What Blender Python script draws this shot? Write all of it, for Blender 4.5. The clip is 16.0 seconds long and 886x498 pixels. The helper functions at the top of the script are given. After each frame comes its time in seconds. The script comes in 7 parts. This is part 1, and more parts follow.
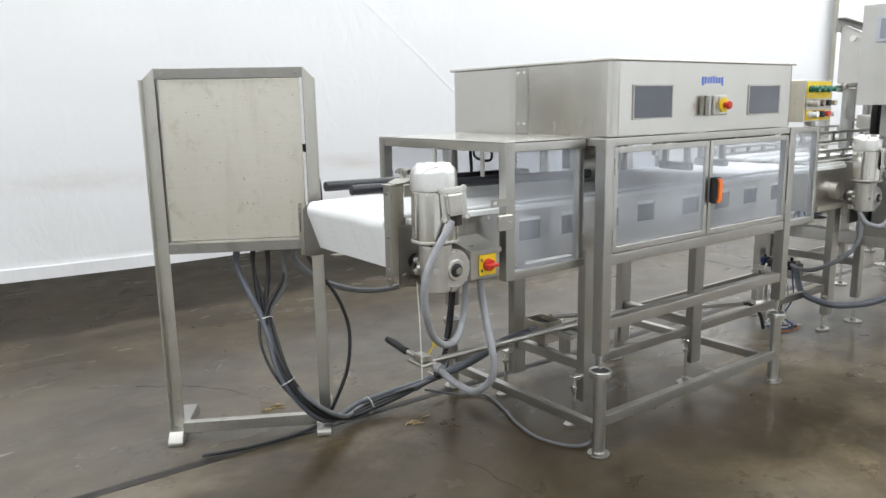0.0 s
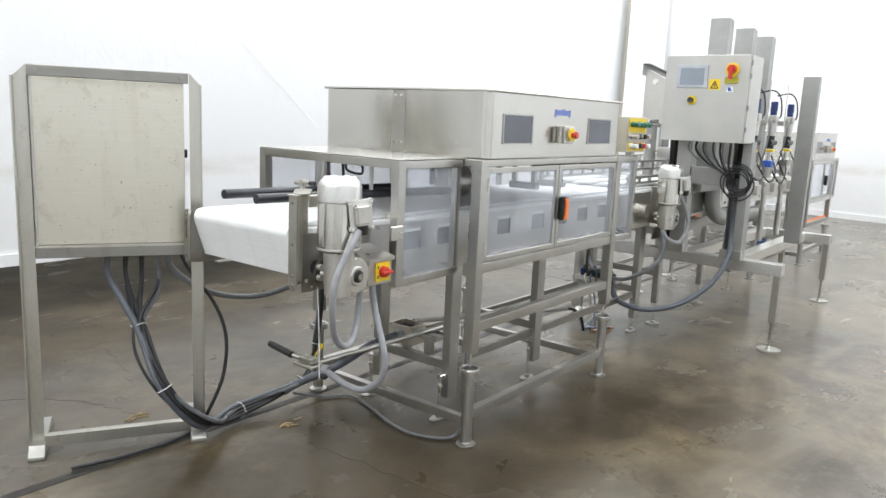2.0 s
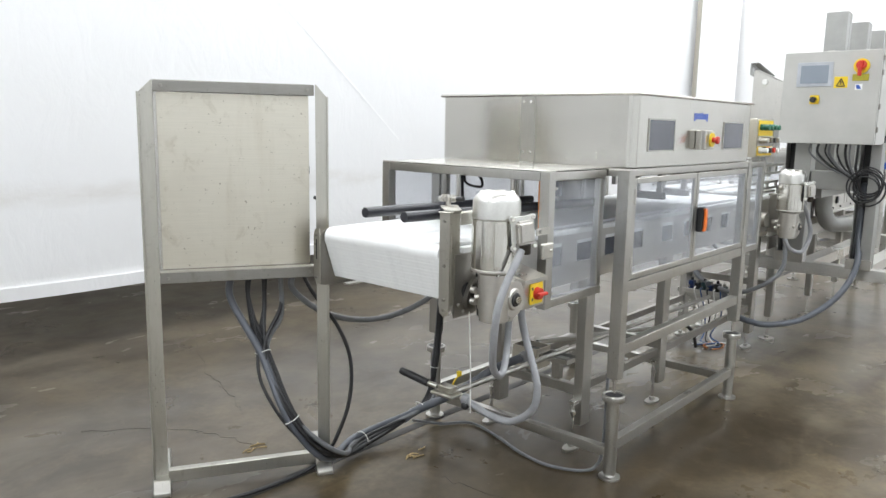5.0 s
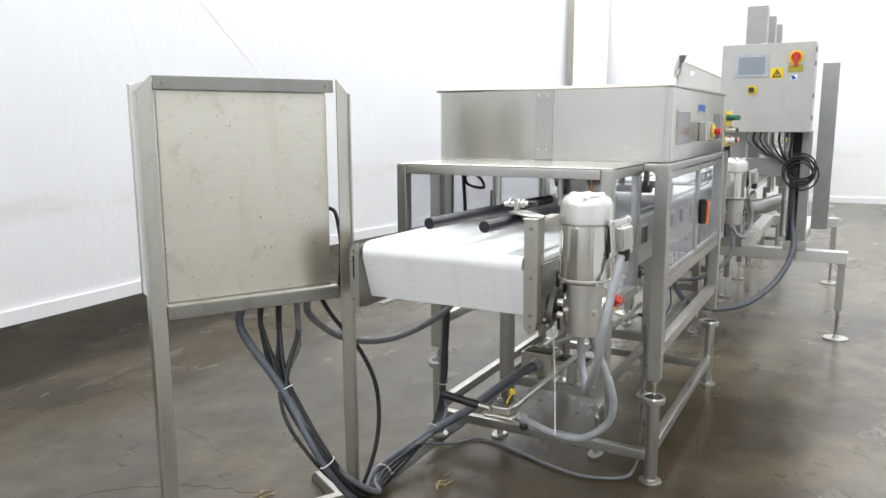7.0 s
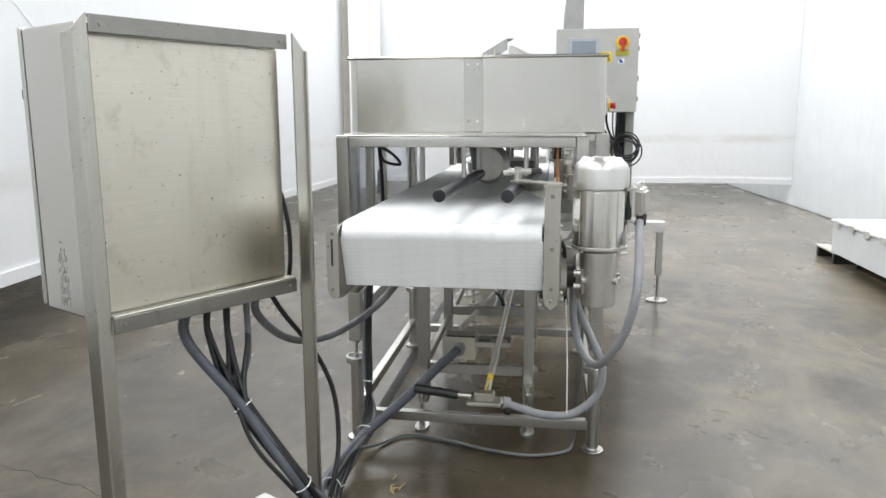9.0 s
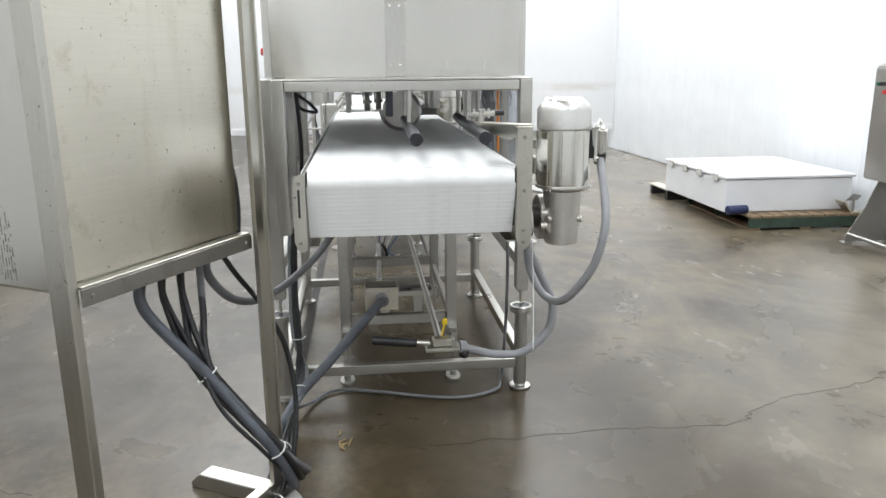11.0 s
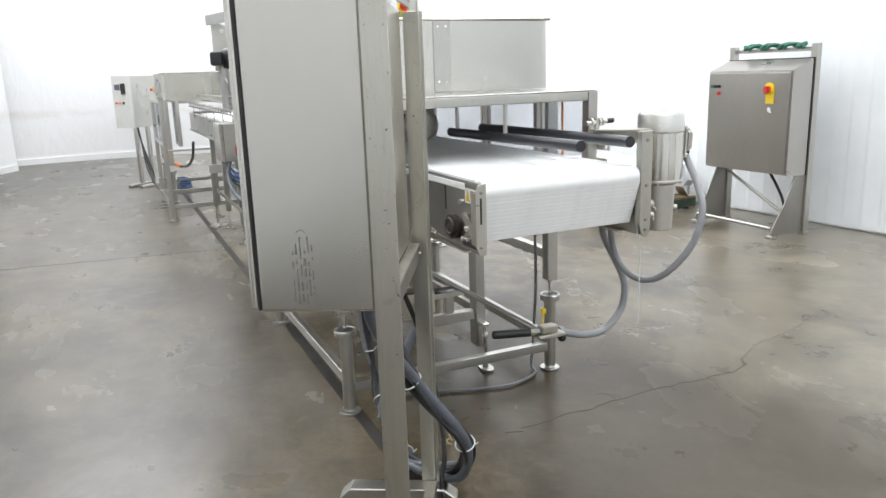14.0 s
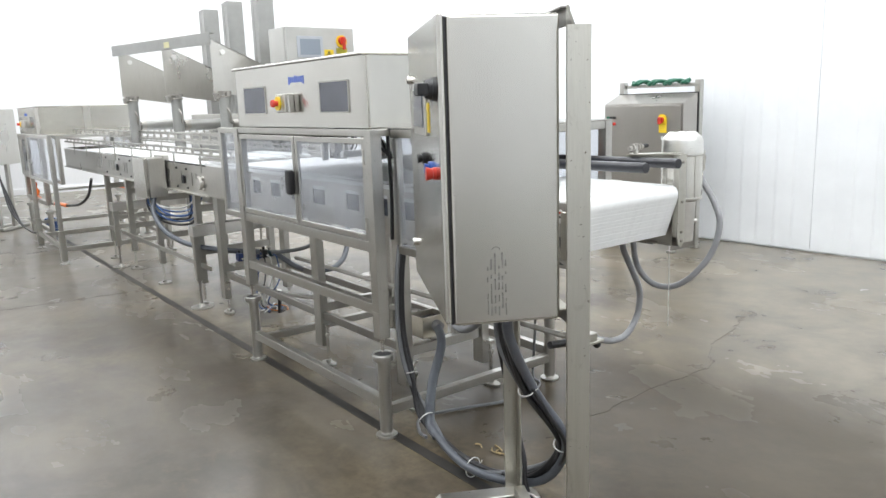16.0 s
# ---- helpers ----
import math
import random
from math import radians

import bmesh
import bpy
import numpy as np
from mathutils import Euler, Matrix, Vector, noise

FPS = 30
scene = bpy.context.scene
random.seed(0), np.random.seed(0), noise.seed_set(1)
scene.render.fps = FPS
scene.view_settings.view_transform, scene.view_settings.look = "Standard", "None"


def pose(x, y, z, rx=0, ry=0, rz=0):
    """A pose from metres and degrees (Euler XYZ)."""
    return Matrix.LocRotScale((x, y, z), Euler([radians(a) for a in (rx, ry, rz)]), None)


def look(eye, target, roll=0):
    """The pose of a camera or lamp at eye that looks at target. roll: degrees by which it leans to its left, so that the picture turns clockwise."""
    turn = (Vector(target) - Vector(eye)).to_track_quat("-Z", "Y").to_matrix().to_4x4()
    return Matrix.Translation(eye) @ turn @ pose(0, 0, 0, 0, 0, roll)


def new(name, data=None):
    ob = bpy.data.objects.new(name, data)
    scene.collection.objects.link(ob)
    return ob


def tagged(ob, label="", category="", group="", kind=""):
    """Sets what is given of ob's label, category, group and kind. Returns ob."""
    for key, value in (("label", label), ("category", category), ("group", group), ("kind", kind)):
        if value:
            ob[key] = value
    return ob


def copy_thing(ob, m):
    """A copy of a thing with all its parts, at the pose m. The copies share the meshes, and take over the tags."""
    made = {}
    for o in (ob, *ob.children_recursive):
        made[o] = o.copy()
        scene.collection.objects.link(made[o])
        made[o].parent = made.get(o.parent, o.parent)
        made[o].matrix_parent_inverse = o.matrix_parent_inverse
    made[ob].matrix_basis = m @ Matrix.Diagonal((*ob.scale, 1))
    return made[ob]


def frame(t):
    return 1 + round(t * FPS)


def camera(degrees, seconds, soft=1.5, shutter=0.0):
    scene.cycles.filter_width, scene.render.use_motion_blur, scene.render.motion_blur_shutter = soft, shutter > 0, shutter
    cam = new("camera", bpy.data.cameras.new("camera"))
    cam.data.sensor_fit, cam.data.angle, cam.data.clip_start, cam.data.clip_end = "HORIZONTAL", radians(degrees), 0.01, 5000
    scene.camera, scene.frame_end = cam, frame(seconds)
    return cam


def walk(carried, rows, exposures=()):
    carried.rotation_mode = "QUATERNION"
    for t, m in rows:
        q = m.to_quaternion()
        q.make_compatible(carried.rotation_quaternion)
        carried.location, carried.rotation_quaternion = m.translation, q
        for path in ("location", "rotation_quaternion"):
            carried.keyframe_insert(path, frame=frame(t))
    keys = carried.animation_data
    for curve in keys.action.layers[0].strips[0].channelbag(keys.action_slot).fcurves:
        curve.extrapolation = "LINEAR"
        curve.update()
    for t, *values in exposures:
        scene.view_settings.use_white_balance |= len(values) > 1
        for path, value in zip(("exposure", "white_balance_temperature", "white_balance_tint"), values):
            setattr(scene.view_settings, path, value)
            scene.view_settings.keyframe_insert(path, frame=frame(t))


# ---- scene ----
cam = camera(61.5, 16.0)
PATH = [
    (0, (0.045, 0.385, 1.375), (1.209, 1.966, 0.995), -1.1),
    (0.5, (-0.116, 0.429, 1.388), (1.19, 1.889, 0.987), 1.5),
    (1, (-0.271, 0.461, 1.399), (1.158, 1.804, 1.004), 2.0),
    (1.5, (-0.344, 0.462, 1.391), (1.143, 1.75, 1.03), 2.1),
    (2, (-0.346, 0.462, 1.408), (1.207, 1.673, 1.06), 2.6),
    (2.5, (-0.357, 0.457, 1.411), (1.214, 1.649, 1.077), 2.3),
    (3, (-0.375, 0.459, 1.404), (1.176, 1.682, 1.094), 1.9),
    (3.5, (-0.385, 0.499, 1.408), (1.153, 1.743, 1.111), 2.0),
    (4, (-0.381, 0.592, 1.399), (1.11, 1.893, 1.108), 1.9),
    (4.5, (-0.37, 0.738, 1.392), (1.1, 2.059, 1.081), -0.2),
    (5, (-0.422, 0.9, 1.391), (1.064, 2.199, 1.065), 1.1),
    (5.2, (-0.46, 0.965, 1.391), (1.07, 2.212, 1.062), 0.2),
    (7.3, (-0.627, 1.779, 1.394), (1.146, 2.641, 1.055), 0.6),
    (7.4, (-0.621, 1.825, 1.392), (1.167, 2.653, 1.052), 0.8),
    (7.5, (-0.635, 1.845, 1.389), (1.161, 2.658, 1.052), 0.8),
    (8, (-0.633, 2.039, 1.363), (1.209, 2.738, 1.02), 0.7),
    (8.5, (-0.644, 2.222, 1.347), (1.25, 2.761, 0.997), -0.8),
    (9, (-0.664, 2.423, 1.308), (1.284, 2.706, 0.957), -0.2),
    (9.5, (-0.656, 2.548, 1.27), (1.308, 2.626, 0.903), 0.1),
    (9.6, (-0.639, 2.569, 1.253), (1.326, 2.607, 0.887), 0.0),
    (9.7, (-0.644, 2.573, 1.255), (1.319, 2.602, 0.877), 0.3),
    (11.9, (-0.641, 3.133, 1.288), (1.261, 2.761, 0.796), -1.0),
    (12, (-0.618, 3.161, 1.287), (1.283, 2.777, 0.799), -0.9),
    (12.5, (-0.607, 3.366, 1.285), (1.294, 2.953, 0.82), -1.2),
    (13, (-0.581, 3.59, 1.31), (1.288, 3.049, 0.849), -1.3),
    (13.5, (-0.593, 3.827, 1.315), (1.217, 3.11, 0.859), -1.5),
    (14, (-0.547, 3.969, 1.32), (1.229, 3.171, 0.862), -1.9),
    (14.5, (-0.465, 4.137, 1.338), (1.275, 3.243, 0.923), -2.4),
    (15, (-0.414, 4.368, 1.35), (1.273, 3.355, 0.992), -2.1),
    (15.5, (-0.376, 4.573, 1.356), (1.215, 3.416, 0.997), -1.8),
    (16, (-0.268, 4.72, 1.336), (1.291, 3.529, 0.949), -1.9),
]
walk(cam, [(t, look(eye, target, roll)) for t, eye, target, roll in PATH], [(0.0, -0.66), (0.6, -0.56), (2.0, -0.50), (5.0, -0.54), (7.5, -0.62), (9.2, -0.71), (12.0, -0.60), (13.5, -0.52), (16.0, -0.46)])

# ---- light and exposure ----
world = bpy.data.worlds.new("hall")
scene.world = world
world.use_nodes = True
world.node_tree.nodes["Background"].inputs[0].default_value = (0.9, 0.95, 1.0, 1)
world.node_tree.nodes["Background"].inputs[1].default_value = 0.02
scene.view_settings.exposure = -0.5

ROOM_X0, ROOM_X1, ROOM_H = -5.0, 11.2, 5.2
LAMP_W = {-3.0: 165.0, 1.0: 165.0, 5.2: 210.0, 9.2: 215.0}
# assumed ceiling lamps, out of view; last three added to brighten behind the sheeting
LAMPS = [(x, y) for x in LAMP_W for y in (0.3, 4.3)] + [(1.0, 7.1), (9.2, 7.1), (12.65, 2.6)]
for lx, ly in LAMPS:
    ld = bpy.data.lights.new("high_bay", "AREA")
    ld.shape, ld.size, ld.size_y, ld.energy, ld.color = "RECTANGLE", 3.4, 2.2, LAMP_W.get(lx, 330.0) * (0.7 if ly > 6 else 1.0), (0.955, 0.98, 1.0)
    lo = new("high_bay_lamp", ld)
    lo.matrix_basis = pose(lx, ly, ROOM_H - 0.42)


# ---- mesh tools ----
IDENT = Matrix.Identity(4)
INVERSE = {}


def thing(name, label, category, base=(0, 0, 0), rz=0.0, local=False, group="", kind=""):
    ob = new(name)
    ob.empty_display_size = 0.05
    ob.matrix_basis = pose(*base, 0, 0, rz)
    INVERSE[ob.name] = IDENT if local else ob.matrix_basis.inverted()
    return tagged(ob, label, category, group, kind)


def mesh_from(bm, material, sharp=38):
    """Mesh with area-weighted normals, so that flat faces stay flat between rounded edges."""
    me = bpy.data.meshes.new("m")
    bmesh.ops.recalc_face_normals(bm, faces=bm.faces)
    bm.normal_update()
    limit = math.cos(radians(sharp))
    area = [f.calc_area() for f in bm.faces]
    bm.faces.index_update()
    corner = []
    for f in bm.faces:
        n = f.normal
        for lp in f.loops:
            s = Vector()
            for g in lp.vert.link_faces:
                if g is f or n.dot(g.normal) > limit:
                    s += g.normal * area[g.index]
            corner.append(s.normalized() if s.length > 1e-12 else n.copy())
    bm.to_mesh(me)
    bm.free()
    for p in me.polygons:
        p.use_smooth = True
    me.normals_split_custom_set(corner)
    me.materials.append(material)
    return me


def part(name, bm, material, parent=None, label="", sharp=38):
    ob = new(name, mesh_from(bm, material, sharp))
    if parent is not None:
        ob.parent = parent
        ob.matrix_parent_inverse = INVERSE.get(parent.name, IDENT)
    if label:
        ob["label"] = label
    return ob


def single(name, bm, material, label, category, group="", kind="", sharp=38):
    return tagged(part(name, bm, material, None, "", sharp), label, category, group, kind)


def B():
    return bmesh.new()


def box(bm, a, b, bev=0.0, seg=1, m=None):
    c = [(a[i] + b[i]) / 2 for i in range(3)]
    s = [abs(b[i] - a[i]) for i in range(3)]
    mat4 = Matrix.LocRotScale(c, None, s)
    if m is not None:
        mat4 = m @ mat4
    g = bmesh.ops.create_cube(bm, size=1.0, matrix=mat4)
    if bev > 0:
        es = list({e for v in g["verts"] for e in v.link_edges})
        bmesh.ops.bevel(bm, geom=es, offset=min(bev, min(s) * 0.45), segments=seg, affect="EDGES", profile=0.5)
    return bm


def cyl(bm, a, b, r, r2=None, seg=20, bev=0.0):
    a, b = Vector(a), Vector(b)
    d = b - a
    m = Matrix.Translation((a + b) / 2) @ d.to_track_quat("Z", "Y").to_matrix().to_4x4()
    g = bmesh.ops.create_cone(bm, cap_ends=True, segments=seg, radius1=r, radius2=r if r2 is None else r2, depth=d.length, matrix=m)
    if bev > 0:
        es = [e for e in {e for v in g["verts"] for e in v.link_edges} if len(e.link_faces) == 2 and max(len(f.verts) for f in e.link_faces) > 4]
        bmesh.ops.bevel(bm, geom=es, offset=bev, segments=2, affect="EDGES", profile=0.5)
    return bm


def ball(bm, c, r, sz=1.0, u=16, v=10):
    bmesh.ops.create_uvsphere(bm, u_segments=u, v_segments=v, radius=r, matrix=Matrix.Translation(c) @ Matrix.Diagonal((1, 1, sz, 1)))
    return bm


def curve_points(pts, n=8):
    P = [Vector(p) for p in pts]
    P = [2 * P[0] - P[1]] + P + [2 * P[-1] - P[-2]]
    out = []
    for i in range(1, len(P) - 2):
        for k in range(n):
            t = k / n
            a, b, c, d = P[i - 1:i + 3]
            out.append(0.5 * (2 * b + (c - a) * t + (2 * a - 5 * b + 4 * c - d) * t * t + (3 * b - a - 3 * c + d) * t ** 3))
    out.append(P[-2])
    return out


def sweep(bm, pts, r, seg=10, smooth=8, closed=False, ribs=0.0):
    """A round hose along the points."""
    P = curve_points(pts, smooth) if smooth else [Vector(p) for p in pts]
    rings, up = [], None
    for i, p in enumerate(P):
        q, o = P[min(i + 1, len(P) - 1)], P[max(i - 1, 0)]
        d = (q - o).normalized()
        if up is None:
            up = d.orthogonal().normalized()
        up = (up - d * up.dot(d)).normalized()
        side = d.cross(up)
        rr = r * (1 + ribs * (i % 2))
        rings.append([bm.verts.new(p + rr * (math.cos(2 * math.pi * k / seg) * up + math.sin(2 * math.pi * k / seg) * side)) for k in range(seg)])
    for a, b in zip(rings, rings[1:]):
        for k in range(seg):
            bm.faces.new((a[k], a[(k + 1) % seg], b[(k + 1) % seg], b[k]))
    if closed:
        a, b = rings[-1], rings[0]
        for k in range(seg):
            bm.faces.new((a[k], a[(k + 1) % seg], b[(k + 1) % seg], b[k]))
    else:
        bm.faces.new(rings[0]), bm.faces.new(rings[-1][::-1])
    return bm


def torus(bm, c, axis, R, r, seg=28, s2=8):
    axis = Vector(axis).normalized()
    u = axis.orthogonal().normalized()
    v = axis.cross(u)
    c = Vector(c)
    rings = []
    for i in range(seg):
        a = 2 * math.pi * i / seg
        d = math.cos(a) * u + math.sin(a) * v
        rings.append([bm.verts.new(c + d * (R + r * math.cos(2 * math.pi * k / s2)) + axis * r * math.sin(2 * math.pi * k / s2)) for k in range(s2)])
    for i in range(seg):
        a, b = rings[i], rings[(i + 1) % seg]
        for k in range(s2):
            bm.faces.new((a[k], a[(k + 1) % s2], b[(k + 1) % s2], b[k]))
    return bm


def prism(bm, outline, axis, lo, hi):
    """A flat outline pushed along x, y or z between lo and hi."""
    def at(p, h):
        return {"x": (h, p[0], p[1]), "y": (p[0], h, p[1]), "z": (p[0], p[1], h)}[axis]
    a = [bm.verts.new(at(p, lo)) for p in outline]
    b = [bm.verts.new(at(p, hi)) for p in outline]
    n = len(outline)
    bm.faces.new(a[::-1]), bm.faces.new(b)
    for i in range(n):
        bm.faces.new((a[i], a[(i + 1) % n], b[(i + 1) % n], b[i]))
    return bm


def holed(bm, axis, lo, hi, u0, u1, v0, v1, holes):
    """A sheet with rectangular openings in one row: holes are (u0, u1, v0, v1), in order."""
    def put(a, b, c, d):
        if b - a < 1e-5 or d - c < 1e-5:
            return
        if axis == "y":
            box(bm, (a, lo, c), (b, hi, d))
        else:
            box(bm, (lo, a, c), (hi, b, d))
    u = u0
    for a, b, c, d in holes:
        put(u, a, v0, v1)
        put(a, b, v0, c)
        put(a, b, d, v1)
        u = b
    put(u, u1, v0, v1)
    return bm


# ---- materials ----
def base_nodes(name):
    m = bpy.data.materials.new(name)
    m.use_nodes = True
    nt = m.node_tree
    bs = nt.nodes["Principled BSDF"]
    tc = nt.nodes.new("ShaderNodeTexCoord")
    return m, nt, bs, tc.outputs["Object"]


def ntex(nt, co, scale, detail=4.0, rough=0.55, stretch=(1, 1, 1), distort=0.0):
    mp = nt.nodes.new("ShaderNodeMapping")
    mp.inputs["Scale"].default_value = stretch
    nt.links.new(co, mp.inputs["Vector"])
    nz = nt.nodes.new("ShaderNodeTexNoise")
    nz.inputs["Scale"].default_value, nz.inputs["Detail"].default_value = scale, detail
    nz.inputs["Roughness"].default_value, nz.inputs["Distortion"].default_value = rough, distort
    nt.links.new(mp.outputs[0], nz.inputs["Vector"])
    return nz.outputs["Fac"]


def ramp(nt, fac, stops):
    r = nt.nodes.new("ShaderNodeValToRGB")
    el = r.color_ramp.elements
    while len(el) < len(stops):
        el.new(0.5)
    for e, (p, c) in zip(el, stops):
        e.position = p
        e.color = (*c, 1) if isinstance(c, tuple) else (c, c, c, 1)
    nt.links.new(fac, r.inputs[0])
    return r.outputs[0]


def mixc(nt, fac, a, b, mode="MIX"):
    mx = nt.nodes.new("ShaderNodeMix")
    mx.data_type, mx.blend_type = "RGBA", mode
    for sock, val in ((mx.inputs[0], fac), (mx.inputs[6], a), (mx.inputs[7], b)):
        if isinstance(val, (int, float)):
            sock.default_value = val
        elif isinstance(val, tuple):
            sock.default_value = (*val, 1)
        else:
            nt.links.new(val, sock)
    return mx.outputs[2]


def bump(nt, bs, h, strength, dist=0.002):
    b = nt.nodes.new("ShaderNodeBump")
    b.inputs["Strength"].default_value, b.inputs["Distance"].default_value = strength, dist
    nt.links.new(h, b.inputs["Height"])
    nt.links.new(b.outputs[0], bs.inputs["Normal"])


def steel(name, col=(0.60, 0.585, 0.55), rough=(0.24, 0.42), streak=(60, 60, 1.5), dirt=0.25, dirtcol=(0.33, 0.30, 0.25), wave=0.0, aniso=0.55):
    """Brushed stainless steel: grain, tarnish, runs, finger marks and pits; wave buckles thin sheet."""
    m, nt, bs, co = base_nodes(name)
    grain = ntex(nt, co, 6, 3, 0.6, streak)
    cloud = ntex(nt, co, 1.9, 5, 0.6, (1, 1, 0.6), 0.4)
    runs = ntex(nt, co, 11, 4, 0.6, (1, 1, 0.10), 0.2)
    smudge = ntex(nt, co, 15, 5, 0.7, (1, 1, 0.7), 0.8)
    pits = ntex(nt, co, 95, 2, 0.5)
    c = mixc(nt, ramp(nt, grain, [(0.3, 0.0), (0.7, 1.0)]), tuple(x * 0.95 for x in col), tuple(min(1, x * 1.03) for x in col))
    c = mixc(nt, ramp(nt, cloud, [(0.42, 0.0), (0.68, 0.15 + dirt * 0.55)]), c, tuple(0.72 * x + 0.18 * y for x, y in zip(col, dirtcol)))
    c = mixc(nt, ramp(nt, runs, [(0.54, 0.0), (0.74, dirt * 0.45)]), c, dirtcol)
    c = mixc(nt, ramp(nt, smudge, [(0.58, 0.0), (0.76, dirt * 0.75)]), c, tuple(x * 0.85 for x in dirtcol))
    c = mixc(nt, ramp(nt, pits, [(0.70, 0.0), (0.77, min(0.9, dirt * 1.6))]), c, tuple(x * 0.5 for x in dirtcol))
    nt.links.new(c, bs.inputs["Base Color"])
    bs.inputs["Metallic"].default_value = 1.0
    mid, half = (rough[0] + rough[1]) / 2, (rough[1] - rough[0]) / 2
    r = ramp(nt, cloud, [(0.30, mid - half * 0.45), (0.72, mid + half * 0.45)])
    nt.links.new(r, bs.inputs["Roughness"])
    bs.inputs["Anisotropic"].default_value = aniso
    tg = nt.nodes.new("ShaderNodeCombineXYZ")
    for k, v in enumerate((0.24, 0.16, 0.95)):
        tg.inputs[k].default_value = v
    nt.links.new(tg.outputs[0], bs.inputs["Tangent"])
    fine = nt.nodes.new("ShaderNodeBump")
    fine.inputs["Strength"].default_value, fine.inputs["Distance"].default_value = 0.06, 0.0008
    nt.links.new(grain, fine.inputs["Height"])
    if wave:
        slow = nt.nodes.new("ShaderNodeBump")
        slow.inputs["Strength"].default_value, slow.inputs["Distance"].default_value = wave, 0.006
        nt.links.new(ntex(nt, co, 2.4, 1, 0.4, (1, 1, 0.35)), slow.inputs["Height"])
        nt.links.new(slow.outputs[0], fine.inputs["Normal"])
    nt.links.new(fine.outputs[0], bs.inputs["Normal"])
    return m


def plain(name, col, rough=0.5, metal=0.0, var=0.12, scale=18.0, bmp=0.06, spec=0.5):
    """A paint or plastic with soft two-scale variation."""
    m, nt, bs, co = base_nodes(name)
    a = ntex(nt, co, scale, 4)
    b = ntex(nt, co, scale * 0.17, 3)
    c1 = mixc(nt, ramp(nt, a, [(0.35, 0.0), (0.7, 1.0)]), tuple(x * (1 - var) for x in col), tuple(min(1, x * (1 + var * 0.6)) for x in col))
    c2 = mixc(nt, ramp(nt, b, [(0.45, 0.0), (0.75, var * 1.5)]), c1, tuple(x * 0.72 for x in col))
    nt.links.new(c2, bs.inputs["Base Color"])
    bs.inputs["Metallic"].default_value = metal
    bs.inputs["Specular IOR Level"].default_value = spec
    nt.links.new(ramp(nt, b, [(0.3, max(0.02, rough - 0.07)), (0.7, min(1, rough + 0.1))]), bs.inputs["Roughness"])
    if bmp:
        bump(nt, bs, a, bmp, 0.001)
    return m


STEEL = steel("brushed_steel", (0.58, 0.565, 0.53), (0.22, 0.38))
STEEL_TUBE = steel("tube_steel", (0.50, 0.49, 0.46), (0.22, 0.40), (45, 45, 3), 0.45)
STEEL_SHEET = steel("sheet_steel", (0.60, 0.585, 0.545), (0.17, 0.27), (70, 70, 0.9), 0.22, wave=0.35, aniso=0.8)
STEEL_OLD = steel("stained_steel", (0.68, 0.645, 0.56), (0.24, 0.42), (1.2, 1.2, 70), 0.50, (0.40, 0.34, 0.24), wave=0.12, aniso=0.6)
STEEL_DARK = steel("weathered_steel", (0.34, 0.325, 0.30), (0.34, 0.52), (30, 30, 3), 0.4)
STEEL_CAB = steel("cabinet_steel", (0.47, 0.45, 0.42), (0.24, 0.34), (2, 70, 70), 0.25)
STEEL_POST = steel("post_steel", (0.54, 0.525, 0.475), (0.24, 0.42), (40, 40, 2.5), 0.6, (0.25, 0.22, 0.17))
# darker steel for the top and bottom bars of the cabinet stand
BAR_STEEL = steel("dark_bar_steel", (0.31, 0.30, 0.28), (0.30, 0.46), (4, 4, 40), 0.6, (0.16, 0.145, 0.12))
BRIGHT = steel("bright_beam_steel", (0.80, 0.79, 0.765), (0.24, 0.36), (4, 4, 30), 0.2)
FAN_STEEL = steel("polished_fan_cover", (0.74, 0.73, 0.70), (0.27, 0.36), (20, 20, 20), 0.15, (0.42, 0.36, 0.25), aniso=0.0)
CHROME = steel("polished_steel", (0.78, 0.77, 0.74), (0.08, 0.20), (30, 30, 2), 0.22, (0.42, 0.36, 0.25), aniso=0.0)
MOTOR_STEEL = steel("worn_polished_steel", (0.70, 0.68, 0.63), (0.09, 0.20), (34, 34, 1.6), 0.45, (0.36, 0.27, 0.16), aniso=0.3)
CAST = steel("cast_housing", (0.62, 0.60, 0.565), (0.34, 0.52), (8, 8, 8), 0.35, aniso=0.0)
GREY_HOSE = plain("grey_conduit", (0.17, 0.175, 0.185), 0.42, var=0.16, scale=30)
PALE_HOSE = plain("pale_conduit", (0.30, 0.305, 0.32), 0.4, var=0.12, scale=30)
BLUE_HOSE = plain("slate_conduit", (0.10, 0.11, 0.13), 0.38, var=0.14, scale=30)
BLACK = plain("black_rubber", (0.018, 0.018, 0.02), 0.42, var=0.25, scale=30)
BLACK_ROD = plain("black_plastic_rod", (0.022, 0.023, 0.03), 0.32, var=0.3, scale=14)
WHITE_PL = plain("white_plastic", (0.80, 0.81, 0.80), 0.38, var=0.05, scale=20, bmp=0.03)
TIE = plain("cable_tie", (0.78, 0.78, 0.76), 0.45, var=0.05)
YELLOW = plain("yellow_plastic", (0.78, 0.55, 0.02), 0.4, var=0.08, bmp=0.02)
RED = plain("red_plastic", (0.55, 0.035, 0.02), 0.3, var=0.08, bmp=0.02)
ORANGE = plain("orange_plastic", (0.85, 0.18, 0.02), 0.4, var=0.06, bmp=0.02)
GREEN = plain("green_plastic", (0.015, 0.13, 0.075), 0.4, var=0.1)
BLUE = plain("blue_plastic", (0.03, 0.10, 0.42), 0.35, var=0.1)
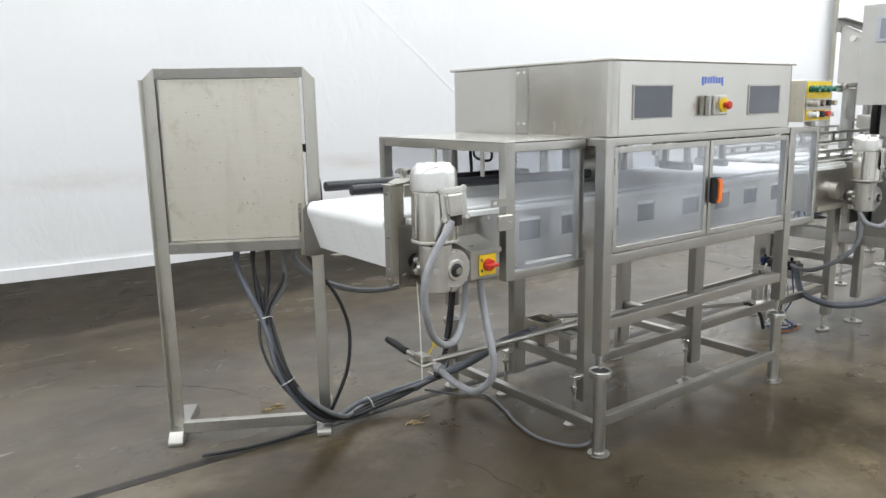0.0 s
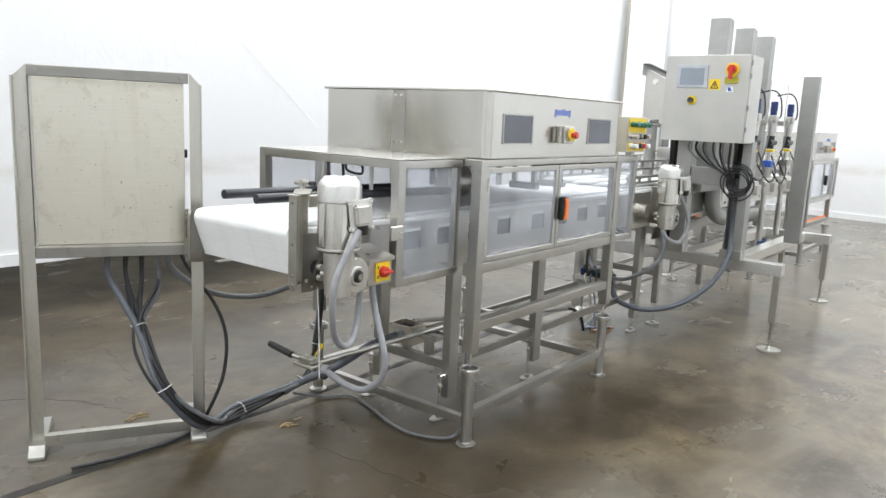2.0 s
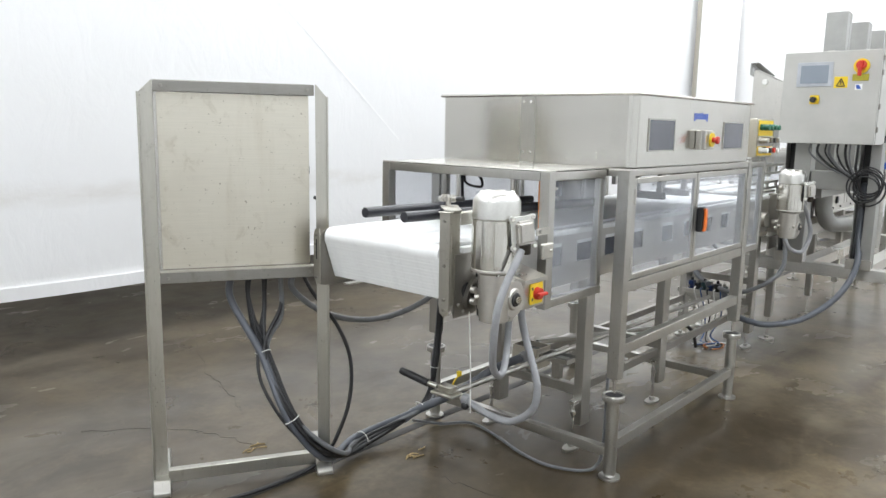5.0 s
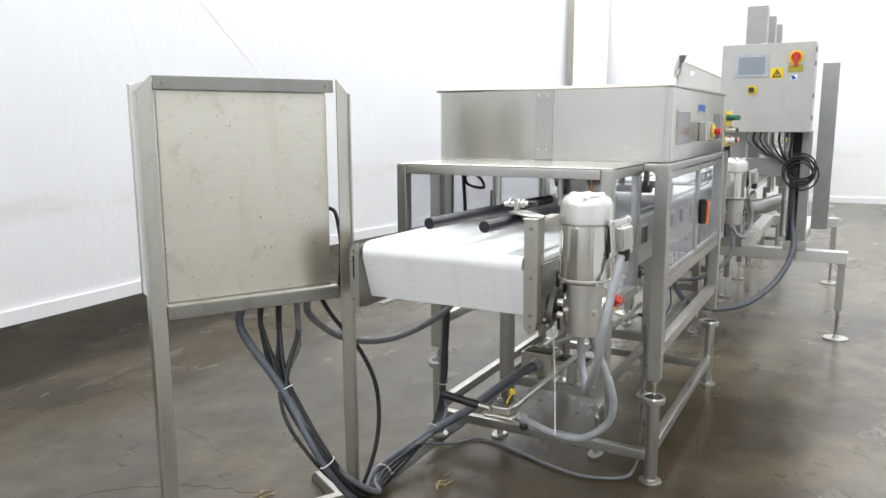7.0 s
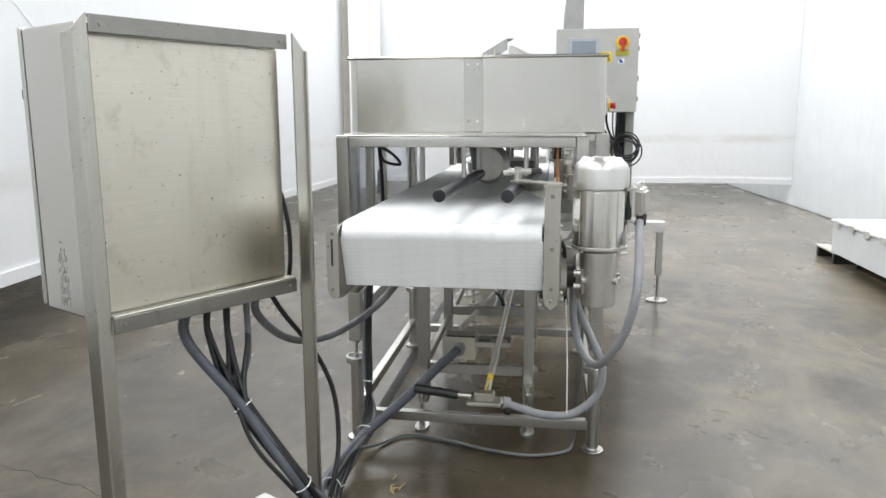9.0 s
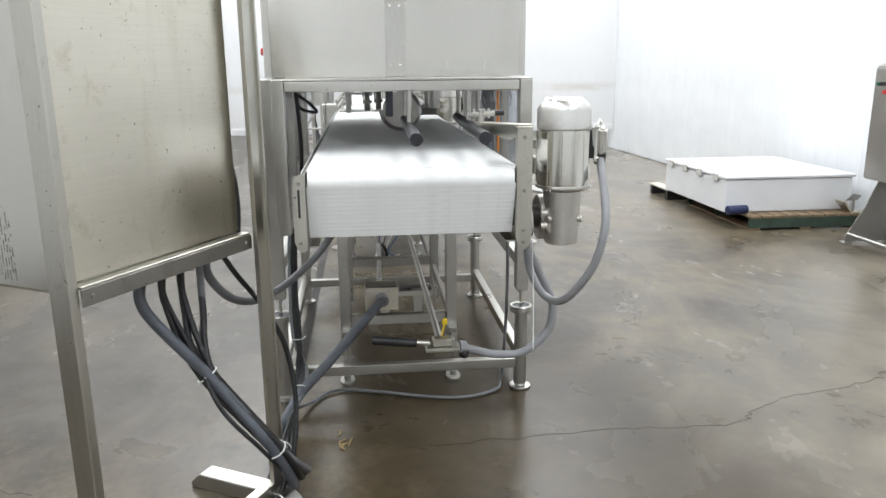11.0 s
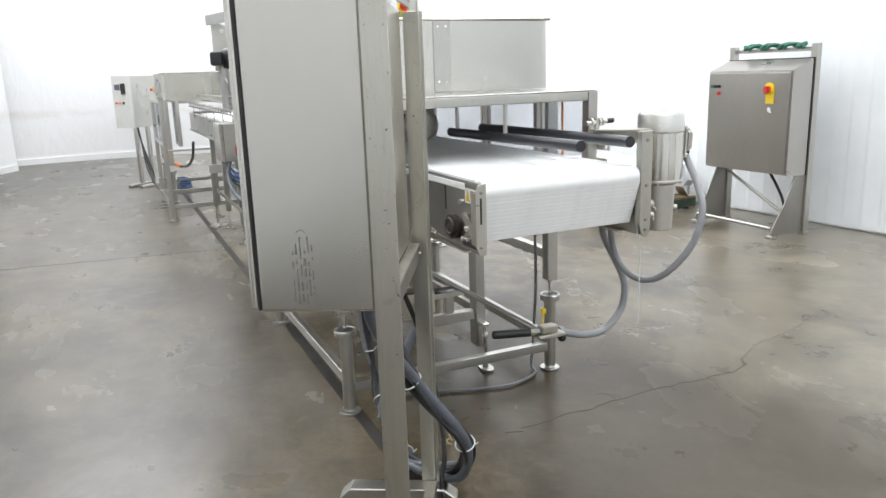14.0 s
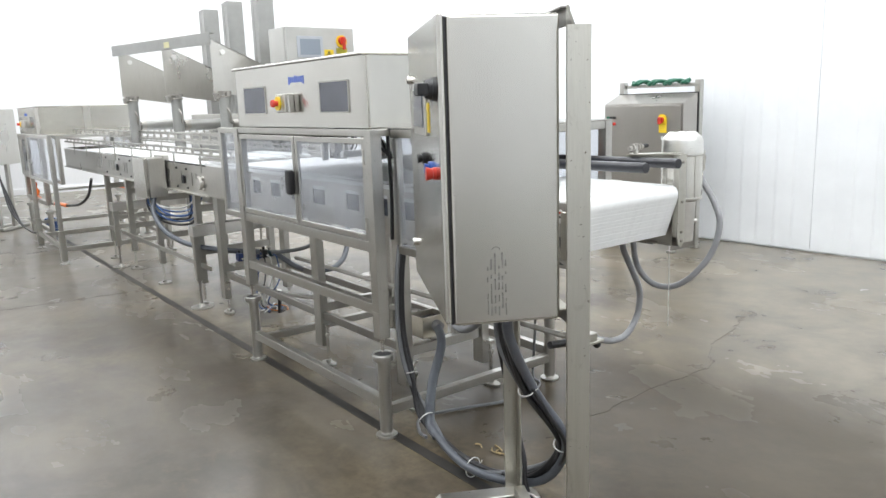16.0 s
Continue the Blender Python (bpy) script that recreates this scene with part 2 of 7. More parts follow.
BLUE_TUBE = plain("blue_air_tube", (0.03, 0.09, 0.26), 0.35, var=0.1)
SCREEN = plain("screen_glass", (0.105, 0.115, 0.15), 0.14, var=0.06, scale=6, bmp=0.0)
WINDOW_FILM = plain("grey_window", (0.10, 0.105, 0.125), 0.12, var=0.12, scale=5, bmp=0.0)
OPENING_SHADE = plain("opening_shade", (0.045, 0.05, 0.068), 0.2, var=0.12, scale=5, bmp=0.0)
LOGO_BLUE = plain("blue_print", (0.07, 0.14, 0.52), 0.5, var=0.05, bmp=0.0)
PRINT_DARK = plain("dark_print", (0.035, 0.035, 0.04), 0.6, var=0.2, bmp=0.0)
CAB_GREY = plain("grey_cabinet_steel", (0.46, 0.455, 0.43), 0.36, metal=0.25, var=0.06, scale=7, bmp=0.02)
PALE_PAINT = plain("pale_grey_paint", (0.60, 0.60, 0.57), 0.42, var=0.06, scale=9, bmp=0.03)
CRACK = plain("crack_dirt", (0.055, 0.047, 0.038), 0.7, var=0.4, scale=30)
RUBBER_STRIP = plain("floor_strip", (0.040, 0.036, 0.032), 0.55, var=0.45, scale=9, spec=0.35)
WOOD = plain("pallet_wood", (0.22, 0.155, 0.09), 0.75, var=0.3, scale=12, bmp=0.4)
WOOD_GREEN = plain("green_pallet_paint", (0.040, 0.070, 0.050), 0.7, var=0.35, scale=10, bmp=0.3)
WHITE_BOX = plain("white_box_plastic", (0.78, 0.79, 0.81), 0.35, var=0.04, scale=4, bmp=0.03)
ALU = plain("grey_anodised", (0.35, 0.35, 0.335), 0.45, metal=0.75, var=0.08, scale=8, bmp=0.02)
GREASY = plain("greasy_cast_iron", (0.05, 0.042, 0.034), 0.45, metal=0.4, var=0.4, scale=40, bmp=0.2)
WORN_PRINT = plain("worn_print", (0.15, 0.15, 0.145), 0.6, var=0.3, scale=60, bmp=0.0)
TEAL = plain("dark_teal_plastic", (0.012, 0.045, 0.055), 0.35, var=0.15)
NAVY = plain("navy_cap", (0.010, 0.028, 0.12), 0.35, var=0.1)
COPPER = plain("orange_hose", (0.62, 0.20, 0.03), 0.45)


def belt_material():
    m, nt, bs, co = base_nodes("white_belt")
    a = ntex(nt, co, 7, 5, 0.6, (0.35, 1.6, 1))
    b = ntex(nt, co, 60, 3)
    c = mixc(nt, ramp(nt, a, [(0.42, 0.0), (0.72, 0.35)]), (0.86, 0.87, 0.87), (0.72, 0.73, 0.74))
    c = mixc(nt, ramp(nt, b, [(0.55, 0.0), (0.75, 0.14)]), c, (0.5, 0.5, 0.5))
    nt.links.new(c, bs.inputs["Base Color"])
    bs.inputs["Roughness"].default_value = 0.5
    bump(nt, bs, b, 0.08, 0.001)
    return m


def pane_material():
    """Clear plastic sheet, a little scratched and blue."""
    m, nt, bs, co = base_nodes("clear_guard_plastic")
    a = ntex(nt, co, 3.0, 5, 0.6, (1, 1, 0.5))
    tr = nt.nodes.new("ShaderNodeBsdfTransparent")
    tr.inputs[0].default_value = (0.925, 0.935, 0.955, 1)
    bs.inputs["Base Color"].default_value = (0.66, 0.685, 0.73, 1)
    bs.inputs["Roughness"].default_value = 0.06
    bs.inputs["IOR"].default_value = 1.5
    mx = nt.nodes.new("ShaderNodeMixShader")
    nt.links.new(ramp(nt, a, [(0.35, 0.10), (0.75, 0.28)]), mx.inputs[0])
    nt.links.new(tr.outputs[0], mx.inputs[1])
    nt.links.new(bs.outputs[0], mx.inputs[2])
    nt.links.new(mx.outputs[0], nt.nodes["Material Output"].inputs[0])
    return m


def floor_material():
    """Worn, sealed concrete: brown stains, grey worn patches, fine grit."""
    m, nt, bs, co = base_nodes("sealed_concrete")
    big = ntex(nt, co, 0.55, 5, 0.6, distort=0.6)
    mid = ntex(nt, co, 2.3, 6, 0.65, distort=0.3)
    wipe = ntex(nt, co, 1.3, 5, 0.6, (0.7, 1.3, 1), 0.3)
    spot = ntex(nt, co, 8.0, 5, 0.7, distort=0.5)
    fine = ntex(nt, co, 34, 4, 0.6)
    cloud = ntex(nt, co, 0.9, 6, 0.66, (1, 1, 1), 0.5)
    c = mixc(nt, ramp(nt, big, [(0.38, 0.0), (0.62, 1.0)]), (0.043, 0.030, 0.014), (0.062, 0.053, 0.039))
    c = mixc(nt, ramp(nt, mid, [(0.45, 0.0), (0.68, 0.75)]), c, (0.022, 0.014, 0.006))
    c = mixc(nt, ramp(nt, wipe, [(0.50, 0.0), (0.70, 0.55)]), c, (0.100, 0.088, 0.068))
    c = mixc(nt, ramp(nt, cloud, [(0.47, 0.0), (0.66, 0.7)]), c, (0.185, 0.143, 0.082))
    c = mixc(nt, ramp(nt, spot, [(0.56, 0.0), (0.70, 0.50)]), c, (0.16, 0.125, 0.075))
    c = mixc(nt, ramp(nt, fine, [(0.42, 0.0), (0.75, 0.5)]), c, (0.030, 0.023, 0.015))
    patch = ntex(nt, co, 1.4, 5, 0.62, (0.75, 1.35, 1), 0.6)
    murk = ntex(nt, co, 2.9, 6, 0.68, (1, 1, 1), 0.5)
    c = mixc(nt, ramp(nt, murk, [(0.48, 0.0), (0.64, 0.6)]), c, (0.024, 0.017, 0.008))
    c = mixc(nt, ramp(nt, patch, [(0.46, 0.0), (0.70, 0.6)]), c, (0.170, 0.142, 0.098))
    # paler concrete toward the hall end, with the white sheeting's reflection painted in
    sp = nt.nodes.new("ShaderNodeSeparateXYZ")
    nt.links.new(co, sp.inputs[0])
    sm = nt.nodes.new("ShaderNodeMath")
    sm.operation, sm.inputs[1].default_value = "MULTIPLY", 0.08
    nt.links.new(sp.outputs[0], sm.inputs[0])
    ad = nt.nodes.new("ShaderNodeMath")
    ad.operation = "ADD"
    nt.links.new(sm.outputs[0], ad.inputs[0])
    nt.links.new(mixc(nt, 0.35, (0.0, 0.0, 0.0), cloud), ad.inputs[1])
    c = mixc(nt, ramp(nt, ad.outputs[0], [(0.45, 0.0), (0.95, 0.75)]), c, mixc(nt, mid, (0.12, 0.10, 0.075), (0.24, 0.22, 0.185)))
    # tan, paler concrete toward low x and y, in front of the belt end
    wx = nt.nodes.new("ShaderNodeMath")
    wx.operation, wx.inputs[1].default_value, wx.inputs[2].default_value = "MULTIPLY_ADD", -0.12, 0.75
    wd = nt.nodes.new("ShaderNodeMath")
    wd.operation = "ADD"
    nt.links.new(sp.outputs[0], wd.inputs[0])
    nt.links.new(sp.outputs[1], wd.inputs[1])
    nt.links.new(wd.outputs[0], wx.inputs[0])
    wa = nt.nodes.new("ShaderNodeMath")
    wa.operation = "ADD"
    nt.links.new(wx.outputs[0], wa.inputs[0])
    nt.links.new(mixc(nt, 0.35, (0.0, 0.0, 0.0), cloud), wa.inputs[1])
    c = mixc(nt, ramp(nt, wa.outputs[0], [(0.43, 0.0), (0.58, 0.85)]), c, mixc(nt, ramp(nt, mid, [(0.35, 0.0), (0.65, 1.0)]), (0.080, 0.070, 0.055), (0.19, 0.170, 0.135)))
    # dark brown floor and the machine's shade, painted as one ragged oval
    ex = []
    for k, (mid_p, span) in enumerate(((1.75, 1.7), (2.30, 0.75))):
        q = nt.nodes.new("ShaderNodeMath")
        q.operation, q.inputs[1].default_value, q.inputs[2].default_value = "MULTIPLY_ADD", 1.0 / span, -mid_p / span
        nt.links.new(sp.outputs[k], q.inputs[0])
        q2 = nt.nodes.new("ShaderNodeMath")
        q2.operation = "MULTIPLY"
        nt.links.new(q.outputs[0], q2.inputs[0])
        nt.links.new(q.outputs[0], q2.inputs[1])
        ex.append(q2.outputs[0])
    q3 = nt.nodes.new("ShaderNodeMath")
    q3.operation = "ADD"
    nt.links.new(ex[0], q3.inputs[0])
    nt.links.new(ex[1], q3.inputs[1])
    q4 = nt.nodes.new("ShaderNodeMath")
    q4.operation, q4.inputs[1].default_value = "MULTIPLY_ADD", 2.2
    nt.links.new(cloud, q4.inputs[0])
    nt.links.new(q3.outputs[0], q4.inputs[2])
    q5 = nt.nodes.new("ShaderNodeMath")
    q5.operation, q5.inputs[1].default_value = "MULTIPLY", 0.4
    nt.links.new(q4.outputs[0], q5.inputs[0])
    drive_dark = ramp(nt, q5.outputs[0], [(0.62, 1.0), (0.98, 0.0)])
    c = mixc(nt, mixc(nt, drive_dark, (0.0, 0.0, 0.0), (0.7, 0.7, 0.7)), c, (0.030, 0.022, 0.012))
    # the slab beyond the joint strip was poured from a greyer mix
    sy = nt.nodes.new("ShaderNodeMath")
    sy.operation, sy.inputs[1].default_value = "MULTIPLY", 0.2
    nt.links.new(sp.outputs[1], sy.inputs[0])
    c = mixc(nt, ramp(nt, sy.outputs[0], [(0.634, 0.0), (0.640, 0.5)]), c, mixc(nt, ramp(nt, wipe, [(0.3, 0.0), (0.7, 1.0)]), (0.040, 0.036, 0.031), (0.078, 0.070, 0.061)))
    c = mixc(nt, 1.0, c, (1.29, 1.285, 1.27), "MULTIPLY")
    nt.links.new(c, bs.inputs["Base Color"])
    bs.inputs["Specular IOR Level"].default_value = 0.10
    nt.links.new(ramp(nt, mid, [(0.3, 0.24), (0.7, 0.42)]), bs.inputs["Roughness"])
    nt.links.new(mixc(nt, drive_dark, (0.65, 0.65, 0.65), (0.34, 0.34, 0.34)), bs.inputs["Coat Weight"])
    bs.inputs["Coat IOR"].default_value = 1.48
    nt.links.new(ramp(nt, wipe, [(0.35, 0.19), (0.7, 0.31)]), bs.inputs["Coat Roughness"])
    bump(nt, bs, mixc(nt, 0.3, spot, fine), 0.06, 0.003)
    return m


def curtain_material():
    """White reinforced sheeting with faint seams of dirt and creases."""
    m, nt, bs, co = base_nodes("white_sheeting")
    a = ntex(nt, co, 0.8, 5, 0.6)
    b = ntex(nt, co, 5, 5, 0.6, (1, 1, 0.5), 1.5)
    c = mixc(nt, ramp(nt, a, [(0.45, 0.0), (0.8, 0.4)]), (0.82, 0.825, 0.835), (0.745, 0.745, 0.735))
    # a faint rubbed band at the height of passing carts
    sp = nt.nodes.new("ShaderNodeSeparateXYZ")
    nt.links.new(co, sp.inputs[0])
    hb = nt.nodes.new("ShaderNodeMath")
    hb.operation = "MULTIPLY"
    hb.inputs[1].default_value = 0.5
    nt.links.new(sp.outputs[2], hb.inputs[0])
    band = ramp(nt, hb.outputs[0], [(0.435, 0.0), (0.470, 1.0), (0.495, 0.8), (0.525, 0.0)])
    patch = ramp(nt, ntex(nt, co, 1.1, 5, 0.65, (1, 1, 3)), [(0.42, 0.0), (0.72, 0.55)])
    c = mixc(nt, mixc(nt, 1.0, band, patch, "MULTIPLY"), c, (0.50, 0.45, 0.38))
    nt.links.new(c, bs.inputs["Base Color"])
    bs.inputs["Roughness"].default_value = 0.42
    w = ntex(nt, co, 1.6, 6, 0.68, (1, 1, 0.7), 2.5)
    bump(nt, bs, mixc(nt, 0.5, b, w), 0.34, 0.03)
    tl = nt.nodes.new("ShaderNodeBsdfTranslucent")
    tl.inputs[0].default_value = (0.80, 0.80, 0.79, 1)
    mx = nt.nodes.new("ShaderNodeMixShader")
    mx.inputs[0].default_value = 0.12
    nt.links.new(bs.outputs[0], mx.inputs[1])
    nt.links.new(tl.outputs[0], mx.inputs[2])
    nt.links.new(mx.outputs[0], nt.nodes["Material Output"].inputs[0])
    return m


BELT = belt_material()
PANE = pane_material()
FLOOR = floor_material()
SHEETING = curtain_material()
WALL_PAINT = plain("white_wall_panel", (0.80, 0.82, 0.84), 0.35, var=0.04, scale=3, bmp=0.03)
CONCRETE = plain("bare_concrete", (0.52, 0.50, 0.46), 0.8, var=0.22, scale=7, bmp=0.3)
BEIGE = plain("beige_plain", (0.56, 0.53, 0.46), 0.6, var=0.1, scale=4)
CEILING_M = plain("white_ceiling", (0.36, 0.36, 0.35), 0.8, var=0.06, scale=2)

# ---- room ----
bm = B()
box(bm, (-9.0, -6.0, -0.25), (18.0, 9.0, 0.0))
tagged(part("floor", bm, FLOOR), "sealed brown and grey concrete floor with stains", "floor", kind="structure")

bm = B()
box(bm, (-9.0, -6.0, ROOM_H), (18.0, 9.0, ROOM_H + 0.15))
tagged(part("ceiling", bm, CEILING_M), "grey painted hall ceiling", "ceiling", kind="structure")


def hanging_sheet(name, along, a, b, at, z0, z1, folds, label, normal=-1, seed=0):
    """A hanging plastic sheet with slow waves, a welded hem and real thickness."""
    bm = B()
    rnd = random.Random(seed)
    ph = [rnd.uniform(0, 6.28) for _ in range(6)]
    n = max(8, int(abs(b - a) / 0.12))
    zs = [z0, z0 + 0.035, z0 + 0.075, z0 + 0.079, z0 + 0.086, z0 + 0.12] + [z0 + 0.12 + (z1 - z0 - 0.12) * k / 14 for k in range(1, 15)]
    layers = []
    for thick in (0.0, 0.006):
        rows = []
        for z in zs:
            row = []
            hem = 0.008 if z < z0 + 0.08 else 0.0
            for i in range(n + 1):
                s = a + (b - a) * i / n
                sag = 0.012 * math.sin(s * 1.7 + ph[0]) * (1 if z < z0 + 0.2 else 0)
                w = folds * (0.5 * math.sin(s * 1.1 + ph[1] + 0.25 * z) + 0.3 * math.sin(s * 2.7 + ph[2] - 0.5 * z) + 0.2 * math.sin(s * 0.55 + ph[3] + 1.1 * z))
                d = at + w + normal * hem - normal * thick
                row.append(bm.verts.new((s, d, z + sag) if along == "x" else (d, s, z + sag)))
            rows.append(row)
        layers.append(rows)
        for r0, r1 in zip(rows, rows[1:]):
            for i in range(n):
                bm.faces.new((r0[i], r0[i + 1], r1[i + 1], r1[i]))
    f, k = layers
    for i in range(n):
        bm.faces.new((f[0][i], f[0][i + 1], k[0][i + 1], k[0][i]))
    for r in range(len(zs) - 1):
        for e in (0, n):
            bm.faces.new((f[r][e], f[r + 1][e], k[r + 1][e], k[r][e]))
    ob = tagged(part(name, bm, SHEETING, None, "", 60), label, "curtain wall", kind="structure")

    def surface(s, z):
        return at + folds * (0.5 * math.sin(s * 1.1 + ph[1] + 0.25 * z) + 0.3 * math.sin(s * 2.7 + ph[2] - 0.5 * z) + 0.2 * math.sin(s * 0.55 + ph[3] + 1.1 * z))
    return ob, surface


ROT = 2.6
YL = 5.45
SEAM = 5.64
sheet, surface = hanging_sheet("curtain_wall_1", "x", -5.4, SEAM, YL, 0.37, ROOM_H - 0.05, 0.03, "white plastic sheeting wall hanging above the floor", -1, 3)
bm = B()
rib = []
for k in range(65):
    sx, sz = 4.2 - 3.2 * k / 64, 1.27 + 2.59 * k / 64
    sy = surface(sx, sz) - 0.0035
    rib.append([bm.verts.new((sx + dx, sy, sz + dz)) for dx, dz in ((0.004, 0.005), (-0.004, -0.005))])
for r0, r1 in zip(rib, rib[1:]):
    bm.faces.new((r0[0], r0[1], r1[1], r1[0]))
part("welded_seam", bm, plain("seam_tape", (0.90, 0.905, 0.91), 0.4, var=0.03), sheet, "raised diagonal weld in the sheeting")
hanging_sheet("curtain_wall_4", "x", SEAM - 0.12, 10.27, YL + 0.05, 0.36, ROOM_H - 0.05, 0.02, "second length of white plastic sheeting wall", -1, 13)
flap, _ = hanging_sheet("curtain_wall_2", "y", 0.0, 0.68, 0.0, 0.27, ROOM_H - 0.05, 0.02, "narrow white sheeting flap standing open beside the roll", -1, 5)
flap.matrix_basis = pose(10.66, 5.02, 0, 0, 0, 62)
hanging_sheet("curtain_wall_3", "y", -1.05, 5.12, 10.85, 0.31, ROOM_H - 0.05, 0.03, "white plastic sheeting across the end of the hall", -1, 8)
bm = B()
box(bm, (-9.0, 8.4, 0.0), (14.6, 8.6, ROOM_H))
tagged(part("wall_north", bm, CONCRETE), "bare concrete wall behind hanging sheeting", "wall", kind="structure")
bm = B()
box(bm, (14.4, -1.2, 0.0), (14.6, 8.4, ROOM_H))
tagged(part("wall_east", bm, WALL_PAINT), "white end wall behind the sheeting", "wall", kind="structure")
bm = B()
box(bm, (16.0, -6.0, 0.0), (16.2, 2.0, ROOM_H))
tagged(part("wall_far_end", bm, WALL_PAINT), "white wall closing the hall beyond the sheeting", "wall", kind="structure")
bm = B()
box(bm, (ROOM_X0 - 0.2, -6.0, 0.0), (ROOM_X0, 8.4, ROOM_H))
tagged(part("wall_west", bm, WALL_PAINT), "plain white wall closing the hall", "wall", kind="structure")
# beige joins the roll's own tint with the shading of its turned end
bm = B()
cyl(bm, (10.40, 5.495, 0.35), (10.40, 5.495, ROOM_H - 0.05), 0.135, seg=32)
tagged(part("curtain_roll", bm, BEIGE), "beige rolled edge at the end of the sheeting wall", "curtain wall", kind="structure")

# ribbed white wall panels beside the machine line
wall_s = tagged(new("wall_south"), "white ribbed plastic wall panels in upright sheets", "wall", kind="structure")
wall_s.matrix_basis = pose(0, -1.56, 0, 0, 0, ROT)
INVERSE["wall_south"] = IDENT
bm = B()
box(bm, (-5.3, -0.14, 0.0), (16.5, -0.01, ROOM_H))
part("backing", bm, WALL_PAINT, wall_s)


def ribbed_panel():
    bm = B()
    w, pitch = 1.1, 0.155
    pts = [(0, 0.0)]
    x = 0.02
    while x + pitch < w:
        pts += [(x, 0.0), (x + 0.100, 0.002), (x + 0.110, 0.007), (x + 0.133, 0.007), (x + 0.143, 0.002)]
        x += pitch
    pts += [(w - 0.012, 0.004), (w, 0.004)]
    out = pts + [(w, -0.008), (0, -0.008)]
    prism(bm, out, "z", 0.015, ROOM_H)
    return mesh_from(bm, WALL_PAINT, 30)


RIBBED = ribbed_panel()
for i in range(19):
    o = new("wall_panel", RIBBED)
    o.parent = wall_s
    o.matrix_basis = pose(-5.0 + i * 1.104, 0.002 + 0.003 * (i % 2), 0)

# floor joints, the dark strip and cracks
bm = B()
prism(bm, [(-5.0, 3.170), (10.9, 3.100), (10.9, 3.145), (-5.0, 3.220)], "z", -0.01, 0.0015)
tagged(part("floor_strip", bm, RUBBER_STRIP), "dark rubber strip filling a floor joint", "floor strip", kind="structure")


def crack(pts, w, name="floor_crack", seed=1):
    rnd = random.Random(seed)
    bm = B()
    P = curve_points([(x, y, 0) for x, y in pts], 7)
    for p in P[1:-1]:
        p.x += rnd.uniform(-0.016, 0.016)
        p.y += rnd.uniform(-0.016, 0.016)
    prev = None
    for i, p in enumerate(P):
        d = (P[min(i + 1, len(P) - 1)] - P[max(i - 1, 0)]).normalized()
        s = Vector((-d.y, d.x, 0)) * w * rnd.uniform(0.25, 0.6)
        cur = [bm.verts.new(p + s + Vector((0, 0, 0.0012))), bm.verts.new(p - s + Vector((0, 0, 0.0012))), bm.verts.new(p - s - Vector((0, 0, 0.01))), bm.verts.new(p + s - Vector((0, 0, 0.01)))]
        if prev:
            for k in range(4):
                bm.faces.new((prev[k], prev[(k + 1) % 4], cur[(k + 1) % 4], cur[k]))
        prev = cur
    tagged(part(name, bm, CRACK), "thin dark crack in the concrete floor", "floor crack", kind="structure")


crack([(1.69, 2.74), (1.71, 2.51), (1.74, 2.21), (1.74, 1.92), (1.73, 1.71), (1.74, 1.49), (1.81, 1.42), (1.93, 1.21), (2.01, 0.87), (2.1, 0.61)], 0.0009, seed=2)
crack([(5.75, 5.3), (5.74, 4.94), (5.70, 4.47), (5.60, 3.77), (5.55, 3.1)], 0.0045, "floor_joint", 4)
crack([(2.24, 6.18), (2.24, 5.83), (2.18, 5.47), (1.81, 4.7), (1.7, 4.42), (1.64, 4.15), (1.54, 3.9)], 0.0010, seed=5)
crack([(0.9, 4.2), (1.15, 4.0), (1.3, 3.75), (1.35, 3.5)], 0.0007, seed=6)

# unseen housings added over the assumed hall lamps
lamp0 = None
for lx, ly in LAMPS:
    if lamp0 is None:
        lamp0 = thing("ceiling_light", "white housing added over an assumed, unseen ceiling lamp", "ceiling light", (lx, ly, ROOM_H - 0.3), group="high-bay lamps")
        bm = B()
        box(bm, (lx - 1.72, ly - 1.12, ROOM_H - 0.40), (lx + 1.72, ly + 1.12, ROOM_H - 0.30), 0.02)
        part("housing", bm, WHITE_PL, lamp0)
        for sx in (-0.6, 0.6):
            bm = B()
            cyl(bm, (lx + sx, ly, ROOM_H - 0.30), (lx + sx, ly, ROOM_H), 0.006, seg=6)
            part("hanger", bm, STEEL, lamp0)
    else:
        copy_thing(lamp0, pose(lx, ly, ROOM_H - 0.3))

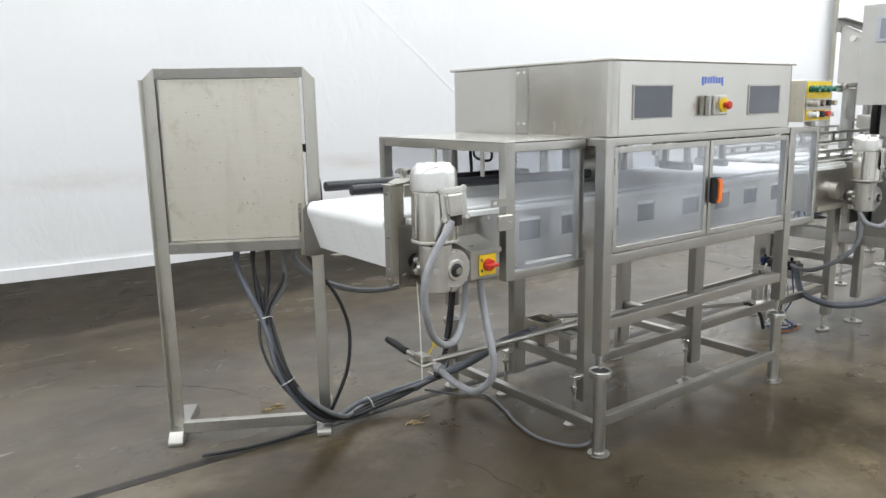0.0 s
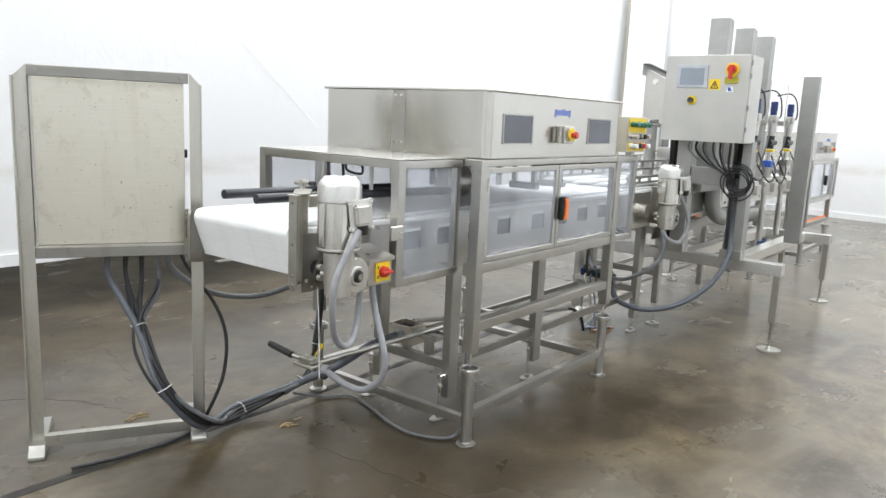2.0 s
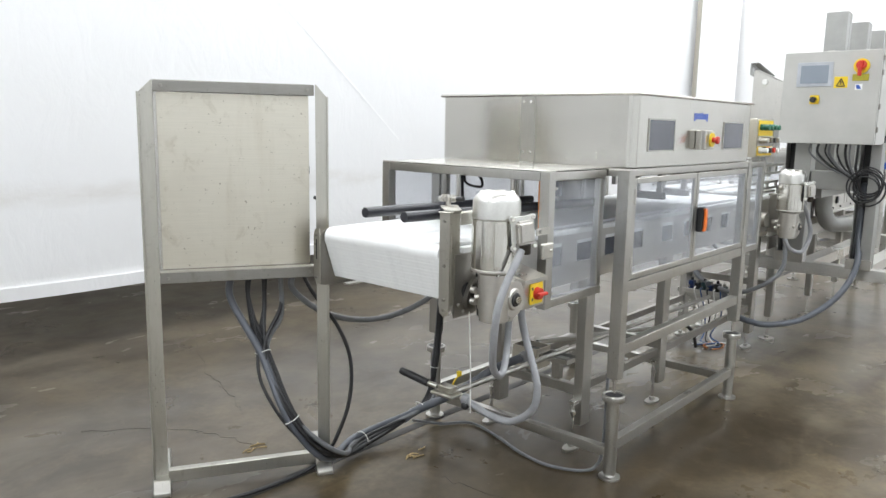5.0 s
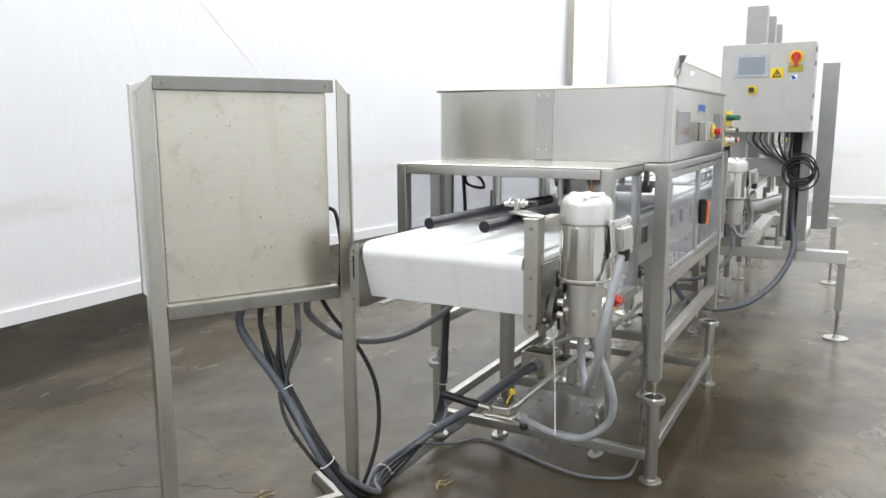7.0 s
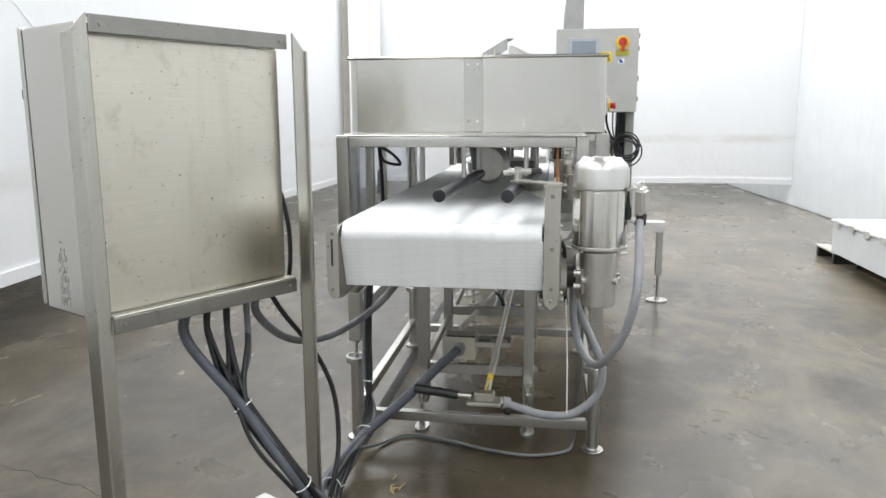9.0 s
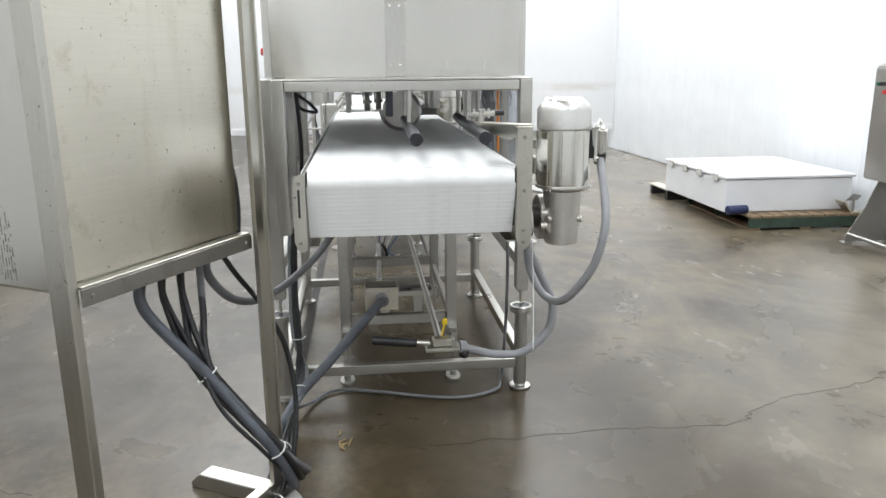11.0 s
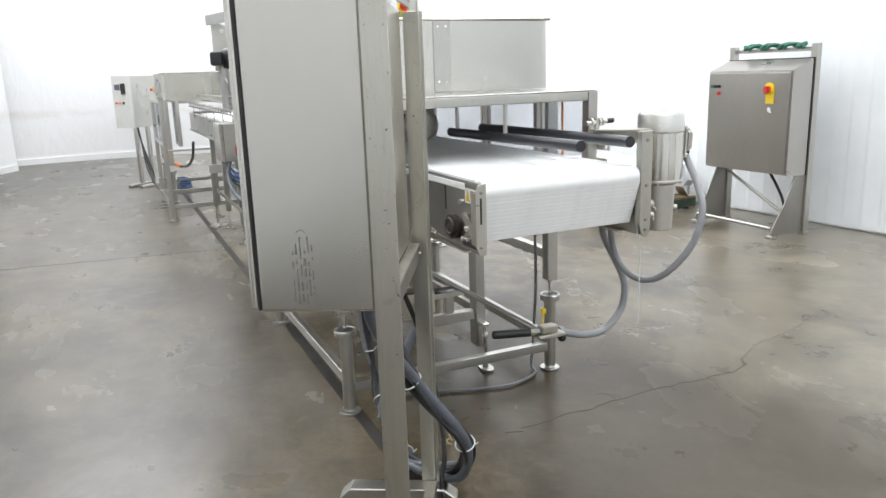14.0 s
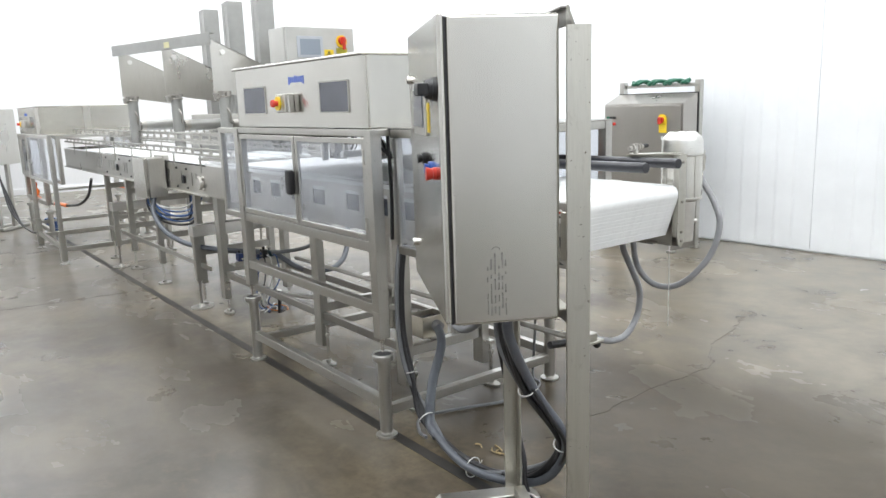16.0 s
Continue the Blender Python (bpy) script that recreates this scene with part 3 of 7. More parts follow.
# ---- guarded inspection housing, built twice along the line ----
def foot_and_leg(g, x, y, top, rod0=0.355, rod1=0.42):
    """A levelling leg: disc foot, round lower post, cup ring, threaded rod, square upper post."""
    bm = B()
    cyl(bm, (x, y, 0.0), (x, y, 0.010), 0.044, seg=28, bev=0.002)
    cyl(bm, (x, y, 0.010), (x, y, 0.026), 0.022, 0.015, seg=16)
    foot = part("foot", bm, STEEL_TUBE, g, "round steel levelling foot")
    bm = B()
    cyl(bm, (x, y, 0.02), (x, y, rod0 - 0.02), 0.0255, seg=20)
    part("lower_leg", bm, STEEL_TUBE, g)
    bm = B()
    cyl(bm, (x, y, rod0 - 0.028), (x, y, rod0 - 0.010), 0.044, seg=28, bev=0.003)
    torus(bm, (x, y, rod0 - 0.006), (0, 0, 1), 0.040, 0.006, 26, 6)
    ring = part("cup_ring", bm, STEEL_TUBE, g)
    bm = B()
    cyl(bm, (x, y, rod0 - 0.011), (x, y, rod0 - 0.0045), 0.036, seg=24)
    part("rubber_pad", bm, BLACK, ring, "black rubber pad inside the ring")
    bm = B()
    cyl(bm, (x, y, rod0 - 0.01), (x, y, rod1 + 0.02), 0.007, seg=14)
    cyl(bm, (x, y, rod1 - 0.012), (x, y, rod1), 0.013, seg=6)
    part("threaded_rod", bm, CHROME, g)
    bm = B()
    box(bm, (x - 0.025, y - 0.025, rod1), (x + 0.025, y + 0.025, top), 0.004, 2)
    box(bm, (x - 0.0262, y - 0.0262, rod1 + 0.105), (x + 0.0262, y + 0.0262, rod1 + 0.109), 0)
    part("post", bm, STEEL_TUBE, g)


def rail(g, a, b, name="rail", bev=0.004, mat=None):
    bm = B()
    box(bm, a, b, bev, 2)
    return part(name, bm, mat or STEEL_TUBE, g)


def pane(parent, a, b, name="pane"):
    bm = B()
    box(bm, a, b, 0.001)
    o = part(name, bm, PANE, parent, "clear scuffed plastic sheet")
    o.visible_shadow = False
    return o


def screws(parent, pts, axis, r=0.006, h=0.004, mat=None):
    for p in pts:
        q = Vector(p) + Vector(axis) * h
        bm = B()
        cyl(bm, p, q, r, r * 0.75, seg=14)
        part("bolt", bm, mat or CHROME, parent)


def guard_door(g, x0, x1, y, out, z0, z1, latch_side, latch_front=True, orange=True):
    """One framed door with a plastic pane, hinges and half a latch; out is -1 or 1 along y."""
    bm = B()
    t = 0.014
    for a, b in (((x0, z0), (x0 + 0.022, z1)), ((x1 - 0.022, z0), (x1, z1)), ((x0 + 0.022, z0), (x1 - 0.022, z0 + 0.022)), ((x0 + 0.022, z1 - 0.022), (x1 - 0.022, z1))):
        box(bm, (a[0], y - t / 2, a[1]), (b[0], y + t / 2, b[1]), 0.0015)
    d = part("door", bm, STEEL_TUBE, g, "framed clear plastic guard door")
    p = pane(d, (x0 + 0.018, y + out * 0.001, z0 + 0.018), (x1 - 0.018, y + out * 0.006, z1 - 0.018))
    hx = x1 if latch_side < 0 else x0
    for hz in (z0 + 0.06, z1 - 0.07):
        bm = B()
        cyl(bm, (hx, y + out * 0.012, hz - 0.03), (hx, y + out * 0.012, hz + 0.03), 0.006, seg=14)
        box(bm, (hx - 0.014, y + out * 0.004, hz - 0.024), (hx + 0.014, y + out * 0.010, hz + 0.024), 0.001)
        part("hinge", bm, STEEL, d)
    return d


def guard_housing(ox, oy, oz, label, latches=True, wide=1.242, deep=0.948, grip=True):
    """The housing with its near left foot at (ox, oy); oz lowers it by shortening the posts."""
    x0, x1, y0, y1 = ox, ox + wide, oy, oy + deep
    zt = 1.243 + oz
    g = thing("conveyor_guard", label, "machine guard", ((x0 + x1) / 2, (y0 + y1) / 2, 0))
    for x in (x0, x1):
        for y in (y0, y1):
            foot_and_leg(g, x, y, zt)
    zb, zl, zf = 0.788 + oz, 0.535 + oz, 0.143
    for y in (y0, y1):
        rail(g, (x0 + 0.025, y - 0.02, zt - 0.028), (x1 - 0.025, y + 0.02, zt), "top_rail")
        rail(g, (x0 + 0.025, y - 0.02, zb - 0.022), (x1 - 0.025, y + 0.02, zb + 0.022), "door_rail")
        rail(g, (x0 + 0.025, y - 0.02, zl - 0.022), (x1 - 0.025, y + 0.02, zl + 0.022), "lower_rail")
        rail(g, (x0 + 0.02, y - 0.018, zf - 0.022), (x1 - 0.02, y + 0.018, zf + 0.022), "floor_rail")
    for x in (x0, x1):
        rail(g, (x - 0.02, y0 + 0.025, zt - 0.028), (x + 0.02, y1 - 0.025, zt), "top_rail")
        rail(g, (x - 0.018, y0 + 0.02, zf - 0.052), (x + 0.018, y1 - 0.02, zf - 0.012), "floor_rail")
    xm = x0 + 0.622
    for y, out in ((y0, -1), (y1, 1)):
        yy = y + out * 0.012
        guard_door(g, x0 + 0.030, xm - 0.004, yy, out, zb + 0.026, zt - 0.034, 1)
        guard_door(g, xm + 0.004, x1 - 0.030, yy, out, zb + 0.026, zt - 0.034, -1)
        if latches:
            lz = 1.003 + oz
            yo = yy + out * 0.008
            bm = B()
            box(bm, (xm + 0.006, min(yo, yo + out * 0.032), lz - 0.056), (xm + 0.052, max(yo, yo + out * 0.032), lz + 0.056), 0.010, 2)
            la = part("latch", bm, BLACK, g, "black door latch with an orange edge" if out < 0 and grip else "black door latch")
            if out < 0 and grip:
                bm = B()
                prism(bm, [(xm + 0.010, lz - 0.050), (xm + 0.030, lz - 0.050), (xm + 0.040, lz - 0.034), (xm + 0.040, lz + 0.034), (xm + 0.030, lz + 0.050), (xm + 0.010, lz + 0.050), (xm + 0.020, lz + 0.032), (xm + 0.020, lz - 0.032)], "y", yo - 0.040, yo - 0.032)
                part("orange_grip", bm, ORANGE, la, "orange plastic grip")
    # infeed frame in front of the doors
    fx, fy0, fy1 = x0 - 0.425, y0 + 0.086, y1 - 0.082
    for y, out in ((fy0, -1), (fy1, 1)):
        rail(g, (fx, y - 0.02, zb - 0.03), (fx + 0.042, y + 0.02, zt), "infeed_post")
        rail(g, (fx + 0.042, y - 0.018, zt - 0.034), (x0 - 0.026, y + 0.018, zt - 0.002), "infeed_rail")
        rail(g, (fx + 0.042, y - 0.016, zb - 0.03), (x0 - 0.026, y + 0.016, zb + 0.002), "infeed_rail")
        rail(g, (x0 - 0.060, y - 0.016, zb + 0.003), (x0 - 0.032, y + 0.016, zt - 0.036), "infeed_stile")
        o = pane(g, (fx + 0.040, y + out * 0.005, zb - 0.004), (x0 - 0.030, y + out * 0.010, zt - 0.03), "infeed_pane")
        screws(o, [(fx + 0.06, y + out * 0.010, zb + 0.02), (fx + 0.06, y + out * 0.010, zt - 0.06), (x0 - 0.05, y + out * 0.010, zb + 0.02), (x0 - 0.05, y + out * 0.010, zt - 0.06)], (0, out, 0))
    rail(g, (fx + 0.002, fy0 + 0.021, zt - 0.034), (fx + 0.040, fy1 - 0.021, zt - 0.001), "infeed_rail")
    bm = B()
    box(bm, (fx + 0.001, fy0 - 0.019, zt + 0.0005), (x0 + 0.02, fy1 + 0.019, zt + 0.004), 0.001)
    part("top_sheet", bm, STEEL_SHEET, g)
    bm = B()
    box(bm, (fx - 0.045, fy0 - 0.036, 0.945 + oz), (fx + 0.020, fy0 - 0.0205, 1.000 + oz), 0.004)
    br = part("latch_block", bm, STEEL_POST, g)
    screws(br, [(fx + 0.004, fy0 - 0.036, 0.975 + oz)], (0, -1, 0), 0.007)
    bm = B()
    holed(bm, "y", fy0 - 0.024, fy0 - 0.0205, fx - 0.070, fx + 0.010, 1.030 + oz, 1.054 + oz, [(fx - 0.060, fx - 0.042, 1.035 + oz, 1.049 + oz)])
    part("catch_plate", bm, STEEL_POST, g, "small punched catch plate")
    # outfeed frame
    ex = x1 + 0.285
    for y, out in ((y0 + 0.012, -1), (y1 - 0.012, 1)):
        rail(g, (ex - 0.03, y - 0.015, zb - 0.02), (ex, y + 0.015, zt - 0.002), "outfeed_post")
        rail(g, (x1 + 0.026, y - 0.015, zt - 0.032), (ex - 0.03, y + 0.015, zt - 0.004), "outfeed_rail")
        rail(g, (x1 + 0.026, y - 0.015, zb - 0.02), (ex - 0.03, y + 0.015, zb + 0.01), "outfeed_rail")
        pane(g, (x1 + 0.028, y + out * 0.004, zb), (ex - 0.01, y + out * 0.009, zt - 0.02), "outfeed_pane")
    # hood
    hx0, hx1, hy0, hy1, hz0, hz1 = x0 + 0.026, x1 - 0.005, y0 - 0.012, y1 + 0.012, zt + 0.005, 1.520 + oz
    bm = B()
    t = 0.004
    prof = []
    r = 0.035
    for cx, cy, a0 in ((hx1 - r, hy1 - r, 0), (hx0 + r, hy1 - r, 90), (hx0 + r, hy0 + r, 180), (hx1 - r, hy0 + r, 270)):
        for k in range(7):
            a = radians(a0 + 15 * k)
            prof.append((cx + r * math.cos(a), cy + r * math.sin(a), math.cos(a), math.sin(a)))
    ringo = [[bm.verts.new((p[0] - p[2] * d, p[1] - p[3] * d, z)) for p in prof] for d, z in ((0, hz0), (0, hz1 - 0.001), (t, hz1 - 0.001), (t, hz0))]
    n = len(prof)
    for k in range(4):
        a, b = ringo[k], ringo[(k + 1) % 4]
        for i in range(n):
            bm.faces.new((a[i], a[(i + 1) % n], b[(i + 1) % n], b[i]))
    hood = part("hood", bm, STEEL_SHEET, g, "folded stainless hood with rounded corners")
    bm = B()
    box(bm, (hx0 - 0.006, hy0 - 0.006, hz1), (hx1 + 0.006, hy1 + 0.006, hz1 + 0.012), 0.005, 2)
    part("lid", bm, STEEL_SHEET, hood)
    # front joint strip with bolts
    ys = (hy0 + hy1) / 2 + 0.005
    bm = B()
    box(bm, (hx0 - 0.004, ys - 0.036, hz0 + 0.002), (hx0 - 0.0005, ys + 0.036, hz1 - 0.002), 0.001)
    st = part("joint_strip", bm, STEEL_TUBE, hood)
    screws(st, [(hx0 - 0.004, ys + dy, z) for dy in (-0.016, 0.018) for z in (hz0 + 0.042, hz1 - 0.022)], (-1, 0, 0), 0.007)
    screws(hood, [(hx0, ys - 0.19, hz0 + 0.025), (hx0, ys - 0.19, hz0 + 0.045), (hx0, ys - 0.33, hz0 + 0.03), (hx0, ys - 0.33, hz0 + 0.05)], (-1, 0, 0), 0.005)
    for out, yf in ((-1, hy0), (1, hy1)):
        for wx in ((x0 + 0.136, x0 + 0.361), (x0 + 0.893, x0 + 1.131)) if wide > 1.2 else ((x0 + 0.118, x0 + 0.353), (x0 + 0.79, x0 + 1.01)):
            bm = B()
            box(bm, (wx[0], min(yf, yf + out * 0.003), 1.312 + oz), (wx[1], max(yf, yf + out * 0.003), 1.430 + oz), 0.001)
            w = part("window", bm, WINDOW_FILM, hood, "dark grey viewing window")
            for a, b in (((wx[0] - 0.005, 1.307), (wx[1] + 0.005, 1.312)), ((wx[0] - 0.005, 1.430), (wx[1] + 0.005, 1.435)), ((wx[0] - 0.005, 1.312), (wx[0], 1.430)), ((wx[1], 1.312), (wx[1] + 0.005, 1.430))):
                bm = B()
                box(bm, (a[0], min(yf, yf + out * 0.004), a[1] + oz), (b[0], max(yf, yf + out * 0.004), b[1] + oz))
                part("window_edge", bm, STEEL_TUBE, w)
        # maker's mark as plain blue bars
        lx0, lw = x0 + (0.555 if out < 0 else 0.50), 0.010
        for k in range(8):
            hgt = (0.034, 0.026, 0.024, 0.027, 0.030, 0.024, 0.024, 0.034)[k]
            bm = B()
            zb2 = 1.440 + oz - (0.008 if k in (0, 7) else 0)
            box(bm, (lx0 + k * 0.019, min(yf, yf + out * 0.0015), zb2), (lx0 + k * 0.019 + lw, max(yf, yf + out * 0.0015), zb2 + hgt))
            part("mark_bar", bm, LOGO_BLUE, hood, "blue printed bar")
        # stop button box
        bx = x0 + (0.578 if out < 0 else 0.600)
        yb = yf + out * 0.046
        bm = B()
        box(bm, (bx, min(yf, yb), 1.312 + oz), (bx + 0.092, max(yf, yb), 1.394 + oz), 0.006, 2)
        eb = part("button_box", bm, STEEL, hood, "small steel box with a red stop button")
        cx, cz = bx + 0.056, 1.353 + oz
        bm = B()
        box(bm, (cx - 0.030, min(yb, yb + out * 0.003), cz - 0.036), (cx + 0.032, max(yb, yb + out * 0.003), cz + 0.036), 0.002)
        part("plate", bm, STEEL, eb)
        bm = B()
        cyl(bm, (cx, yb + out * 0.003, cz), (cx, yb + out * 0.010, cz), 0.030, seg=24)
        part("yellow_ring", bm, YELLOW, eb, "yellow warning ring")
        bm = B()
        cyl(bm, (cx, yb + out * 0.010, cz), (cx, yb + out * 0.026, cz), 0.012, seg=16)
        cyl(bm, (cx, yb + out * 0.026, cz), (cx, yb + out * 0.037, cz), 0.018, 0.015, seg=24, bev=0.003)
        part("stop_button", bm, RED, eb, "red mushroom stop button")
        bm = B()
        cyl(bm, (bx - 0.008, yf + out * 0.03, 1.312 + oz), (bx - 0.008, yf + out * 0.03, 1.394 + oz), 0.006, seg=8)
        part("hinge", bm, STEEL, eb)
    return g


guard_housing(2.158, 2.240, 0.0, "stainless conveyor guard with clear doors and hood over white belt", wide=1.262, deep=0.948)
guard_housing(8.33, 2.32, -0.105, "far stainless conveyor guard with clear doors and low hood", wide=1.10, deep=0.96, grip=False)


def infeed_stand():
    s = thing("conveyor_stand", "square steel tube stand before the far guard", "stand", (7.65, 2.93, 0))
    for x in (7.09, 8.20):
        for y in (2.47, 3.42):
            bm = B()
            cyl(bm, (x, y, 0.0), (x, y, 0.010), 0.044, seg=24, bev=0.002)
            cyl(bm, (x, y, 0.010), (x, y, 0.03), 0.02, 0.014, seg=16)
            part("foot", bm, STEEL_TUBE, s)
            rail(s, (x - 0.026, y - 0.026, 0.03), (x + 0.026, y + 0.026, 0.31), "sleeve")
            rail(s, (x - 0.019, y - 0.019, 0.311), (x + 0.019, y + 0.019, 1.16 if y > 3 else 0.69), "post")
        rail(s, (x - 0.018, 2.497, 0.115), (x + 0.018, 3.393, 0.155), "cross_rail")
    rail(s, (7.072, 2.490, 0.672), (7.108, 3.400, 0.690), "cross_rail")
    for y in (2.47, 3.42):
        rail(s, (7.117, y - 0.018, 0.138), (8.173, y + 0.018, 0.178), "floor_rail")
    for z in (0.72, 1.13):
        rail(s, (7.110, 3.405, z), (8.180, 3.435, z + 0.028), "panel_rail")
    pane(s, (7.112, 3.416, 0.749), (8.178, 3.422, 1.129))
    return s


infeed_stand()


# ---- first belt conveyor ----
def rounded_run(pts, pitch):
    """Even steps along a polyline: (x, z, angle)."""
    out, carry = [], 0.0
    for (xa, za), (xb, zb) in zip(pts, pts[1:]):
        L = math.hypot(xb - xa, zb - za)
        s = carry
        while s < L:
            out.append((xa + (xb - xa) * s / L, za + (zb - za) * s / L, math.atan2(zb - za, xb - xa)))
            s += pitch
        carry = s - L
    return out


CY0, CY1 = 2.440, 3.000


def conveyor_one():
    c = thing("belt_conveyor", "stainless belt conveyor with a white modular plastic belt", "conveyor", (2.9, 2.72, 0))
    # belt: a smooth under-loop with single slats laid on it
    top = 1.013
    bm = B()
    nose = [(4.40, top), (1.3532, top), (1.3532, top + 0.0040)]
    for k in range(1, 13):
        a = radians(90 + 9.07 * k)
        nose.append((1.350 + 0.0322 * math.cos(a), top - 0.028 + 0.0322 * math.sin(a)))
    nose += [(1.3238, 0.9725)]
    nose += [(1.364, 0.872)]
    for k in range(0, 5):
        a = radians(165 + 24 * k)
        nose.append((1.392 + 0.028 * math.cos(a), 0.864 + 0.028 * math.sin(a)))
    nose += [(4.40, 0.835)]
    inner = [(4.40, top - 0.008), (1.352, top - 0.008), (1.337, 0.985), (1.372, 0.872), (1.384, 0.846), (4.40, 0.843)]
    prism(bm, nose + inner[::-1], "y", CY0 + 0.004, CY1 - 0.004)
    belt = part("belt", bm, BELT, c, "white modular plastic belt")
    pitch = 0.0254
    bm = B()
    w = pitch - 0.0005
    prof = [(-w / 2, -0.003), (w / 2, -0.003), (w / 2, 0.0037), (w / 2 - 0.0006, 0.0042), (0.0005, 0.0042), (0.0, 0.0038), (-0.0005, 0.0042), (-w / 2 + 0.0006, 0.0042), (-w / 2, 0.0037)]
    prism(bm, prof, "y", CY0, CY1)
    slat_mesh = mesh_from(bm, BELT, 25)
    run = rounded_run([(4.40, top), (1.366, top)], pitch) + rounded_run([(1.3277, 0.9640), (1.371, 0.838)], pitch) + rounded_run([(1.400, 0.836), (1.76, 0.835)], pitch)
    for x, z, a in run:
        o = new("slat", slat_mesh)
        o.parent = belt
        o.matrix_basis = Matrix.Translation((x, 0, z)) @ Matrix.Rotation(-a + math.pi, 4, "Y")
    # side beds with openings
    holes = [(1.890, 2.000), (2.112, 2.229), (2.335, 2.448), (2.566, 2.677), (2.875, 2.996), (3.120, 3.235), (3.357, 3.470), (3.60, 3.71)]
    for y, nm in ((CY0 - 0.028, -1), (CY1 + 0.010, 1)):
        bm = B()
        holed(bm, "y", y, y + 0.006, 1.36 if nm < 0 else 1.82, 4.42, 0.790, 0.990, [(a, b, 0.870, 0.958) for a, b in holes])
        box(bm, (1.42, y + (0.006 if nm < 0 else -0.030), 0.790), (4.42, y + (0.036 if nm < 0 else 0.0), 0.795))
        bed = part("side_bed", bm, STEEL, c, "steel side plate with square openings")
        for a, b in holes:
            # dark sheet behind each opening paints in the shade inside the bed
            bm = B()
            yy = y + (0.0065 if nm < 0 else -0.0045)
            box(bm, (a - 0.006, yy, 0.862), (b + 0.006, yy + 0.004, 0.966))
            part("opening_shade_sheet", bm, OPENING_SHADE, bed, "dark sheet standing for the shade inside the opening")
            bm = B()
            box(bm, (a, y + 0.001 if nm < 0 else y - 0.0005, 0.944), (b, y + 0.0062 if nm < 0 else y + 0.005, 0.957))
            part("opening_lip", bm, WHITE_PL, bed, "white lip of the opening")
        bm = B()
        box(bm, (1.40, y - 0.004 if nm < 0 else y + 0.0065, 0.986), (4.42, y + 0.026 if nm < 0 else y + 0.010, 1.006), 0.003)
        part("wear_strip", bm, WHITE_PL, bed, "white plastic wear strip")
        screws(bed, [(1.74, y + (0 if nm < 0 else 0.006), z) for z in (0.82, 0.975)], (0, nm, 0), 0.007)
    # near end channel that carries the drive
    bm = B()
    prism(bm, [(2.396, 1.122), (2.438, 1.122), (2.438, 0.825), (2.432, 0.800), (2.417, 0.788), (2.402, 0.800), (2.396, 0.825)], "x", 1.320, 1.327)
    box(bm, (1.3272, 2.396, 0.826), (1.372, 2.401, 1.121), 0.002)
    box(bm, (1.3272, 2.433, 0.826), (1.345, 2.438, 1.121), 0.002)
    ch = part("end_channel", bm, STEEL_POST, c, "stained steel channel upright at the belt end")
    screws(ch, [(1.320, 2.417, 1.098), (1.320, 2.416, 0.955), (1.320, 2.417, 0.845), (1.320, 2.417, 0.812)], (-1, 0, 0), 0.006, 0.005, STEEL_DARK)
    bm = B()
    box(bm, (1.316, 2.394, 1.1225), (1.372, 2.442, 1.126), 0.001)
    part("top_bracket", bm, STEEL_POST, c)
    bm = B()
    box(bm, (1.3722, 2.394, 1.082), (1.500, 2.399, 1.1222), 0.002)
    box(bm, (1.3722, 2.3992, 1.117), (1.500, 2.424, 1.1222), 0.001)
    part("top_rail", bm, STEEL_POST, c, "short folded rail behind the end channel")
    # near drive plate behind the motor
    bm = B()
    prism(bm, [(1.345, 0.99), (1.62, 0.99), (1.62, 0.86), (1.44, 0.785), (1.345, 0.785)], "y", CY0 - 0.048, CY0 - 0.041)
    dp = part("drive_plate", bm, STEEL_DARK, c, "dark greasy drive plate")
    bm = B()
    cyl(bm, (1.432, CY0 - 0.049, 0.862), (1.432, CY0 - 0.100, 0.862), 0.030, seg=24)
    cyl(bm, (1.432, CY0 - 0.10, 0.862), (1.432, CY0 - 0.118, 0.862), 0.017, seg=16)
    part("bearing", bm, GREASY, dp, "greasy flanged shaft bearing")
    bm = B()
    fo = []
    for k in range(28):
        a = 2 * math.pi * k / 28
        rr = 0.046 + 0.034 * abs(math.cos(a)) ** 4
        fo.append((1.432 + 0.78 * rr * math.cos(a + 0.9), 0.862 + 0.78 * rr * math.sin(a + 0.9)))
    prism(bm, fo, "y", CY0 - 0.066, CY0 - 0.0485)
    part("flange", bm, STEEL_DARK, dp, "greasy cast bearing flange")
    screws(dp, [(1.365, CY0 - 0.048, 0.825), (1.46, CY0 - 0.048, 0.925), (1.475, CY0 - 0.048, 0.835), (1.39, CY0 - 0.048, 0.80), (1.60, CY0 - 0.048, 0.975)], (0, -1, 0), 0.008, 0.008, STEEL_DARK)
    # far end plate with bearing and warning label
    y = CY1 + 0.0015
    bm = B()
    prism(bm, [(1.306, 0.985), (1.318, 1.004), (1.338, 1.011), (1.80, 1.011), (1.80, 0.862), (1.62, 0.812), (1.345, 0.800), (1.305, 0.806)], "y", y, y + 0.005)
    # steel kept dark here to paint in the shaded gap beside the belt
    ep = part("end_plate", bm, STEEL_DARK, c, "stained end plate with a bearing and yellow label")
    bm = B()
    prism(bm, [(y, 1.016), (y + 0.026, 1.010), (y + 0.033, 0.985), (y + 0.033, 0.835), (y + 0.020, 0.806), (y, 0.812)], "x", 1.298, 1.303)
    box(bm, (1.3032, y + 0.028, 0.836), (1.332, y + 0.033, 0.990), 0.002)
    ea = part("end_angle", bm, STEEL_POST, c, "stained angle upright beside the belt")
    bm = B()
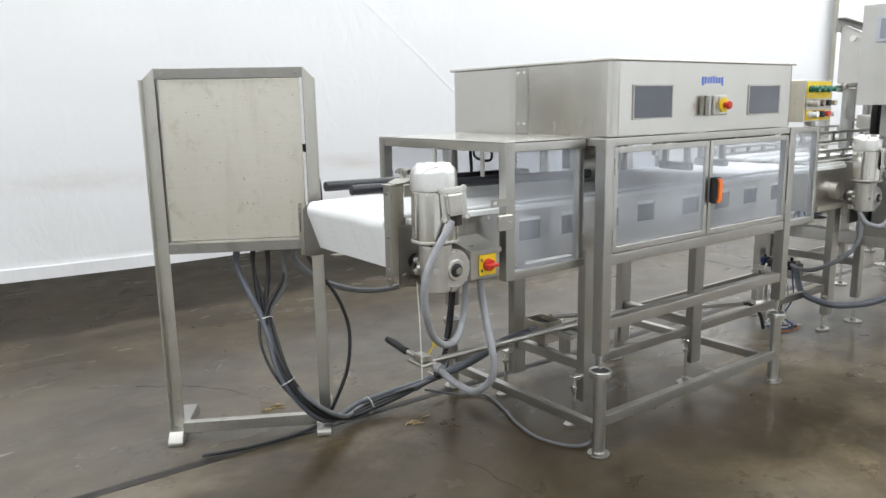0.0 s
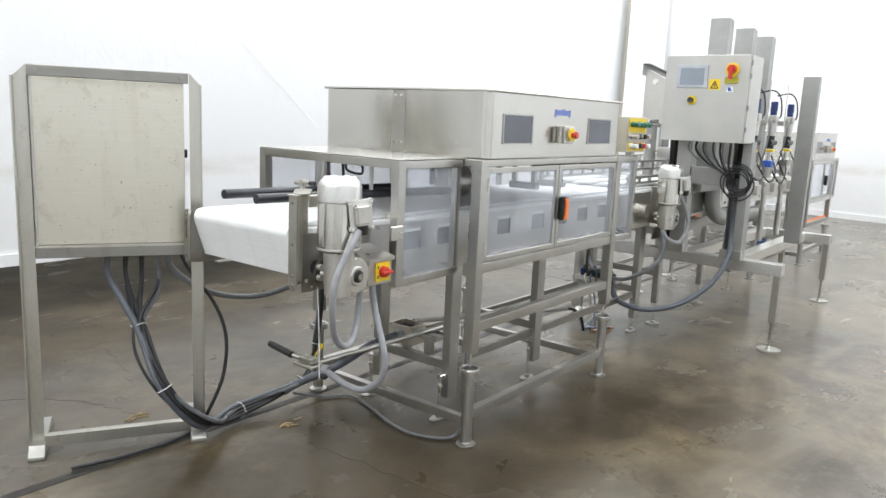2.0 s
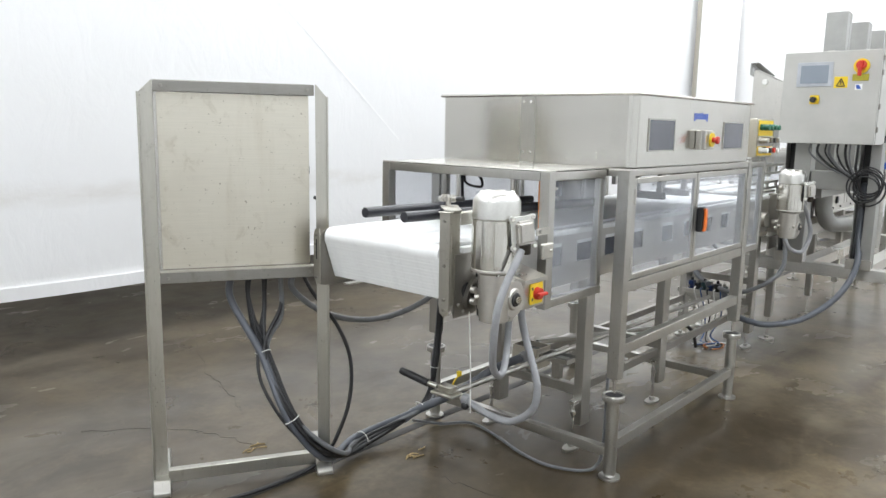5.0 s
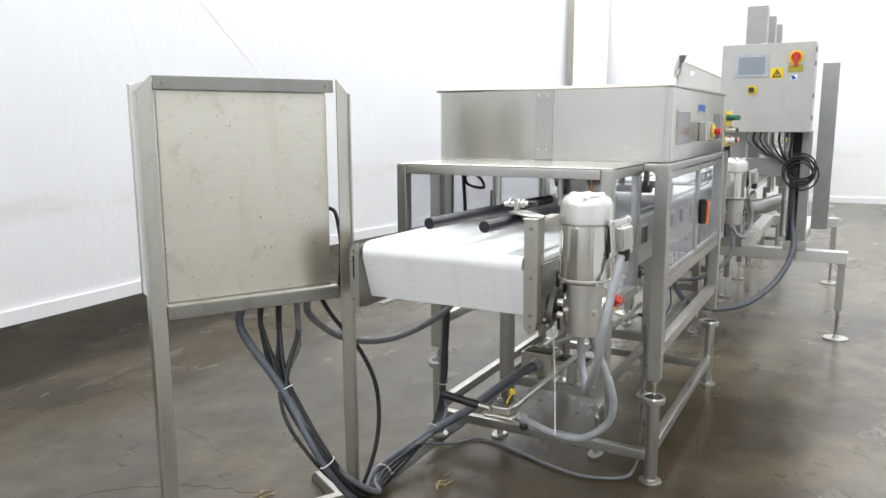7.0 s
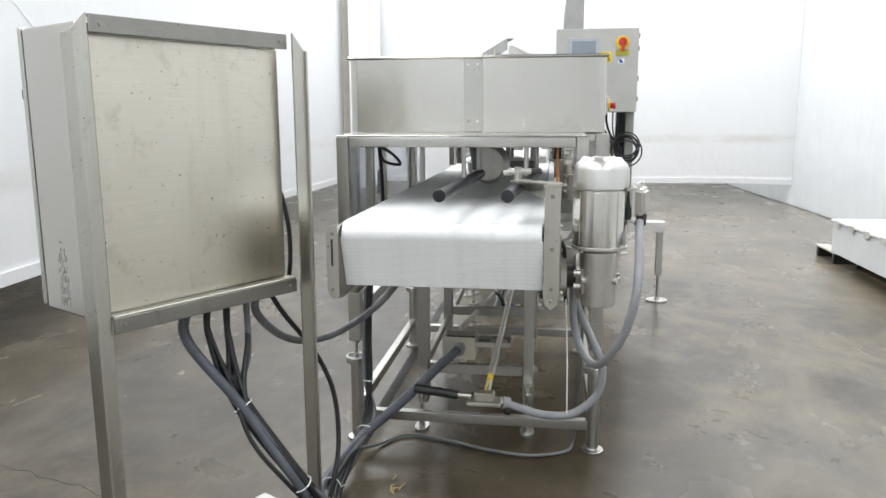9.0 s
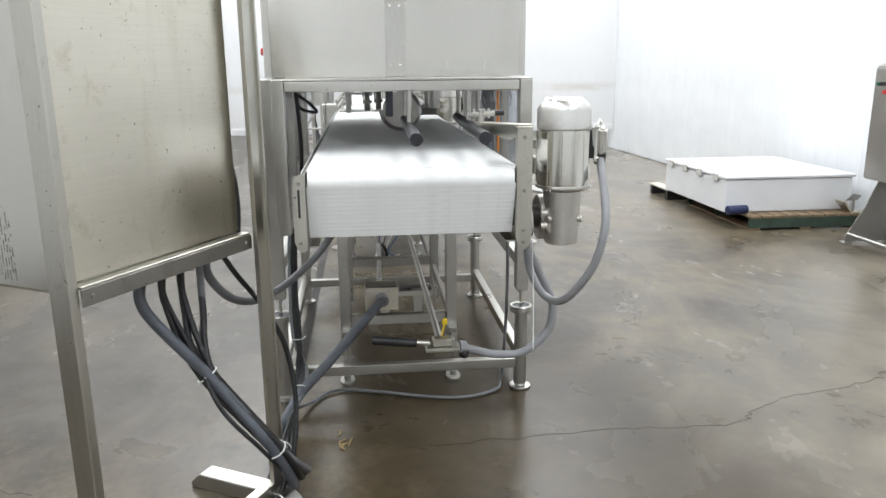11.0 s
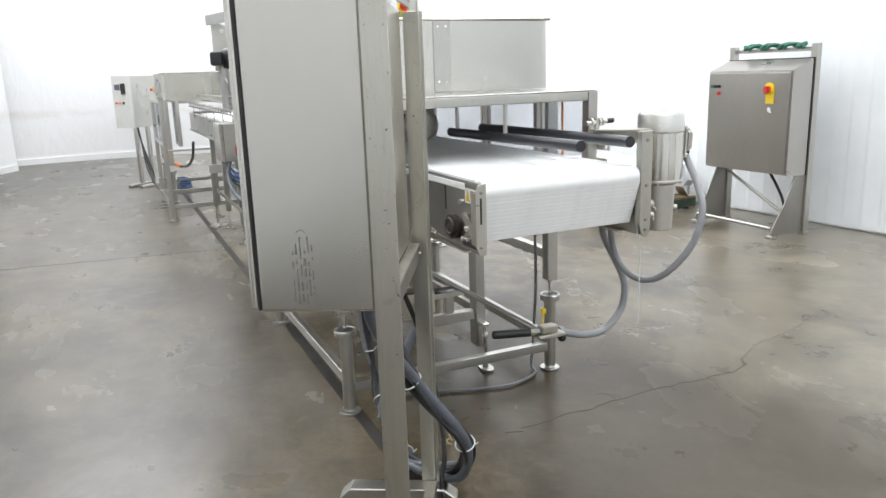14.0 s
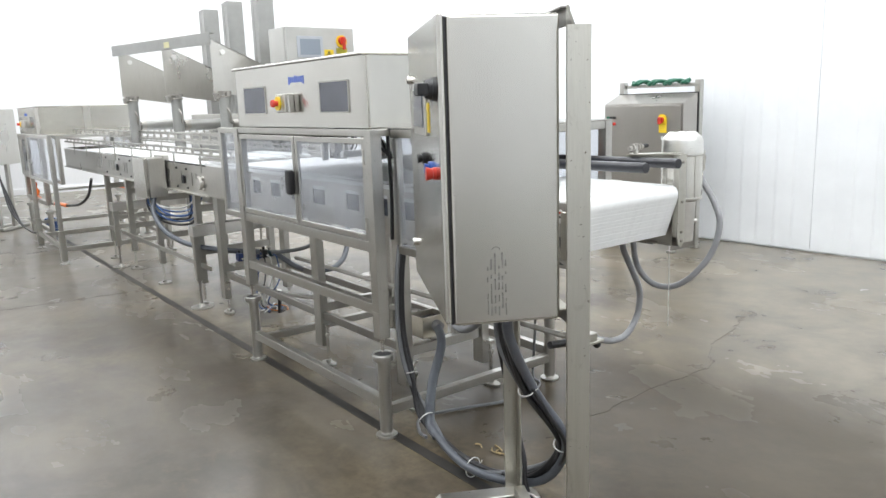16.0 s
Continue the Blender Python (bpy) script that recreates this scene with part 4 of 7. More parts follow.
    box(bm, (1.2974, y + 0.014, 0.900), (1.2980, y + 0.020, 0.975))
    part("slot", bm, BLACK, ea)
    bm = B()
    cyl(bm, (1.490, y + 0.005, 0.862), (1.490, y + 0.024, 0.862), 0.038, seg=24)
    torus(bm, (1.490, y + 0.026, 0.862), (0, 1, 0), 0.024, 0.007, 22, 6)
    part("bearing", bm, GREASY, ep)
    bm = B()
    cyl(bm, (1.490, y + 0.020, 0.862), (1.490, y + 0.030, 0.862), 0.016, seg=16)
    part("shaft_end", bm, BLACK, ep)
    bm = B()
    prism(bm, [(1.345, 0.845), (1.365, 0.835), (1.440, 0.905), (1.425, 0.915)], "y", y + 0.0052, y + 0.012)
    part("tension_strap", bm, STEEL_POST, ep, "slanted belt tension strap")
    bm = B()
    prism(bm, [(1.342, 0.852), (1.342, 0.895), (1.385, 0.915), (1.412, 0.912)], "y", y + 0.0052, y + 0.0058)
    part("slot", bm, BLACK, ep)
    bm = B()
    prism(bm, [(1.342, 0.812), (1.445, 0.812), (1.455, 0.828), (1.375, 0.828)], "y", y + 0.0052, y + 0.0058)
    part("slot", bm, BLACK, ep)
    screws(ep, [(1.405, y + 0.005, 0.868), (1.395, y + 0.005, 0.838), (1.43, y + 0.005, 0.835), (1.44, y + 0.005, 0.945)], (0, 1, 0), 0.010, 0.012)
    screws(ea, [(1.298, y + 0.016, 0.990), (1.298, y + 0.018, 0.832)], (-1, 0, 0), 0.005, 0.004, STEEL_DARK)
    bm = B()
    box(bm, (1.350, y + 0.005, 0.946), (1.420, y + 0.0065, 0.990))
    lab = part("warning_label", bm, WHITE_PL, ep, "white and yellow warning label")
    bm = B()
    prism(bm, [(1.386, 0.952), (1.416, 0.952), (1.401, 0.984)], "y", y + 0.0065, y + 0.0075)
    part("warning_triangle", bm, YELLOW, lab)
    for k in range(2):
        bm = B()
        box(bm, (1.354, y + 0.0065, 0.977 - 0.014 * k), (1.382, y + 0.0073, 0.984 - 0.014 * k))
        part("print_bar", bm, RED if k == 0 else PRINT_DARK, lab)
    bm = B()
    box(bm, (1.556, y + 0.0051, 0.905), (1.566, y + 0.0056, 0.985))
    part("slot", bm, BLACK, ep)
    # rollers under the belt end and cross bars
    bm = B()
    cyl(bm, (1.405, CY0 - 0.05, 0.868), (1.405, CY1 + 0.002, 0.868), 0.026, seg=20)
    part("roller", bm, BLACK, c)
    # channel legs with feet, four of them, and cross ties
    for lx, fx in ((2.330, 2.290), (3.098, 3.075), (4.42, 4.425)):
        for y in (2.500, 2.945):
            bm = B()
            x0, x1 = lx - 0.005, lx + 0.066
            box(bm, (x0, y - 0.021, 0.10), (x0 + 0.006, y + 0.021, 0.80), 0.001)
            box(bm, (x0 + 0.006, y - 0.021, 0.10), (x1, y - 0.015, 0.80), 0.001)
            box(bm, (x0 + 0.006, y + 0.015, 0.10), (x1, y + 0.021, 0.80), 0.001)
            leg = part("leg", bm, STEEL_TUBE, c, "steel channel leg")
            bm = B()
            cyl(bm, (fx, y, 0.02), (fx, y, 0.22), 0.0085, seg=14)
            cyl(bm, (fx, y, 0.16), (fx, y, 0.175), 0.015, seg=6)
            box(bm, (fx - 0.014, y - 0.014, 0.205), (lx - 0.0052, y + 0.014, 0.222), 0.002)
            part("levelling_rod", bm, CHROME, leg)
            bm = B()
            prism(bm, [(fx + 0.055 * math.cos(a), y + 0.030 * math.sin(a)) for a in [2 * math.pi * k / 20 for k in range(20)]], "z", 0.0, 0.012)
            cyl(bm, (fx, y, 0.012), (fx, y, 0.03), 0.014, seg=16)
            part("foot", bm, STEEL_TUBE, leg, "oval levelling foot")
        for z in (0.250 if lx < 2.5 else 0.30, 0.755):
            bm = B()
            box(bm, (lx + 0.012, 2.522, z - 0.022), (lx + 0.050, 2.923, z + 0.022), 0.003)
            part("cross_tie", bm, STEEL_TUBE, c)
    for y in (2.505, 2.940):
        bm = B()
        box(bm, (2.400, y - 0.010, 0.245), (4.410, y + 0.010, 0.285), 0.002)
        part("long_tie", bm, STEEL_DARK, c)
    return c


conveyor_one()


# ---- gear motor ----
def gear_motor(name, x, y, z, label, s=1.0):
    """Upright motor on a worm gearbox; x, y the shaft, z the top of the fan cover."""
    g = thing(name, label, "gear motor", (x, y, z - 0.41))
    bm = B()
    z += 0.010
    prof = [(0.0, 0.0), (0.032, 0.0), (0.054, -0.006), (0.067, -0.015), (0.0748, -0.032), (0.0758, -0.082), (0.071, -0.087)]
    ang = [2 * math.pi * k / 32 for k in range(32)]
    rows = [[bm.verts.new((x + max(pr, 1e-4) * math.cos(a), y + max(pr, 1e-4) * math.sin(a), z + pz)) for a in ang] for pr, pz in prof]
    for a, b in zip(rows, rows[1:]):
        for k in range(32):
            bm.faces.new((a[k], a[(k + 1) % 32], b[(k + 1) % 32], b[k]))
    bm.faces.new(rows[-1])
    fc = part("fan_cover", bm, FAN_STEEL, g, "polished domed fan cover")
    for k in range(6):
        a = radians(60 * k + 15)
        bm = B()
        cx, cy = x + 0.043 * math.cos(a), y + 0.043 * math.sin(a)
        cyl(bm, (cx, cy, z - 0.010), (cx, cy, z + 0.0005), 0.017, 0.010, seg=14)
        part("vent_lobe", bm, FAN_STEEL, fc)
    screws(fc, [(x + 0.0700 * math.cos(radians(a)), y + 0.0700 * math.sin(radians(a)), z - 0.07) for a in (215, 335)], (-0.82, -0.57, 0), 0.006, 0.004)
    bm = B()
    cyl(bm, (x, y, z - 0.087), (x, y, z - 0.240), 0.0738, seg=48)
    body = part("motor_body", bm, MOTOR_STEEL, g, "polished steel motor body")
    for k in range(7):
        a = 2 * math.pi * (k + 0.35) / 7
        bm = B()
        box(bm, (0.071, -0.013, -0.072), (0.0748, 0.013, 0.072), 0.002, 2, Matrix.Translation((x, y, z - 0.163)) @ Matrix.Rotation(a, 4, "Z"))
        part("rib", bm, MOTOR_STEEL, body)
    bm = B()
    cyl(bm, (x, y, z - 0.240), (x, y, z - 0.249), 0.0765, seg=40, bev=0.002)
    cyl(bm, (x, y, z - 0.249), (x, y, z - 0.258), 0.068, 0.056, seg=30)
    fl = part("flange", bm, CAST, g)
    for k in range(4):
        a = radians(45 + 90 * k)
        bm = B()
        cyl(bm, (x + 0.0685 * math.cos(a), y + 0.0685 * math.sin(a), z - 0.256), (x + 0.0685 * math.cos(a), y + 0.0685 * math.sin(a), z - 0.249), 0.006, seg=6)
        part("bolt", bm, MOTOR_STEEL, fl)
    bm = B()
    cyl(bm, (x, y, z - 0.258), (x, y, z - 0.412), 0.054, 0.047, seg=32, bev=0.004)
    box(bm, (x - 0.030, y - 0.034, z - 0.385), (x + 0.060, y + 0.052, z - 0.300), 0.014, 3)
    for zz in (z - 0.318, z - 0.355):
        cyl(bm, (x - 0.030, y + 0.050, zz), (x - 0.030, y + 0.068, zz), 0.011, seg=12)
    for a in (236, 124):
        ca, sa = math.cos(radians(a)), math.sin(radians(a))
        cyl(bm, (x + 0.046 * ca, y + 0.046 * sa, z - 0.338), (x + 0.062 * ca, y + 0.062 * sa, z - 0.338), 0.009, seg=14)
    part("gearbox", bm, CAST, g, "cast steel worm gearbox")
    bm = B()
    gx, gz = x + 0.048, z - 0.344
    cyl(bm, (gx, y - 0.038, gz), (gx, y + 0.062, gz), 0.066, seg=48, bev=0.006)
    cyl(bm, (gx, y - 0.043, gz), (gx, y - 0.038, gz), 0.057, 0.059, seg=40)
    cyl(bm, (gx, y - 0.050, gz), (gx, y - 0.043, gz), 0.031, 0.036, seg=32)
    box(bm, (gx - 0.012, y - 0.036, gz - 0.074), (gx + 0.014, y + 0.010, gz - 0.060), 0.004)
    wheel = part("gear_housing", bm, CAST, g, "round cast gear housing")
    for k in range(6):
        a = radians(60 * k + 20)
        bm = B()
        cyl(bm, (gx + 0.0615 * math.cos(a), y - 0.0415, gz + 0.0615 * math.sin(a)), (gx + 0.0615 * math.cos(a), y - 0.0375, gz + 0.0615 * math.sin(a)), 0.0045, seg=6)
        part("screw", bm, CAST, wheel)
    bm = B()
    torus(bm, (gx, y - 0.050, gz), (0, 1, 0), 0.017, 0.006, 22, 6)
    part("shaft_seal", bm, BLACK, wheel)
    bm = B()
    cyl(bm, (gx, y - 0.064, gz), (gx, y - 0.050, gz), 0.0125, seg=16)
    part("shaft", bm, MOTOR_STEEL, wheel)
    bm = B()
    cyl(bm, (gx, y + 0.062, gz), (gx, y + 0.105, gz), 0.034, seg=20)
    part("coupling", bm, STEEL_DARK, wheel)
    # connection box on the side
    bm = B()
    box(bm, (x - 0.022, y - 0.093, z - 0.168), (x + 0.030, y - 0.066, z - 0.090), 0.004)
    part("box_base", bm, BLACK, g)
    m = Matrix.Translation((x + 0.004, y - 0.098, z - 0.118)) @ Matrix.Rotation(radians(-114), 4, "Z") @ Matrix.Rotation(radians(6), 4, "X") @ Matrix.Scale(0.82, 4)
    bm = B()
    box(bm, (-0.014, -0.040, -0.050), (-0.003, 0.040, 0.050), 0.004, 2, m)
    box(bm, (-0.003, -0.041, -0.062), (0.005, 0.041, 0.060), 0.003, 2, m)
    box(bm, (-0.0035, -0.050, -0.051), (0.0045, 0.050, 0.049), 0.003, 2, m)
    for dy in (-0.043, 0.043):
        for dz in (-0.056, 0.052):
            cyl(bm, m @ Vector((-0.003, dy, dz)), m @ Vector((0.006, dy, dz)), 0.010, seg=16)
    cb = part("connection_box", bm, PALE_PAINT, g, "pale cast motor connection box")
    bm = B()
    lo = [m @ Vector((0.005, dy, dz)) for dy, dz in ((-0.038, -0.048), (0.038, -0.048), (0.038, 0.046), (-0.038, 0.046))]
    hi = [m @ Vector((0.034, dy, dz)) for dy, dz in ((-0.032, -0.041), (0.032, -0.041), (0.032, 0.041), (-0.032, 0.041))]
    lo, hi = [bm.verts.new(p) for p in lo], [bm.verts.new(p) for p in hi]
    bm.faces.new(lo[::-1])
    bm.faces.new(hi)
    for k in range(4):
        bm.faces.new((lo[k], lo[(k + 1) % 4], hi[(k + 1) % 4], hi[k]))
    bmesh.ops.bevel(bm, geom=bm.edges[:], offset=0.007, segments=3, affect="EDGES")
    part("lid", bm, CAST, cb, "grey metal lid")
    for dy in (-0.043, 0.043):
        for dz in (-0.056, 0.052):
            bm = B()
            p, q = m @ Vector((0.006, dy, dz)), m @ Vector((0.011, dy, dz))
            cyl(bm, p, q, 0.006, seg=14)
            part("screw", bm, MOTOR_STEEL, cb)
    bm = B()
    cyl(bm, m @ Vector((0.010, 0.0, -0.082)), m @ Vector((0.010, 0.0, -0.046)), 0.016, 0.019, seg=16)
    part("gland", bm, GREASY, cb)
    return g


gear_motor("gear_motor", 1.414, 2.287, 1.187, "polished upright gear motor at the belt end")
gear_motor("gear_motor", 4.30, 2.27, 1.165, "upright gear motor on the second conveyor")


# ---- isolator switch box ----
def isolator_box():
    g = thing("isolator_switch_box", "small steel isolator box with red and yellow switch", "switch box", (1.61, 2.33, 0.80))
    x0, x1, y0, y1 = 1.540, 1.662, 2.262, 2.385
    bm = B()
    prism(bm, [(y0, 0.800), (y1, 0.800), (y1, 0.925), (y0, 0.900)], "x", x0, x1)
    bmesh.ops.bevel(bm, geom=bm.edges[:], offset=0.003, segments=1, affect="EDGES")
    part("body", bm, STEEL, g)
    bm = B()
    prism(bm, [(y0 - 0.006, 0.897), (y1, 0.927), (y1, 0.930), (y0 - 0.008, 0.900), (y0 - 0.008, 0.886), (y0 - 0.005, 0.886)], "x", x0 - 0.004, x1 + 0.004)
    part("lid", bm, STEEL, g)
    cx, cz = 1.608, 0.848
    bm = B()
    box(bm, (cx - 0.036, y0 - 0.006, cz - 0.036), (cx + 0.036, y0, cz + 0.036), 0.004, 2)
    yp = part("switch_plate", bm, YELLOW, g, "yellow switch plate")
    for k, (dx, dz) in enumerate(((-0.026, 0.018), (-0.026, -0.018))):
        bm = B()
        box(bm, (cx + dx - 0.004, y0 - 0.0068, cz + dz - 0.005), (cx + dx + 0.004, y0 - 0.006, cz + dz + 0.005))
        part("print_bar", bm, PRINT_DARK, yp)
    bm = B()
    cyl(bm, (cx, y0 - 0.006, cz), (cx, y0 - 0.022, cz), 0.022, 0.019, seg=24)
    box(bm, (cx - 0.024, y0 - 0.034, cz - 0.006), (cx + 0.028, y0 - 0.020, cz + 0.006), 0.004, 2)
    part("rotary_handle", bm, RED, g, "red rotary handle")
    bm = B()
    box(bm, (1.57, y1, 0.84), (1.64, y1 + 0.006, 0.92))
    part("mounting_plate", bm, STEEL, g)
    return g


isolator_box()


def hose(name, pts, r, mat, label, category="hose", seg=14, group=""):
    bm = B()
    sweep(bm, pts, r, seg, 8)
    return single(name, bm, mat, label, category, group, sharp=70)


def tie(c, axis, r, parent=None):
    """A pale cable tie round a bundle, with its cut tail."""
    bm = B()
    torus(bm, c, axis, r, 0.0022, 22, 6)
    a = Vector(axis).normalized()
    s = a.cross(Vector((0, 0, 1))).normalized()
    p = Vector(c) + s * r
    cyl(bm, p, p + s * 0.012 + Vector((0, 0, 0.010)), 0.0015, seg=6)
    single("cable_tie", bm, TIE, "white plastic cable tie round a cable bundle", "cable tie", "cable ties on the cables")


# ---- guide rods over the belt, hung from the guard ----
def guide_rod(a, b, label):
    g = thing("guide_rod", label, "guide rod", a, group="guide rods over the belt")
    bm = B()
    cyl(bm, a, b, 0.0175, seg=20, bev=0.002)
    part("rod", bm, BLACK_ROD, g, "black plastic rod")
    A, Bv = Vector(a), Vector(b)
    for t in (0.50, 0.93):
        p = A + (Bv - A) * t
        bm = B()
        cyl(bm, p + Vector((0, 0, 0.012)), (p.x, p.y, 1.214), 0.008, seg=16)
        part("hanger", bm, STEEL_TUBE, g)
    return g


guide_rod((1.254, 2.712, 1.103), (2.185, 2.690, 1.092), "black plastic guide rod hung above the white belt")
guide_rod((1.256, 2.534, 1.104), (2.330, 2.475, 1.090), "black plastic guide rod beside the end channel")

g = thing("rod_clamp", "small steel clamp holding the guide rod bracket", "clamp", (1.45, 2.52, 1.12))
bm = B()
cyl(bm, (1.45, 2.478, 1.155), (1.45, 2.556, 1.150), 0.0075, seg=14)
cyl(bm, (1.45, 2.517, 1.1305), (1.45, 2.517, 1.166), 0.009, seg=16)
for yy in (2.492, 2.505, 2.535):
    cyl(bm, (1.45, yy, 1.154), (1.45, yy + 0.005, 1.154), 0.013, seg=16)
part("clamp_body", bm, STEEL, g)
bm = B()
cyl(bm, (1.45, 2.452, 1.156), (1.45, 2.478, 1.155), 0.008, seg=14)
part("knob", bm, BLACK, g)
bm = B()
prism(bm, [(1.335, 2.392), (1.372, 2.392), (1.480, 2.500), (1.470, 2.530), (1.430, 2.535), (1.335, 2.433)], "z", 1.1265, 1.1305)
part("arm", bm, STEEL_POST, g)
bm = B()
m = Matrix.Translation((1.350, 2.432, 1.012)) @ Matrix.Rotation(math.atan2(0.095, 0.145), 4, "Z")
prism(bm, [(0.0, 0.085), (0.03, 0.075), (0.165, 0.100), (0.165, 0.114), (0.0, 0.114)], "y", -0.002, 0.002)
bmesh.ops.transform(bm, matrix=m, verts=bm.verts[:])
part("web", bm, STEEL_POST, g)

# inner works seen under the hood: plough plate and cross bars
g = thing("belt_plough", "grey curved steel plough drum hanging over the belt", "machine part", (2.53, 2.69, 1.02))
bm = B()
rows = []
for k in range(21):
    a = radians(95 + 265 * k / 20)
    py, pz = 2.690 + 0.088 * math.cos(a), 1.108 + 0.084 * math.sin(a)
    bow = 0.035 * math.sin(math.pi * k / 20)
    rows.append([bm.verts.new(p) for p in ((2.490 - bow, 2.690 + 0.80 * (py - 2.690), 1.108 + 0.80 * (pz - 1.108)), (2.505, py, pz), (2.610, py, pz), (2.610, 2.690 + 0.93 * (py - 2.690), 1.108 + 0.93 * (pz - 1.108)), (2.512, 2.690 + 0.90 * (py - 2.690), 1.108 + 0.90 * (pz - 1.108)))])
for p, q in zip(rows, rows[1:]):
    for k in range(5):
        bm.faces.new((p[k], p[(k + 1) % 5], q[(k + 1) % 5], q[k]))
bm.faces.new(rows[0])
bm.faces.new(rows[-1][::-1])
part("scoop", bm, CAST, g)
bm = B()
cyl(bm, (2.498, 2.690, 1.112), (2.504, 2.690, 1.112), 0.074, seg=32)
part("face_plate", bm, CAST, g)
bm = B()
box(bm, (2.455, 2.722, 1.085), (2.480, 2.752, 1.235), 0.006, 2)
part("sensor", bm, SCREEN, g, "dark slim sensor beside the scoop")
for yy in (2.655, 2.725):
    bm = B()
    cyl(bm, (2.560, yy, 1.15), (2.560, yy, 1.235), 0.008, seg=14)
    part("hanger", bm, STEEL_TUBE, g)
for i, (bx, w) in enumerate(((3.02, 0.03), (3.30, 0.03))):
    g = thing("hanging_bracket", "steel sensor bracket inside the guard", "bracket", (bx, 2.72, 1.1), group="brackets inside the guard")
    bm = B()
    box(bm, (bx, 2.262, 1.180), (bx + w, 3.170, 1.212), 0.003)
    part("bar", bm, STEEL_TUBE, g)
    for yy in (2.50, 2.62, 2.90):
        bm = B()
        box(bm, (bx + 0.003, yy, 1.07 + 0.02 * (i % 2)), (bx + w - 0.003, yy + 0.026, 1.181), 0.003)
        part("drop", bm, STEEL_TUBE, g)
    bm = B()
    box(bm, (bx - 0.004, 2.485, 1.055), (bx + w + 0.004, 2.66, 1.09), 0.006)
    part("sensor", bm, WHITE_PL if i % 2 else ALU, g)
for i, (dx, dy) in enumerate(((2.665, 2.825), (2.760, 2.775))):
    g = thing("idler_unit", "grey plastic idler wheel on a steel fork inside the guard", "idler", (dx, dy, 1.14), group="idlers inside the guard")
    bm = B()
    cyl(bm, (dx, dy - 0.012, 1.138), (dx, dy + 0.012, 1.138), 0.040, seg=28, bev=0.004)
    part("wheel", bm, CAST, g)
    bm = B()
    cyl(bm, (dx, dy - 0.020, 1.138), (dx, dy + 0.020, 1.138), 0.008, seg=14)
    box(bm, (dx - 0.010, dy + 0.014, 1.130), (dx + 0.010, dy + 0.020, 1.242), 0.002)
    part("fork", bm, STEEL_TUBE, g)
hose("air_tube", [(2.25, 3.10, 1.22), (2.22, 3.08, 1.14), (2.26, 3.02, 1.12), (2.30, 3.06, 1.16), (2.26, 3.12, 1.20)], 0.006, BLACK, "black looped air tube under the hood", "tube")
hose("air_tube", [(2.20, 3.09, 1.22), (2.205, 3.08, 1.00), (2.20, 3.09, 0.80)], 0.0075, BLACK, "black cable running down the guard post", "cable")
hose("air_tube", [(1.820, 2.402, 1.236), (1.819, 2.403, 1.16), (1.820, 2.401, 1.08), (1.819, 2.400, 1.01)], 0.004, COPPER, "thin orange tube hanging inside the infeed frame", "tube")
hose("air_tube", [(1.60, 2.392, 0.90), (1.47, 2.385, 0.95), (1.44, 2.378, 0.90), (1.445, 2.374, 0.78)], 0.005, BLACK, "thin black cable behind the end channel", "cable")


# ---- control cabinet on its stand ----
def cabinet_stand():
    s = thing("cabinet_stand", "stainless floor stand carrying a control cabinet", "stand", (0.823, 3.407, 0), -29.0, True)
    for out, inner, n in ((0.008, 0.060, 0.079), (0.680, 0.633, 0.052)):
        bm = B()
        side = 0.006 if out < inner else -0.006
        prism(bm, [(out + side, 0.05), (inner, 0.05), (inner, 1.537), (out + side, 1.491)], "y", n, n + 0.006)
        box(bm, (out, 0.044, 0.05), (out + side, 0.099, 1.491), 0.001)
        part("post", bm, STEEL_POST, s, "steel angle post with a slanted top")
    for u in (0.006, 0.618):
        bm = B()
        prism(bm, [(-0.015, 0.0), (0.36, 0.0), (0.36, 0.018), (0.325, 0.050), (0.025, 0.050), (-0.015, 0.018)], "x", u, u + 0.062)
        bmesh.ops.bevel(bm, geom=bm.edges[:], offset=0.003, segments=1, affect="EDGES")
        part("foot", bm, STEEL_TUBE, s, "bevelled steel foot")
    for a, b, nm in (((0.061, 0.046, 0.030), (0.628, 0.080, 0.078), "floor_bar"), ((0.061, 0.074, 1.494), (0.632, 0.0785, 1.535), "top_bar"), ((0.061, 0.0787, 1.529), (0.628, 0.0995, 1.535), "top_flange"), ((0.061, 0.070, 0.798), (0.632, 0.076, 0.838), "bottom_bar"), ((0.061, 0.070, 0.838), (0.628, 0.0995, 0.844), "bottom_shelf")):
        bm = B()
        box(bm, a, b, 0.002)
        p = part(nm, bm, STEEL_POST if nm in ("floor_bar", "bottom_shelf") else BAR_STEEL, s)
        if nm in ("top_bar", "bottom_bar"):
            screws(p, [(0.088, a[1], (a[2] + b[2]) / 2), (0.606, a[1], (a[2] + b[2]) / 2)], (0, -1, 0), 0.006, 0.004, STEEL_DARK)
    return s


